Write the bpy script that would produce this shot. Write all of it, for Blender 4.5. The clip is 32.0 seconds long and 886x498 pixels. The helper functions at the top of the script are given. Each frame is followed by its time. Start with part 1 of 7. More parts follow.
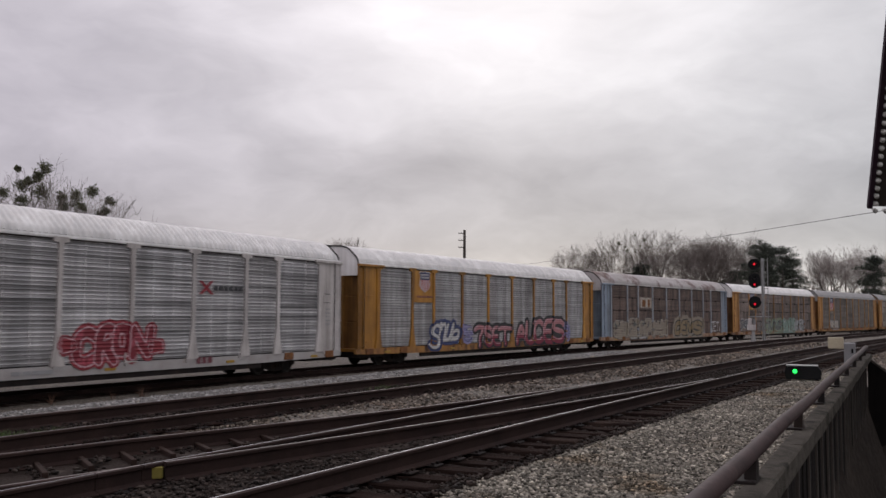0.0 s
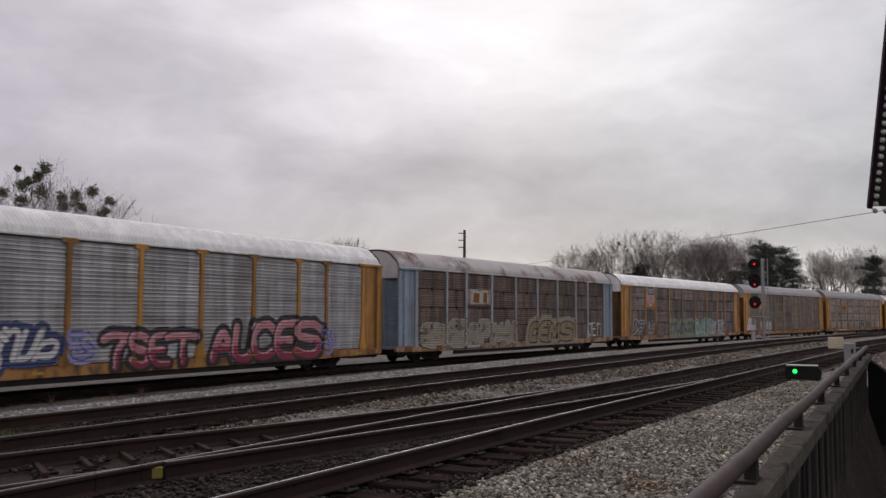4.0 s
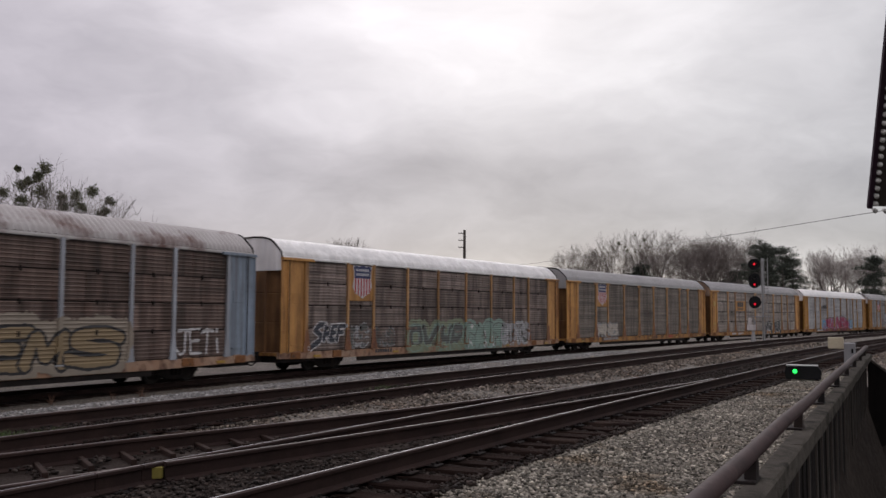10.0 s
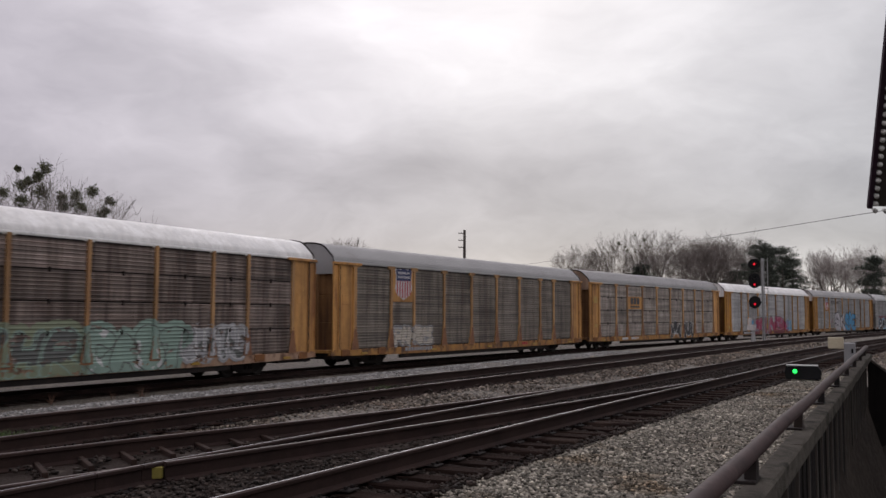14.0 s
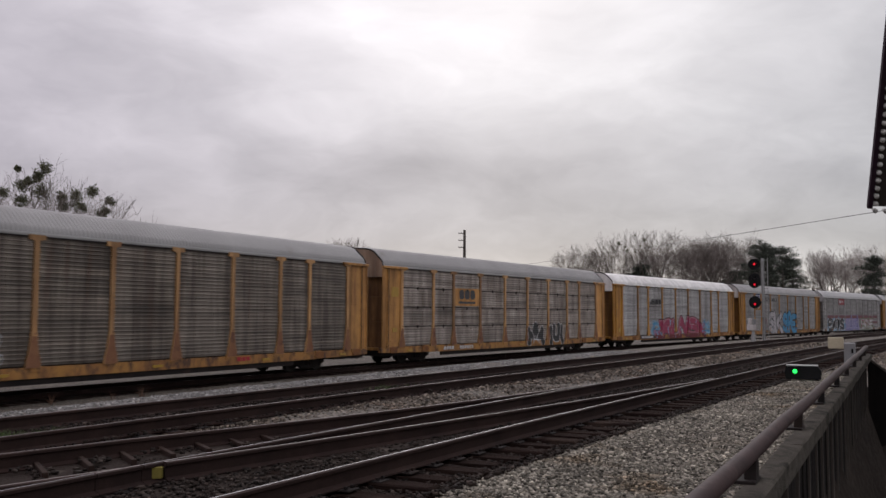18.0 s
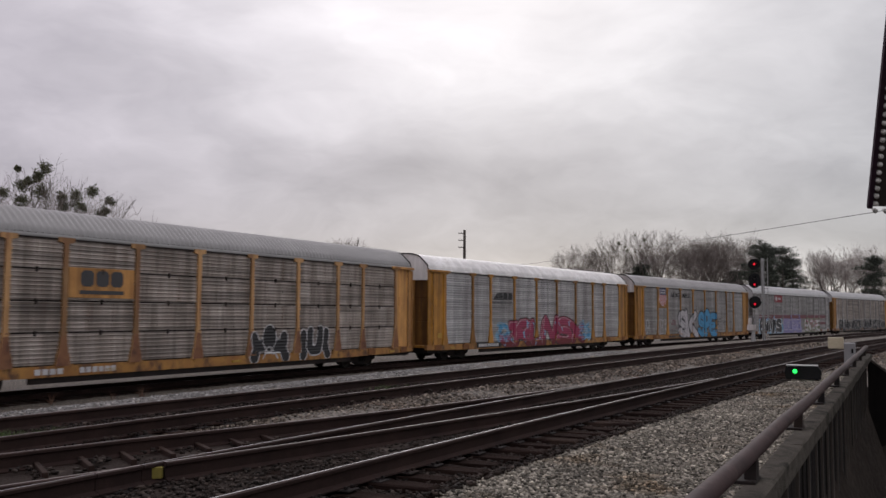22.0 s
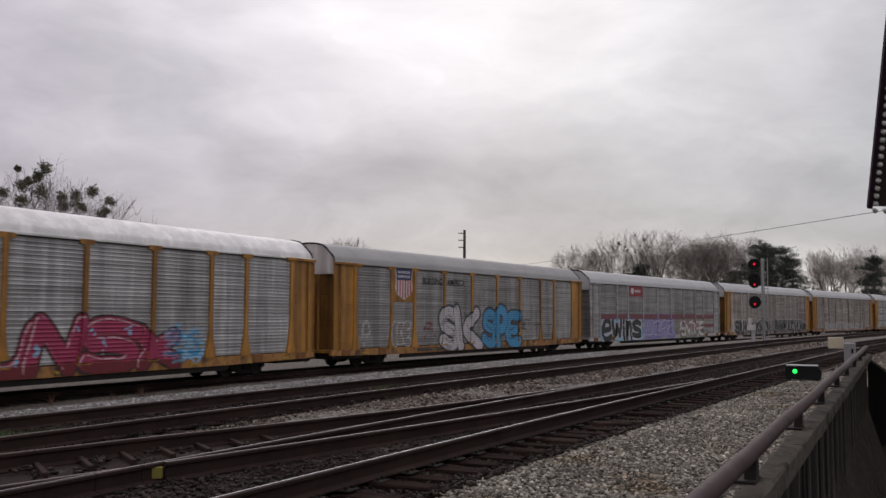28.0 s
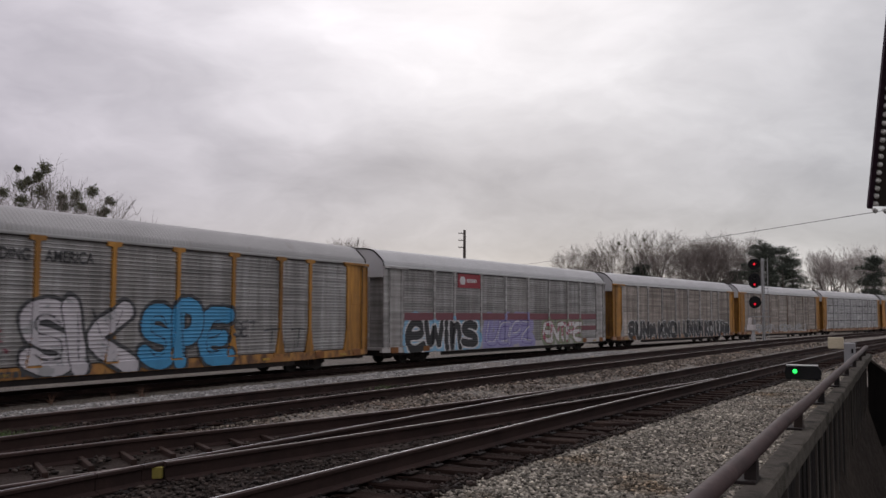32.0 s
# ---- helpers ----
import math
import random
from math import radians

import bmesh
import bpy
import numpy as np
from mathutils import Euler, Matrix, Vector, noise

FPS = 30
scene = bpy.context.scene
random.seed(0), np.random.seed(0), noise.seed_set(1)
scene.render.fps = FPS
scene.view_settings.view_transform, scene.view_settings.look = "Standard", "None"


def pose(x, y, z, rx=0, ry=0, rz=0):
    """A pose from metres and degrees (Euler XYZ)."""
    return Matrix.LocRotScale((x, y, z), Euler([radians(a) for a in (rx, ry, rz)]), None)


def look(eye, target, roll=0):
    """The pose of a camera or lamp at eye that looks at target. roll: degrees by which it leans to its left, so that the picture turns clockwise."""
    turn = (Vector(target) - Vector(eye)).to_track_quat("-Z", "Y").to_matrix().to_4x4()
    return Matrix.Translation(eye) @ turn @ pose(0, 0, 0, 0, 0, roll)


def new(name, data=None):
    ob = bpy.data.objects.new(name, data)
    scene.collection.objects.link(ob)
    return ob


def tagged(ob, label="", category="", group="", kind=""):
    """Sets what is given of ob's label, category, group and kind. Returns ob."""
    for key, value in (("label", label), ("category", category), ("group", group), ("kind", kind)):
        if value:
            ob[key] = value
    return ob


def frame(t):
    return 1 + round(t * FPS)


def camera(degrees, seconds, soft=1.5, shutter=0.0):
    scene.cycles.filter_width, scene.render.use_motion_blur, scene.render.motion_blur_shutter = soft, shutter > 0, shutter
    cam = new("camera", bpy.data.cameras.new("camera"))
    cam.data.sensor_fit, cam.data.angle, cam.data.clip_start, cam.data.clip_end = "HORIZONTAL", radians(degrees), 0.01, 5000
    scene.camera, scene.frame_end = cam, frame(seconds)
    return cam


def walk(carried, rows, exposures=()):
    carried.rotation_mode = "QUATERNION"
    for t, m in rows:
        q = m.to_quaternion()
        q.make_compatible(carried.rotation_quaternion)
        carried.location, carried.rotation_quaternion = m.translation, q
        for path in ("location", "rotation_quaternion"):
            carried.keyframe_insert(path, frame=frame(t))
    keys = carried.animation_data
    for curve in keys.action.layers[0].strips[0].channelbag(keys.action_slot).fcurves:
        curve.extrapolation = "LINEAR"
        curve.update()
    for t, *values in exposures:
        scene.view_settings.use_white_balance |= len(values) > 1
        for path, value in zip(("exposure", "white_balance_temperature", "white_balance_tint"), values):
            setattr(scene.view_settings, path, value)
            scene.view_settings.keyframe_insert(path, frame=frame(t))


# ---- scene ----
# ---- camera ----
EYE = (0.0, 0.0, 2.47)
TILT, LEAN = 4.143, 0.21
cam = camera(52.15, 32.0, soft=1.5, shutter=0.5)
AIM = (0.0, math.cos(radians(TILT)), 2.47 + math.sin(radians(TILT)))
walk(cam, [(0.0, look(EYE, AIM, LEAN)), (32.0, look(EYE, AIM, LEAN))], exposures=[(0.0, 0.0, 6500, 11), (32.0, 0.0, 6500, 11)])

# ---- world, sun ----
SUN_AZ, SUN_EL = radians(4), radians(30)
world = bpy.data.worlds.new("overcast_world")
world.use_nodes = True
scene.world = world
wn = world.node_tree.nodes
sky = wn.new("ShaderNodeTexSky")
sky.sky_type = "NISHITA"
sky.sun_disc = False
sky.sun_elevation, sky.sun_rotation = SUN_EL, SUN_AZ
wn["Background"].inputs["Strength"].default_value = 0.12
world.node_tree.links.new(sky.outputs[0], wn["Background"].inputs["Color"])
sun = new("sun", bpy.data.lights.new("sun", "SUN"))
sun.data.energy, sun.data.angle, sun.data.color = 5.0, radians(30), (1.0, 0.97, 0.97)
sun.matrix_world = look((0, 0, 0), (-math.sin(SUN_AZ) * math.cos(SUN_EL), -math.cos(SUN_AZ) * math.cos(SUN_EL), -math.sin(SUN_EL)))


# ---- materials ----
def node_mat(name):
    m = bpy.data.materials.new(name)
    m.use_nodes = True
    nt = m.node_tree
    return m, nt, nt.nodes["Principled BSDF"]


def ramp(nt, fac, stops):
    r = nt.nodes.new("ShaderNodeValToRGB")
    els = r.color_ramp.elements
    while len(els) < len(stops):
        els.new(0.5)
    for e, (p, c) in zip(els, stops):
        e.position, e.color = p, (*c, 1) if len(c) == 3 else c
    nt.links.new(fac, r.inputs[0])
    return r.outputs[0]


def noise_tex(nt, vec, scale, detail=4.0, rough=0.55):
    n = nt.nodes.new("ShaderNodeTexNoise")
    n.inputs["Scale"].default_value, n.inputs["Detail"].default_value, n.inputs["Roughness"].default_value = scale, detail, rough
    nt.links.new(vec, n.inputs["Vector"])
    return n.outputs["Fac"]


def coords(nt, stretch=(1, 1, 1), shuffle=0.0):
    """Object coordinates, stretched; shuffle moves them apart from object to object."""
    tc = nt.nodes.new("ShaderNodeTexCoord")
    mp = nt.nodes.new("ShaderNodeMapping")
    mp.inputs["Scale"].default_value = stretch
    nt.links.new(tc.outputs["Object"], mp.inputs["Vector"])
    if shuffle:
        info = nt.nodes.new("ShaderNodeObjectInfo")
        mul = nt.nodes.new("ShaderNodeMath")
        mul.operation = "MULTIPLY"
        mul.inputs[1].default_value = shuffle
        nt.links.new(info.outputs["Random"], mul.inputs[0])
        nt.links.new(mul.outputs[0], mp.inputs["Location"])
    return mp.outputs[0]


def mix(nt, fac, a, b, mode="MIX"):
    m = nt.nodes.new("ShaderNodeMix")
    m.data_type, m.blend_type = "RGBA", mode
    for sock, v in ((m.inputs[0], fac), (m.inputs[6], a), (m.inputs[7], b)):
        if isinstance(v, bpy.types.NodeSocket):
            nt.links.new(v, sock)
        else:
            sock.default_value = v if isinstance(v, float) else (*v, 1)
    return m.outputs[2]


def bump(nt, bsdf, height, strength, distance):
    b = nt.nodes.new("ShaderNodeBump")
    b.inputs["Strength"].default_value, b.inputs["Distance"].default_value = strength, distance
    nt.links.new(height, b.inputs["Height"])
    nt.links.new(b.outputs[0], bsdf.inputs["Normal"])


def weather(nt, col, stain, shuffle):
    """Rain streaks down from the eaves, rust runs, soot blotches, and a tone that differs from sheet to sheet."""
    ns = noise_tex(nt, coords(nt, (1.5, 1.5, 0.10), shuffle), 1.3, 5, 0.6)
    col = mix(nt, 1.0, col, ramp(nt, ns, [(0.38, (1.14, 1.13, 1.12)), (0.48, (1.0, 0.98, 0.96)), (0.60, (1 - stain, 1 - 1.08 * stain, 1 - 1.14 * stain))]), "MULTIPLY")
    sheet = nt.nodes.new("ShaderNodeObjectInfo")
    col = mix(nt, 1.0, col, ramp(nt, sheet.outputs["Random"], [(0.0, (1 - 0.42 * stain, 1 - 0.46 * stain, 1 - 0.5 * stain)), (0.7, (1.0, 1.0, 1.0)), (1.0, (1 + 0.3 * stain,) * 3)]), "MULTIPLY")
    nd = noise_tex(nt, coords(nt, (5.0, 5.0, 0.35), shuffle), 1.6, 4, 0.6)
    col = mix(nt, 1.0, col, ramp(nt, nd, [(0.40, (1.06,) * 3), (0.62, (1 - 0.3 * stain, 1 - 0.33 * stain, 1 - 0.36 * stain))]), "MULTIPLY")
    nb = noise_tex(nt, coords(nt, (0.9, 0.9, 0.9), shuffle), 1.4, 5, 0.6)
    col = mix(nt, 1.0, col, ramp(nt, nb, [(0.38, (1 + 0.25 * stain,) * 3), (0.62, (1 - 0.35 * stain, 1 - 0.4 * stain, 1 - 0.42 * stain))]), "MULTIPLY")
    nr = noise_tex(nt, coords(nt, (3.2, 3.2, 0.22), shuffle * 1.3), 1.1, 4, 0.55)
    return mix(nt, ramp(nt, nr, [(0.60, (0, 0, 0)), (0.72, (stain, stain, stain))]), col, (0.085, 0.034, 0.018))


def surface(name, base, alt, dirt=None, rough=0.7, metal=0.0, scale=3.0, fine=40.0, stretch=(1, 1, 1), dirt_amt=0.5, dirt_scale=0.8, dirt_stretch=(1, 1, 1), relief=0.2, depth=0.01, shuffle=20.0, island=0.0, band=0.0, spec=0.5, stain=0.0):
    """A weathered surface: base and alt mottled at two scales, then dirt in patches of its own shape."""
    m, nt, bs = node_mat(name)
    v = coords(nt, stretch, shuffle)
    n1 = noise_tex(nt, v, scale, 5)
    n2 = noise_tex(nt, v, fine, 3)
    col = mix(nt, ramp(nt, n1, [(0.35, (0, 0, 0)), (0.68, (1, 1, 1))]), base, alt)
    col = mix(nt, ramp(nt, n2, [(0.3, (0, 0, 0)), (0.75, (0.45, 0.45, 0.45))]), col, tuple(0.55 * c for c in base))
    # bright and dim rib rows: highlight and shade put into the colour
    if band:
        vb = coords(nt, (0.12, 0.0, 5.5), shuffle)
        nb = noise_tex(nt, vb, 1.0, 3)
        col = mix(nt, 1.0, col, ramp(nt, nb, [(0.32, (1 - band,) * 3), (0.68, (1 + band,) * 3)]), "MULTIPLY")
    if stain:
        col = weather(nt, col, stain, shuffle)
    if dirt:
        v2 = coords(nt, dirt_stretch, shuffle * 1.7)
        n3 = noise_tex(nt, v2, dirt_scale, 6, 0.62)
        lo = 0.72 - 0.34 * dirt_amt
        col = mix(nt, ramp(nt, n3, [(lo, (0, 0, 0)), (lo + 0.16, (1, 1, 1))]), col, dirt)
    if island:
        gi = nt.nodes.new("ShaderNodeNewGeometry")
        r = ramp(nt, gi.outputs["Random Per Island"], [(0.0, (1 - 0.92 * island,) * 3), (0.55, (0.85,) * 3), (0.88, (1 + 0.5 * island,) * 3), (1.0, (1 + 1.9 * island,) * 3)])
        col = mix(nt, 1.0, col, r, "MULTIPLY")
    nt.links.new(col, bs.inputs["Base Color"])
    bs.inputs["Roughness"].default_value, bs.inputs["Metallic"].default_value = rough, metal
    bs.inputs["Specular IOR Level"].default_value = spec
    if relief:
        bump(nt, bs, n2, relief, depth)
    return m


def glow(name, colour, strength):
    m, nt, bs = node_mat(name)
    bs.inputs["Base Color"].default_value = (*colour, 1)
    bs.inputs["Emission Color"].default_value = (*colour, 1)
    bs.inputs["Emission Strength"].default_value = strength
    return m


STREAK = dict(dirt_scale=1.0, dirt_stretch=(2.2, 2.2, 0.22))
M = {}
M["gravel"] = None
M["rail_side"] = surface("rail_rust", (0.028, 0.018, 0.0165), (0.046, 0.0285, 0.0245), spec=0.1, rough=0.85, scale=2, fine=60)
M["rail_head"] = surface("rail_head_worn", (0.48, 0.47, 0.48), (0.26, 0.245, 0.245), rough=0.24, metal=0.95, scale=0.6, fine=20, relief=0.0)
M["rail_dull"] = surface("rail_head_dull", (0.17, 0.14, 0.13), (0.24, 0.20, 0.185), rough=0.4, metal=0.6, scale=0.6, fine=20, relief=0.0)
M["rail_grey"] = surface("rail_head_grey", (0.24, 0.22, 0.215), (0.16, 0.14, 0.13), rough=0.4, metal=0.7, scale=0.6, fine=20, relief=0.0)
M["tie"] = surface("creosoted_tie", (0.017, 0.0105, 0.009), (0.030, 0.019, 0.0155), (0.055, 0.038, 0.031), spec=0.04, rough=0.95, scale=1.5, fine=30, stretch=(8, 1, 8), dirt_amt=0.5, relief=0.6, depth=0.02)
M["iron"] = surface("dark_rusty_iron", (0.011, 0.009, 0.009), (0.024, 0.017, 0.015), (0.045, 0.028, 0.02), spec=0.25, rough=0.85, scale=3, fine=40, dirt_amt=0.4)
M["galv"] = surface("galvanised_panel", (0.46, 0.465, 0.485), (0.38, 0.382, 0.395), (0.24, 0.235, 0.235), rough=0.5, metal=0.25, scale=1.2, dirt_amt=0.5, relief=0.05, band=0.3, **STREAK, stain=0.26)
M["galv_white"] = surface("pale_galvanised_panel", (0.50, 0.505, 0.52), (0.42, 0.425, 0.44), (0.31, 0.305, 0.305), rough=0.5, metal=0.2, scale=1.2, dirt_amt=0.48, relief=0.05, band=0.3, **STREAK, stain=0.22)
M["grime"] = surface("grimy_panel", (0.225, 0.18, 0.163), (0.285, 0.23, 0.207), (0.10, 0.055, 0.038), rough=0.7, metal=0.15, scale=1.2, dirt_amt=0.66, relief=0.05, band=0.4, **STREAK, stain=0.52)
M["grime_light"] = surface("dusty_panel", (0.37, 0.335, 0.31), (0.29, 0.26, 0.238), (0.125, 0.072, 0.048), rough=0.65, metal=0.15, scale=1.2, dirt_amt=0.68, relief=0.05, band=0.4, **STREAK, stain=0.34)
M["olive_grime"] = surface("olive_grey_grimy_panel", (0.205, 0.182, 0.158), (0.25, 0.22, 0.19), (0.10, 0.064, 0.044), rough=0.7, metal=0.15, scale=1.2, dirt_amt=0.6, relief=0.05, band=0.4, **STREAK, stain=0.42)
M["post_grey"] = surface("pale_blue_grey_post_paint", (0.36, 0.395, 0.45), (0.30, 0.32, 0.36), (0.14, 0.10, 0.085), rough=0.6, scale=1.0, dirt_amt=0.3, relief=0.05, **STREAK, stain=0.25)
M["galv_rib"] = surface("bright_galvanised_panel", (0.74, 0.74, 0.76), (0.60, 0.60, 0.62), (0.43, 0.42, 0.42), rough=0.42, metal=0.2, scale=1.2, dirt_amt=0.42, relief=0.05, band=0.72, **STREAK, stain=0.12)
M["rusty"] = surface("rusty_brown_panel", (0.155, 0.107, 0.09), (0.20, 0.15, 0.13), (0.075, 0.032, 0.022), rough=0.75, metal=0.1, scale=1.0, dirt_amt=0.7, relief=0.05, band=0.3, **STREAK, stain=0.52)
M["white"] = surface("white_paint", (0.60, 0.58, 0.58), (0.50, 0.48, 0.48), (0.32, 0.27, 0.24), rough=0.55, scale=1.0, dirt_amt=0.22, relief=0.05, **STREAK, stain=0.25)
M["roof_white"] = surface("white_roof_paint", (0.74, 0.74, 0.745), (0.66, 0.66, 0.665), (0.5, 0.48, 0.46), rough=0.5, scale=0.6, dirt_amt=0.12, relief=0.03, stain=0.1)
M["roof_grey"] = surface("grey_roof_metal", (0.33, 0.325, 0.325), (0.28, 0.275, 0.275), (0.2, 0.185, 0.17), rough=0.55, metal=0.2, scale=0.6, dirt_amt=0.3, relief=0.03)
M["roof_light"] = surface("pale_roof_metal", (0.44, 0.44, 0.445), (0.38, 0.38, 0.385), (0.28, 0.27, 0.26), rough=0.55, metal=0.15, scale=0.6, dirt_amt=0.25, relief=0.03)
M["roof_rust"] = surface("white_roof_with_rust", (0.48, 0.455, 0.45), (0.40, 0.37, 0.36), (0.10, 0.042, 0.032), rough=0.65, scale=0.8, dirt_amt=0.62, dirt_scale=0.5, relief=0.05)
M["yellow"] = surface("yellow_paint", (0.43, 0.205, 0.026), (0.34, 0.158, 0.022), (0.20, 0.10, 0.035), rough=0.55, scale=1.0, dirt_amt=0.3, relief=0.05, **STREAK, stain=0.4)
M["ochre"] = surface("faded_ochre_paint", (0.54, 0.285, 0.085), (0.47, 0.235, 0.07), (0.20, 0.075, 0.03), rough=0.65, scale=1.0, dirt_amt=0.5, relief=0.05, **STREAK, stain=0.42)
M["tan_post"] = surface("faded_tan_post_paint", (0.50, 0.30, 0.135), (0.43, 0.235, 0.095), (0.21, 0.09, 0.045), rough=0.65, scale=1.0, dirt_amt=0.5, relief=0.05, **STREAK, stain=0.4)
# end doors take a darker, browner mix of each side paint
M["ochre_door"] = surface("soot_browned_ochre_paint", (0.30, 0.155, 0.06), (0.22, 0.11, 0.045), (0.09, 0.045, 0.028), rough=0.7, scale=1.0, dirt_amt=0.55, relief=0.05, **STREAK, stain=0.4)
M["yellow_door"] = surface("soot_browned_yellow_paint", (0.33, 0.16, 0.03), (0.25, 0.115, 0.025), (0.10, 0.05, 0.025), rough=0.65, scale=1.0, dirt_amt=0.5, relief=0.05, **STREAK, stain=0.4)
M["cap_tan"] = surface("rusty_tan_end_sheet", (0.36, 0.27, 0.20), (0.28, 0.18, 0.12), (0.15, 0.075, 0.045), rough=0.7, scale=1.2, dirt_amt=0.5, relief=0.05, **STREAK, stain=0.3)
M["rust_foot"] = surface("rust_red_post_foot", (0.20, 0.085, 0.045), (0.27, 0.13, 0.06), (0.09, 0.04, 0.028), rough=0.8, scale=2.5, dirt_amt=0.55, dirt_scale=2.0, relief=0.1)
M["sill_yellow"] = surface("rusty_yellow_sill", (0.42, 0.21, 0.05), (0.28, 0.12, 0.04), (0.085, 0.042, 0.026), rough=0.7, scale=1.5, dirt_amt=0.72, dirt_scale=2.6, dirt_stretch=(1.0, 1.0, 0.6), relief=0.1)
M["sill_tan"] = surface("grimy_tan_sill", (0.40, 0.27, 0.19), (0.30, 0.145, 0.075), (0.11, 0.055, 0.035), rough=0.75, scale=1.5, dirt_amt=0.72, dirt_scale=2.6, dirt_stretch=(1.0, 1.0, 0.6), relief=0.1)
M["sill_white"] = surface("grimy_white_sill", (0.45, 0.43, 0.43), (0.35, 0.32, 0.31), (0.20, 0.13, 0.08), rough=0.65, scale=1.5, dirt_amt=0.3, dirt_scale=1.5, relief=0.1)
M["blue"] = surface("pale_blue_paint", (0.26, 0.33, 0.42), (0.22, 0.27, 0.34), (0.11, 0.08, 0.075), rough=0.6, scale=1.0, dirt_amt=0.3, relief=0.05, **STREAK, stain=0.3)
M["steel_grey"] = surface("grey_painted_steel", (0.345, 0.342, 0.345), (0.29, 0.286, 0.288), (0.16, 0.13, 0.11), rough=0.6, scale=1.0, dirt_amt=0.3, relief=0.05, band=0.3, **STREAK, stain=0.22)


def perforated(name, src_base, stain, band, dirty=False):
    """The recessed, punched strip of a side sheet: its metal darkened for shade in the recess, with rows of small dark
    holes.
    """
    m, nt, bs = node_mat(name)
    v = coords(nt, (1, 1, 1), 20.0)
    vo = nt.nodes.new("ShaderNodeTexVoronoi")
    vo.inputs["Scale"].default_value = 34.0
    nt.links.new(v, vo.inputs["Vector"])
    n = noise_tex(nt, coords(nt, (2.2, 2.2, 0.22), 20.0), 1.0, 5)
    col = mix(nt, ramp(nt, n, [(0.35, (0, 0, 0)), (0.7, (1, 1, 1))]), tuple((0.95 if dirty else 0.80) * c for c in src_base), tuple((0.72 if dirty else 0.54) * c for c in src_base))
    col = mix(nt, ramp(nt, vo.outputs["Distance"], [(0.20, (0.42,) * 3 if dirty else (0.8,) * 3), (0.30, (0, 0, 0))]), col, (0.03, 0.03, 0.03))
    # the same rib-row highlight and shade, in the recess colour
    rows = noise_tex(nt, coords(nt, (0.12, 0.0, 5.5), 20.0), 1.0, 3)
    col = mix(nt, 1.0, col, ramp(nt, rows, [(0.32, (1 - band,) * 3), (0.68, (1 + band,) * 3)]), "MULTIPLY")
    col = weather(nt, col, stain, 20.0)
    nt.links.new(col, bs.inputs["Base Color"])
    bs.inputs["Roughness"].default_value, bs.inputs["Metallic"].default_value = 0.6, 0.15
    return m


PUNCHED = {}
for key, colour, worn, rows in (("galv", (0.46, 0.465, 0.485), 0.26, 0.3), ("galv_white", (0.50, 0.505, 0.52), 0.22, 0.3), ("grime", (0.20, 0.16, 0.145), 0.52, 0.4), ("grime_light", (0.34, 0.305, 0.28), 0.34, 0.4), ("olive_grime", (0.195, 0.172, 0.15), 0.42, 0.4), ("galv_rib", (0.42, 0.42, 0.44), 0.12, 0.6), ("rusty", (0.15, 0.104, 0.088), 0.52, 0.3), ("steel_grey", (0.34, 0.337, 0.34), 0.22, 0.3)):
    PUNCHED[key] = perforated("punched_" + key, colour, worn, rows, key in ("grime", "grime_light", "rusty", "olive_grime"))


# ---- building aids ----
def part(name, bm, material, parent=None, label="", smooth=False):
    """Links a bmesh as one mesh object, under a thing or a part if one is given."""
    me = bpy.data.meshes.new(name)
    bm.normal_update()
    bm.to_mesh(me)
    bm.free()
    if smooth:
        me.polygons.foreach_set("use_smooth", [True] * len(me.polygons))
    for mt in material if isinstance(material, (list, tuple)) else [material]:
        me.materials.append(mt)
    ob = new(name, me)
    ob.parent = parent
    if label:
        ob["label"] = label
    return ob


def share(name, me, parent, m=None):
    ob = new(name, me)
    ob.parent = parent
    if m is not None:
        ob.matrix_basis = m
    return ob


def from_arrays(name, verts, faces, material, parent=None, label="", smooth=False):
    me = bpy.data.meshes.new(name)
    me.from_pydata([tuple(v) for v in verts], [], [tuple(f) for f in faces])
    me.update()
    if smooth:
        me.polygons.foreach_set("use_smooth", [True] * len(me.polygons))
    me.materials.append(material)
    ob = new(name, me)
    ob.parent = parent
    if label:
        ob["label"] = label
    return ob


def box(bm, x0, x1, y0, y1, z0, z1, bev=0.0, mi=0):
    r = bmesh.ops.create_cube(bm, size=1.0, matrix=Matrix.LocRotScale(((x0 + x1) / 2, (y0 + y1) / 2, (z0 + z1) / 2), None, (x1 - x0, y1 - y0, z1 - z0)))
    fs = {f for v in r["verts"] for f in v.link_faces}
    if bev:
        es = {e for f in fs for e in f.edges}
        out = bmesh.ops.bevel(bm, geom=list(es), offset=bev, segments=1, affect="EDGES")
        fs = set(out["faces"]) | {f for f in fs if f.is_valid}
    for f in fs:
        if f.is_valid:
            f.material_index = mi
    return bm


def tube(bm, a, b, r0, r1=None, n=8, caps=True):
    a, b = Vector(a), Vector(b)
    d = b - a
    m = Matrix.Translation((a + b) / 2) @ d.to_track_quat("Z", "Y").to_matrix().to_4x4()
    bmesh.ops.create_cone(bm, cap_ends=caps, segments=n, radius1=r0, radius2=r0 if r1 is None else r1, depth=d.length, matrix=m)
    return bm


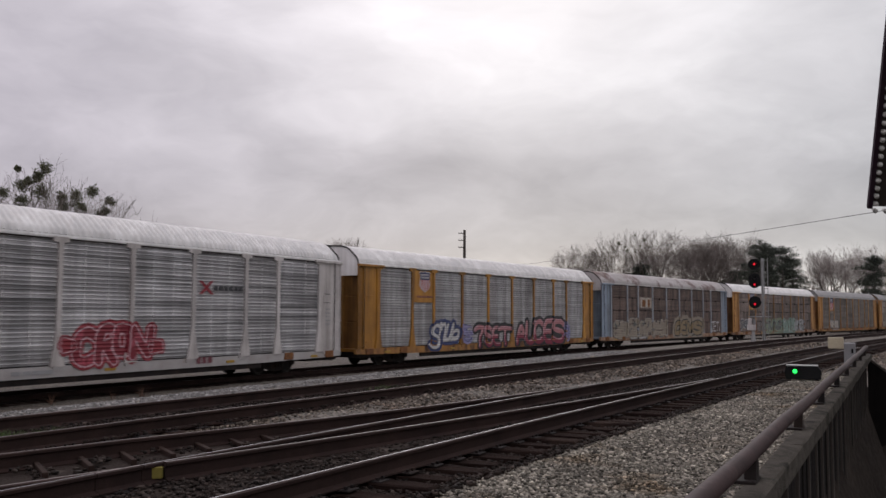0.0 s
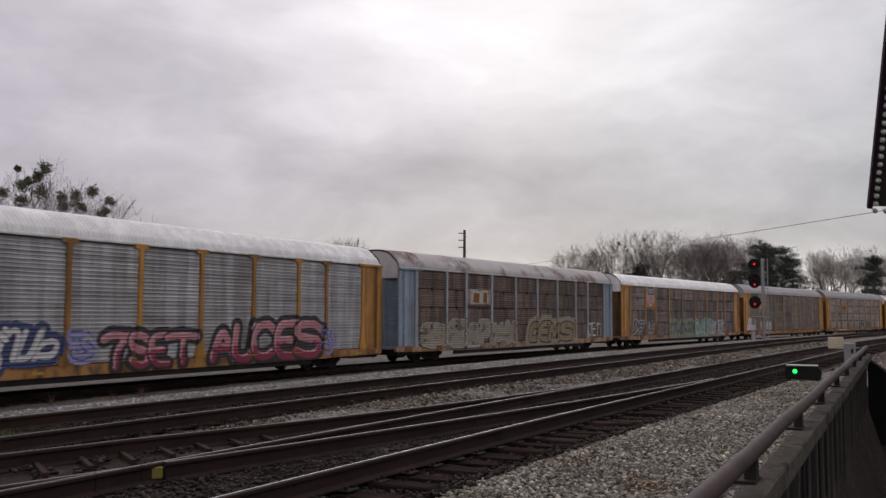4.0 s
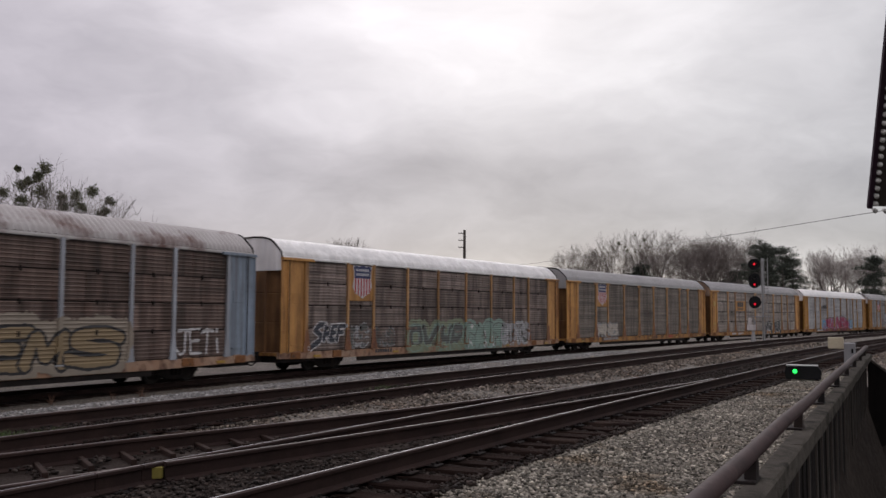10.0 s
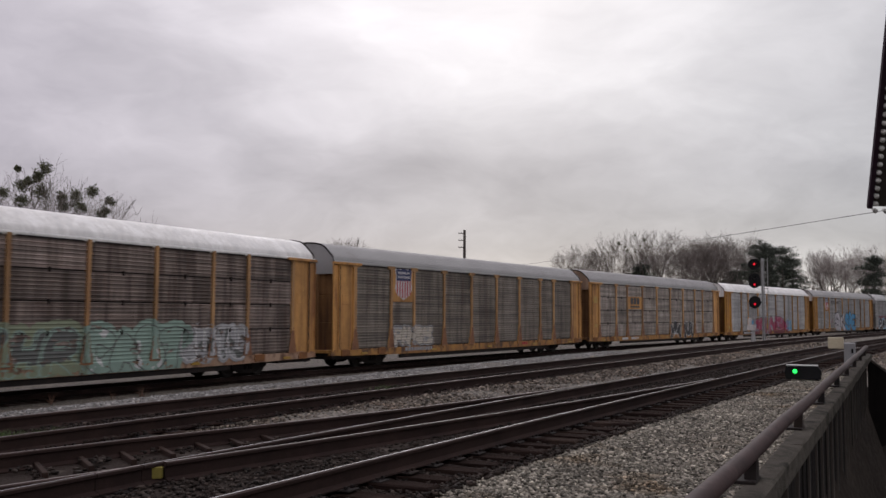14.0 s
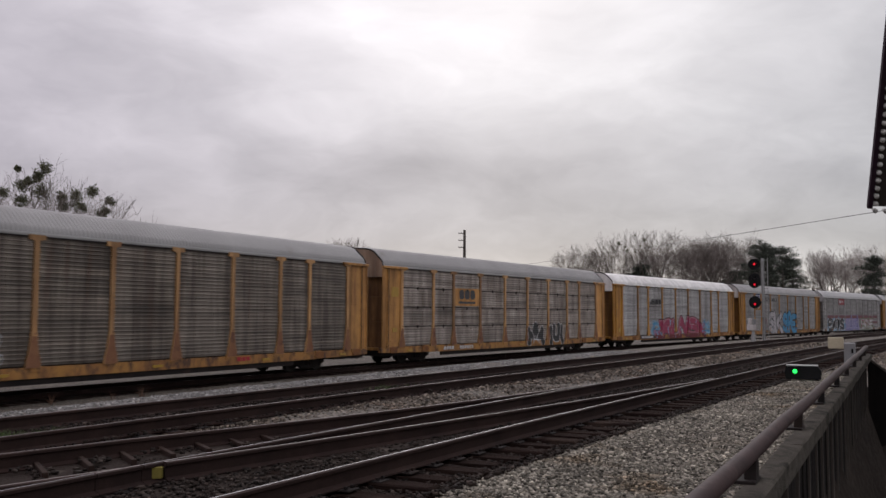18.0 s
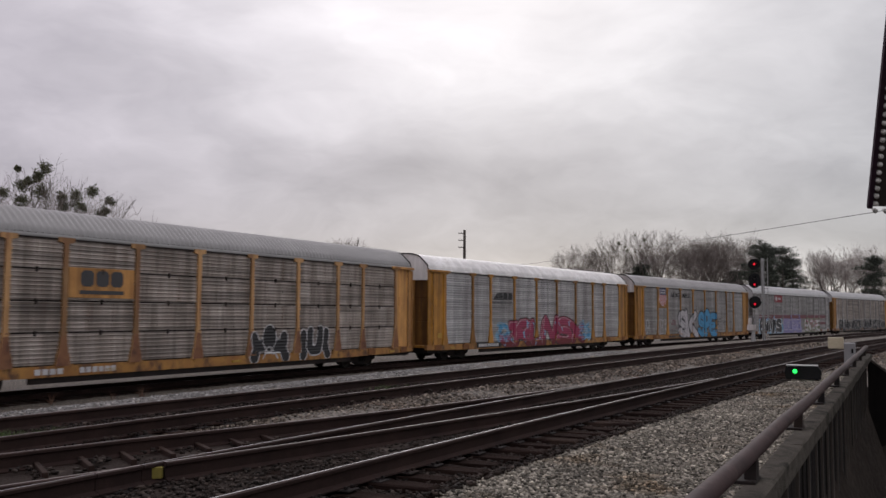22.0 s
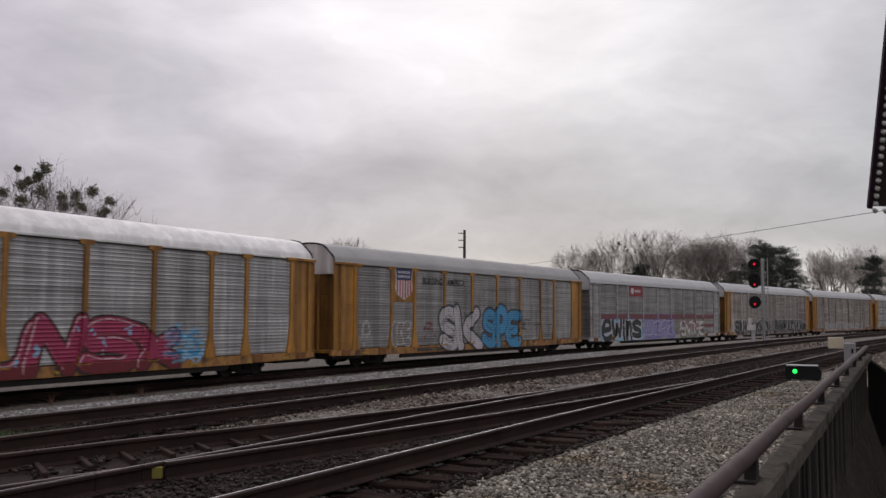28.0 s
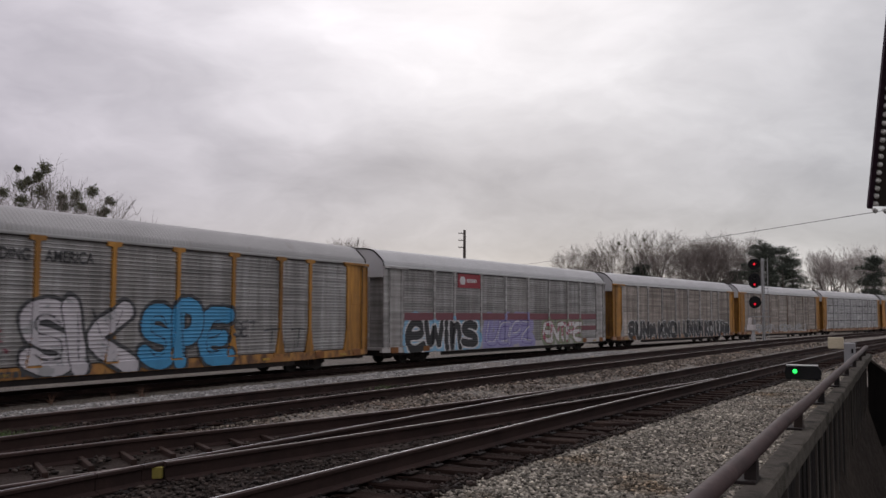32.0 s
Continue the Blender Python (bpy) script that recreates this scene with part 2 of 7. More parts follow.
def prism(bm, outline, y0, y1, mi=0):
    """Outline in the x, z plane, from y0 to y1."""
    a = [bm.verts.new((x, y0, z)) for x, z in outline]
    b = [bm.verts.new((x, y1, z)) for x, z in outline]
    n = len(outline)
    fs = [bm.faces.new(a), bm.faces.new(b[::-1])] + [bm.faces.new((a[(i + 1) % n], a[i], b[i], b[(i + 1) % n])) for i in range(n)]
    for f in fs:
        f.material_index = mi
    bmesh.ops.recalc_face_normals(bm, faces=fs)
    return bm


def empty(name, m=None):
    ob = new(name)
    ob.empty_display_size = 0.2
    if m is not None:
        ob.matrix_world = m
    return ob


# ---- the line of the train: heading turns slowly along it ----
S0, DS = -160.0, 0.5
SS = np.arange(S0, 640.0, DS)
HEAD0, BEND0, BEND1 = 1.0739, -0.0031134, 2.5356e-5


def heading(s):
    s = np.clip(s, -45.0, 130.0)
    return HEAD0 + BEND0 * s + BEND1 * s * s / 2


MID = heading(SS[:-1] + DS / 2)
PX = np.concatenate([[0], np.cumsum(np.cos(MID)) * DS])
PY = np.concatenate([[0], np.cumsum(np.sin(MID)) * DS])
I0 = int(round(-S0 / DS))
PX += -10.2995 - PX[I0]
PY += 30.4744 - PY[I0]


def on_line(s, off=0.0):
    """Plan place and heading at s metres along the near face of the train, off metres away from the camera."""
    x, y, h = np.interp(s, SS, PX), np.interp(s, SS, PY), heading(s)
    return x - np.sin(h) * off, y + np.cos(h) * off, h


HALF = 1.6
GAUGE = 0.7525


def drift(s):
    """How far the near tracks swing away from the train's line."""
    s = np.asarray(s, float)
    return np.where(s < -6, -0.0684 * s, 0.41 - 1.026 * (1 - np.exp(-(np.maximum(s, -6) + 6) / 15.0)))


def off1(s):
    return HALF + 0 * s


def off2(s):
    return -15.46 + drift(s)


def off3(s):
    return -19.10 + drift(s)


Z1, Z2, Z3 = 0.0, 1.26, 1.19


# ---- sky: a slowly drifting sheet of cloud ----
def cloud_material():
    m = bpy.data.materials.new("overcast_cloud")
    m.use_nodes = True
    nt = m.node_tree
    nt.nodes.clear()
    out = nt.nodes.new("ShaderNodeOutputMaterial")
    em = nt.nodes.new("ShaderNodeEmission")
    v = coords(nt, (0.001, 0.001, 0.001))
    wobble = nt.nodes.new("ShaderNodeTexNoise")
    wobble.inputs["Scale"].default_value, wobble.inputs["Detail"].default_value = 1.6, 3
    nt.links.new(v, wobble.inputs["Vector"])
    bent = nt.nodes.new("ShaderNodeVectorMath")
    bent.operation = "MULTIPLY_ADD"
    bent.inputs[1].default_value = (0.5, 0.5, 0.5)
    nt.links.new(wobble.outputs["Color"], bent.inputs[0])
    nt.links.new(v, bent.inputs[2])
    big = noise_tex(nt, bent.outputs[0], 1.15, 5, 0.55)
    fine = noise_tex(nt, bent.outputs[0], 4.0, 5, 0.55)
    # thin cloud before the hidden sun, which lies ahead and high
    dist = nt.nodes.new("ShaderNodeVectorMath")
    dist.operation = "DISTANCE"
    dist.inputs[1].default_value = CLOUD_SUN
    nt.links.new(bent.outputs[0], dist.inputs[0])
    thin = ramp(nt, dist.outputs["Value"], [(0.0, (0.36, 0.36, 0.36)), (0.35, (0.32, 0.32, 0.32)), (0.62, (0.20, 0.20, 0.20)), (1.0, (0.04, 0.04, 0.04))])
    grey = ramp(nt, big, [(0.30, (0.42, 0.40, 0.418)), (0.5, (0.53, 0.508, 0.525)), (0.70, (0.66, 0.637, 0.652))])
    sep = nt.nodes.new("ShaderNodeSeparateXYZ")
    nt.links.new(v, sep.inputs[0])
    layer = ramp(nt, sep.outputs["Z"], [(0.0, (1.1, 1.1, 1.1)), (0.15, (0.95, 0.95, 0.95)), (0.30, (0.75, 0.745, 0.76)), (0.52, (0.80, 0.795, 0.81)), (0.72, (1.04, 1.04, 1.04)), (0.82, (1.14, 1.14, 1.14)), (0.94, (2.1, 2.08, 2.1))])
    grey = mix(nt, 1.0, grey, layer, "MULTIPLY")
    # the cloud is mauve to the west and a cooler grey to the east
    side = nt.nodes.new("ShaderNodeMath")
    side.operation = "MULTIPLY_ADD"
    side.inputs[1].default_value, side.inputs[2].default_value = 0.3, 0.5
    nt.links.new(sep.outputs["X"], side.inputs[0])
    grey2 = ramp(nt, fine, [(0.31, (0.905, 0.903, 0.91)), (0.50, (0.99, 0.99, 0.99)), (0.69, (1.07, 1.068, 1.068))])
    col = mix(nt, 1.0, grey, grey2, "MULTIPLY")
    col = mix(nt, 1.0, col, thin, "ADD")
    wash = ramp(nt, side.outputs["Value"], [(0.0, (1.022, 0.965, 1.03)), (0.3, (1.01, 0.985, 1.02)), (0.55, (1.0, 0.997, 1.003)), (1.0, (0.982, 1.004, 0.997))])
    col = mix(nt, 1.0, col, wash, "MULTIPLY")
    nt.links.new(col, em.inputs["Color"])
    em.inputs["Strength"].default_value = 1.0
    tr = nt.nodes.new("ShaderNodeBsdfTransparent")
    mx = nt.nodes.new("ShaderNodeMixShader")
    mx.inputs[0].default_value = 0.92
    nt.links.new(tr.outputs[0], mx.inputs[1])
    nt.links.new(em.outputs[0], mx.inputs[2])
    nt.links.new(mx.outputs[0], out.inputs["Surface"])
    return m


CLOUD_SUN = (0.52, 2.62, 1.02)


def cloud_deck():
    n, rings = 64, 20
    verts, faces = [], []
    for i in range(rings + 1):
        a = (math.pi / 2) * (i / rings) ** 0.8
        for j in range(n):
            b = 2 * math.pi * j / n
            verts.append((4200 * math.sin(a) * math.cos(b), 4200 * math.sin(a) * math.sin(b), 1000 * math.cos(a) - 60))
    for i in range(rings):
        for j in range(n):
            k = (j + 1) % n
            faces.append((i * n + j, (i + 1) * n + j, (i + 1) * n + k, i * n + k))
    ob = from_arrays("backdrop", verts, faces, cloud_material(), smooth=True)
    return tagged(ob, "low grey overcast cloud drifting slowly over the yard", "sky", kind="structure")


clouds = cloud_deck()


# ---- ground ----
def gravel_material():
    m, nt, bs = node_mat("ballast_gravel")
    v = coords(nt)
    vo = nt.nodes.new("ShaderNodeTexVoronoi")
    vo.inputs["Scale"].default_value = 20.0
    nt.links.new(v, vo.inputs["Vector"])
    stone = ramp(nt, vo.outputs["Color"], [(0.0, (0.066, 0.059, 0.05)), (0.5, (0.16, 0.142, 0.122)), (1.0, (0.33, 0.30, 0.265))])
    # shade between stones put into the colour, darkest at their rims
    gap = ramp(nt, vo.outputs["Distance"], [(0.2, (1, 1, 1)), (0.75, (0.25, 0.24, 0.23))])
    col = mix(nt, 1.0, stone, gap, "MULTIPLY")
    patch = noise_tex(nt, v, 0.35, 5)
    tint = ramp(nt, patch, [(0.35, (1.05, 1.03, 1.0)), (0.55, (0.95, 0.9, 0.85)), (0.72, (0.75, 0.62, 0.5))])
    col = mix(nt, 1.0, col, tint, "MULTIPLY")
    nt.links.new(col, bs.inputs["Base Color"])
    bs.inputs["Roughness"].default_value = 0.9
    bump(nt, bs, vo.outputs["Distance"], 0.8, 0.04)
    return m


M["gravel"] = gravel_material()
WALL_A, WALL_B = Vector((-0.735, 0.0, 0.0)), Vector((8.94, 19.21, 0.0))
WALL_DIR = (WALL_B - WALL_A).normalized()
WALL_LEFT = Vector((-WALL_DIR.y, WALL_DIR.x, 0.0))
WALL_TURN = math.atan2(WALL_DIR.y, WALL_DIR.x)
WALL_LONG = (WALL_B - WALL_A).length


def by_wall(u, left, z=0.0):
    """A place u metres along the timber wall and left metres to its track side."""
    return WALL_A + WALL_DIR * u + WALL_LEFT * left + Vector((0, 0, z))


def near_line(x, y):
    """s and offset of many plan points."""
    x, y = np.asarray(x).ravel(), np.asarray(y).ravel()
    step = 4
    sx, sy, ss = PX[::step], PY[::step], SS[::step]
    s, o = np.empty(len(x)), np.empty(len(x))
    for a in range(0, len(x), 4000):
        d = (x[a:a + 4000, None] - sx) ** 2 + (y[a:a + 4000, None] - sy) ** 2
        i = d.argmin(1)
        h = heading(ss[i])
        dx, dy = x[a:a + 4000] - sx[i], y[a:a + 4000] - sy[i]
        s[a:a + 4000] = ss[i] + dx * np.cos(h) + dy * np.sin(h)
        o[a:a + 4000] = -dx * np.sin(h) + dy * np.cos(h)
    return s, o


def smooth_step(a, b, v):
    t = np.clip((v - a) / (b - a), 0, 1)
    return t * t * (3 - 2 * t)


def ground_height(s, o):
    s, o = np.asarray(s, float), np.asarray(o, float)
    z = -0.24 + 1.20 * smooth_step(-2.0, -12.0, o) + 0.10 * smooth_step(2.55, 3.1, o)
    # the shoulder of track two, and the drop beyond the timber wall
    z = z + 0.10 * np.exp(-((o - off2(s) + 1.35) / 0.55) ** 4) * smooth_step(-20, -10, s) + 0.075 * np.exp(-((o - off2(s)) / 1.5) ** 4)
    z = z - 0.06 * np.exp(-((o - off3(s) + 1.1) / 0.42) ** 4) * (s < 30)
    x, y, _ = on_line(s, o)
    left = (x - WALL_A.x) * WALL_LEFT.x + (y - WALL_A.y) * WALL_LEFT.y
    u = (x - WALL_A.x) * WALL_DIR.x + (y - WALL_A.y) * WALL_DIR.y
    low = smooth_step(0.04, -0.08, left) * smooth_step(WALL_LONG + 0.6, WALL_LONG - 0.3, u)
    return z - 1.5 * low


def spread(lo, hi, step, far, grow=1.18):
    v = list(np.arange(lo, hi + step / 2, step))
    d = step
    while v[-1] < far:
        d *= grow
        v.append(v[-1] + d)
    d = step
    while v[0] > -far:
        d *= grow
        v.insert(0, v[0] - d)
    return np.array(v)


def make_ground():
    gx, gy = spread(-16, 30, 0.5, 3600), spread(-4, 60, 0.5, 3600)
    X, Y = np.meshgrid(gx, gy)
    s, o = near_line(X, Y)
    z = ground_height(s, o)
    rnd = np.random.RandomState(3)
    z = z + rnd.normal(0, 0.012, len(z)) * (np.abs(o) < 60)
    verts = np.stack([X.ravel(), Y.ravel(), z], 1)
    nx, ny = len(gx), len(gy)
    idx = np.arange(nx * ny).reshape(ny, nx)
    faces = np.stack([idx[:-1, :-1], idx[:-1, 1:], idx[1:, 1:], idx[1:, :-1]], -1).reshape(-1, 4)
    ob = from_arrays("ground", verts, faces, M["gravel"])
    # dark brown colour for the drop and the lower ground beyond the wall
    M["soil"] = surface("dark_brown_soil", (0.035, 0.029, 0.025), (0.06, 0.05, 0.043), (0.02, 0.018, 0.016), rough=0.95, scale=1.2, fine=12, dirt_amt=0.4, relief=0.9, depth=0.04, shuffle=0, spec=0.1)
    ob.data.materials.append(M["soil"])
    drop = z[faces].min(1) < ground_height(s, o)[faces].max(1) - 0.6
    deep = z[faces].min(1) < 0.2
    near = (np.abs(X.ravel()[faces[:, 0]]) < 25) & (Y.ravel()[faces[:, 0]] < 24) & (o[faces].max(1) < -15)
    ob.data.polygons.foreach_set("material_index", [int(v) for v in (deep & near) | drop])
    tagged(ob, "grey crushed-stone ballast ground of the railway yard", "ground", kind="structure")


make_ground()


# ---- tracks ----
def rail_profile(hgt=0.17):
    w, f, k = 0.036, 0.07, 0.011
    return [(-f, 0), (f, 0), (f, 0.012), (0.012, 0.035), (0.01, hgt - 0.045), (w, hgt - 0.032), (w, hgt - 0.008), (k, hgt), (-k, hgt), (-w, hgt - 0.008), (-w, hgt - 0.032), (-0.01, hgt - 0.045), (-0.012, 0.035), (-f, 0.012)]


def rail(name, offset, s0, s1, ztop, parent, head, step=1.0, label=""):
    """One rail along the line, at offset(s), with its worn head as a second material."""
    prof = rail_profile()
    ss = np.linspace(s0, s1, max(2, round((s1 - s0) / step) + 1))
    verts, faces, mats = [], [], []
    n = len(prof)
    for s in ss:
        x, y, h = on_line(s, float(offset(s)))
        d = (float(offset(s + 0.2)) - float(offset(s - 0.2))) / 0.4
        a = h + math.atan(d)
        for u, v in prof:
            verts.append((x - math.sin(a) * u, y + math.cos(a) * u, ztop - 0.17 + v))
    for i in range(len(ss) - 1):
        for j in range(n):
            k = (j + 1) % n
            faces.append((i * n + j, i * n + k, (i + 1) * n + k, (i + 1) * n + j))
            mats.append(1 if j == 7 else 0)
    faces += [tuple(range(n))[::-1], tuple((len(ss) - 1) * n + j for j in range(n))]
    mats += [0, 0]
    ob = from_arrays(name, verts, faces, M["rail_side"], parent, label)
    ob.data.materials.append(head)
    ob.data.polygons.foreach_set("material_index", mats)
    return ob


def tie_mesh(length, seed):
    rnd = random.Random(seed)
    length += rnd.uniform(-0.16, 0.1)
    bm = bmesh.new()
    box(bm, -0.115, 0.115, -length / 2, length / 2, -0.16, 0.0, 0.012)
    for v in bm.verts:
        v.co += Vector((rnd.uniform(-0.010, 0.010), rnd.uniform(-0.015, 0.015), rnd.uniform(-0.010, 0.010)))
    me = bpy.data.meshes.new("tie")
    bm.to_mesh(me)
    bm.free()
    me.materials.append(M["tie"])
    return me


def plate_mesh():
    bm = bmesh.new()
    box(bm, -0.09, 0.09, -0.16, 0.16, 0.0, 0.014, 0.003)
    for x in (-0.05, 0.05):
        for y in (-0.11, 0.11):
            box(bm, x - 0.012, x + 0.012, y - 0.014, y + 0.014, 0.012, 0.04)
    me = bpy.data.meshes.new("tie_plate")
    bm.to_mesh(me)
    bm.free()
    me.materials.append(M["iron"])
    return me


def ties(parent, offset, s0, s1, ztop, gauge_offs, pitch=0.5, length=2.6, seed=1, plates=True):
    meshes = [tie_mesh(length, seed + i) for i in range(4)]
    pm = plate_mesh()
    rnd = random.Random(seed)
    s = s0
    while s < s1:
        o = float(offset(s))
        x, y, h = on_line(s, o)
        share("tie", rnd.choice(meshes), parent, Matrix.Translation((x, y, ztop - 0.185 + rnd.uniform(-0.012, 0.006))) @ Matrix.Rotation(h + rnd.uniform(-0.02, 0.02), 4, "Z"))
        if plates:
            for g in gauge_offs:
                px, py, _ = on_line(s, o + g)
                share("tie_plate", pm, parent, Matrix.Translation((px, py, ztop - 0.184)) @ Matrix.Rotation(h, 4, "Z"))
        s += pitch + rnd.uniform(-0.03, 0.03)


def far_ties(parent, offset, s0, s1, ztop, pitch=0.55, length=2.6):
    s = s0
    verts, faces = [], []
    while s < s1:
        x, y, h = on_line(s, float(offset(s)))
        c, sn = math.cos(h), math.sin(h)
        k = len(verts)
        for dz in (-0.16, 0.0):
            for a, b in ((-0.11, -length / 2), (0.11, -length / 2), (0.11, length / 2), (-0.11, length / 2)):
                verts.append((x + a * c - b * sn, y + a * sn + b * c, ztop - 0.185 + dz))
        faces += [(k + 4, k + 5, k + 6, k + 7), (k, k + 1, k + 5, k + 4), (k + 1, k + 2, k + 6, k + 5), (k + 2, k + 3, k + 7, k + 6), (k + 3, k, k + 4, k + 7)]
        s += pitch
    return tagged(from_arrays("distant_ties", verts, faces, M["tie"], parent), kind="stuff")


def off_close(s):
    """The closure rail of the turnout: it leaves the near rail of track three and crosses the far one at the frog."""
    v = np.clip(-1.0 - np.asarray(s, float), 0, 80)
    w = np.minimum(v, 15.5)
    return off3(s) - GAUGE + 0.03 * w + 0.0038 * w * w + 0.148 * (v - w)


def off_side(s):
    """The line that leaves track three through the turnout, towards track two."""
    u = np.clip(-5.0 - np.asarray(s, float), 0, 60)
    return off3(s) + np.where(u < 11, 0.0104 * u * u, 0.0104 * 121 + 0.16 * (u - 11))


M["mud"] = surface("fouled_dark_ballast", (0.030, 0.0222, 0.019), (0.048, 0.037, 0.032), (0.10, 0.083, 0.072), spec=0.08, rough=0.95, scale=1.5, fine=26, dirt_amt=0.5, dirt_scale=3.0, relief=1.0, depth=0.05, shuffle=0)


def bed(parent, offset, s0, s1, half, z, far=None, step=1.0, sag=0.0):
    """Oil-darkened ballast between and beside the rails, a low mound over the ground."""
    ss = np.arange(s0, s1 + step / 2, step)
    far = far or half
    us = (-half, -half * 0.85, 0.0, far * 0.85, far)
    zs = (-0.14 - sag, -0.005 - sag, 0.012, -0.005, -0.10)
    rnd = random.Random(8)
    verts, faces = [], []
    for s in ss:
        for u, dz in zip(us, zs):
            x, y, _ = on_line(s, float(offset(s)) + u + (rnd.uniform(-0.12, 0.12) if u in (-half, far) else 0))
            verts.append((x, y, z + dz + rnd.uniform(-0.008, 0.008)))
    n = len(us)
    for i in range(len(ss) - 1):
        for j in range(n - 1):
            faces.append((i * n + j, (i + 1) * n + j, (i + 1) * n + j + 1, i * n + j + 1))
    return from_arrays("track_bed", verts, faces, M["mud"], parent, "oil-darkened muddy ballast")


def make_tracks():
    t1 = tagged(empty("railway_track"), "ballasted main track under the passing car-carrier train", "track", kind="structure")
    for g in (GAUGE, -GAUGE):
        rail("rail", lambda s, g=g: off1(s) + g, -120, 400, Z1, t1, M["rail_dull"], 2.0)
    bed(t1, off1, -120, 300, 1.5, Z1 - 0.205, far=0.9)
    ties(t1, lambda s: off1(s) - 0.2, -12, 40, Z1, (), plates=False, seed=5, length=2.3)
    far_ties(t1, off1, -120, -12, Z1)
    far_ties(t1, off1, 40, 400, Z1)
    t2 = tagged(empty("railway_track"), "second track with dull brown rails on dark ties", "track", kind="structure")
    for g in (GAUGE, -GAUGE):
        rail("rail", lambda s, g=g: off2(s) + g, -60, 300, Z2, t2, M["rail_dull"], 1.0)
    bed(t2, off2, -60, 300, 0.85, Z2 - 0.2)
    ties(t2, off2, -24, 30, Z2, (GAUGE, -GAUGE), seed=11)
    far_ties(t2, off2, 30, 300, Z2)
    far_ties(t2, off2, -60, -24, Z2)
    t3 = tagged(empty("railway_track"), "nearest track with polished rail heads and a turnout", "track", kind="structure")
    for g, s0, s1, head in ((-GAUGE, -60, 300, "rail_head"), (GAUGE, -60, -17.76, "rail_head"), (GAUGE, -17.75, -17.25, "rail_dull"), (GAUGE, -17.24, 300, "rail_head")):
        rail("rail", lambda s, g=g: off3(s) + g, s0, s1, Z3, t3, M[head], 0.5, "polished steel rail")
    rail("rail", lambda s: off_side(s) + GAUGE + 0.09, -60, -5.5, Z3, t3, M["rail_dull"], 0.5)
    rail("closure_rail", off_close, -60, -17.45, Z3, t3, M["rail_dull"], 0.5)
    rail("closure_rail", off_close, -17.02, -3.0, Z3, t3, M["rail_grey"], 0.5)
    bed(t3, off3, -60, 300, 1.6, Z3 - 0.198, far=1.3, sag=0.045)
    bed(t3, lambda s: off_side(s) + 0.1, -45, -10, 1.2, Z3 - 0.172)
    ties(t3, lambda s: off3(s) + 0.25, -24, -4, Z3, (GAUGE - 0.25, -GAUGE - 0.25), length=3.2, seed=21, pitch=0.5)
    ties(t3, off3, -4, 25, Z3, (GAUGE, -GAUGE), seed=31)
    far_ties(t3, off3, 25, 300, Z3)
    far_ties(t3, off3, -60, -24, Z3)


make_tracks()


def tie_bars():
    """Flat iron bars that tie the stock rail to the next one across the open cribs of the turnout."""
    bm = bmesh.new()
    box(bm, -0.026, 0.026, -0.52, 0.50, 0.0, 0.07, 0.006)
    me = as_bar(bm)
    for i in range(9):
        s = -18.05 + 0.47 * i
        x, y, h = on_line(s, -15.72 - 0.085 * (i - 1))
        ob = share("rail_brace", me, None, Matrix.Translation((x, y, Z3 - 0.18)) @ Matrix.Rotation(h - 0.60, 4, "Z"))
        tagged(ob, "rusty iron brace bolted between two rails", "rail brace", group="braces of the turnout")


def as_bar(bm):
    me = bpy.data.meshes.new("rail_brace")
    bm.to_mesh(me)
    bm.free()
    me.materials.append(M["brace"])
    return me


M["brace"] = surface("red_brown_rusty_iron", (0.038, 0.0235, 0.019), (0.026, 0.0165, 0.014), spec=0.1, rough=0.9, scale=4, fine=40)
tie_bars()


# ---- the train: enclosed car carriers ----
PITCH = 28.38
POSTS = (-11.93, -9.1, -7.13, -4.3, -1.43, 1.43, 4.3, 7.13, 9.1, 11.93)
SLACK = {0: -0.11, 1: -0.12, 2: -0.02, 3: 0.25, 4: 0.16, 5: 0.10, 6: 0.22}
WALL_Z0, WALL_Z1 = 1.04, 4.84
RIB_P, RIB_A = 0.126, 0.026


def rib(z):
    """How far the ribbed sheet stands out at height z."""
    t = np.mod((np.asarray(z, float) - WALL_Z0) / RIB_P, 1.0)
    return RIB_A * np.interp(t, (0, 0.48, 0.58, 0.68, 0.92, 1.0), (0, 0, 1, 1, 0, 0))


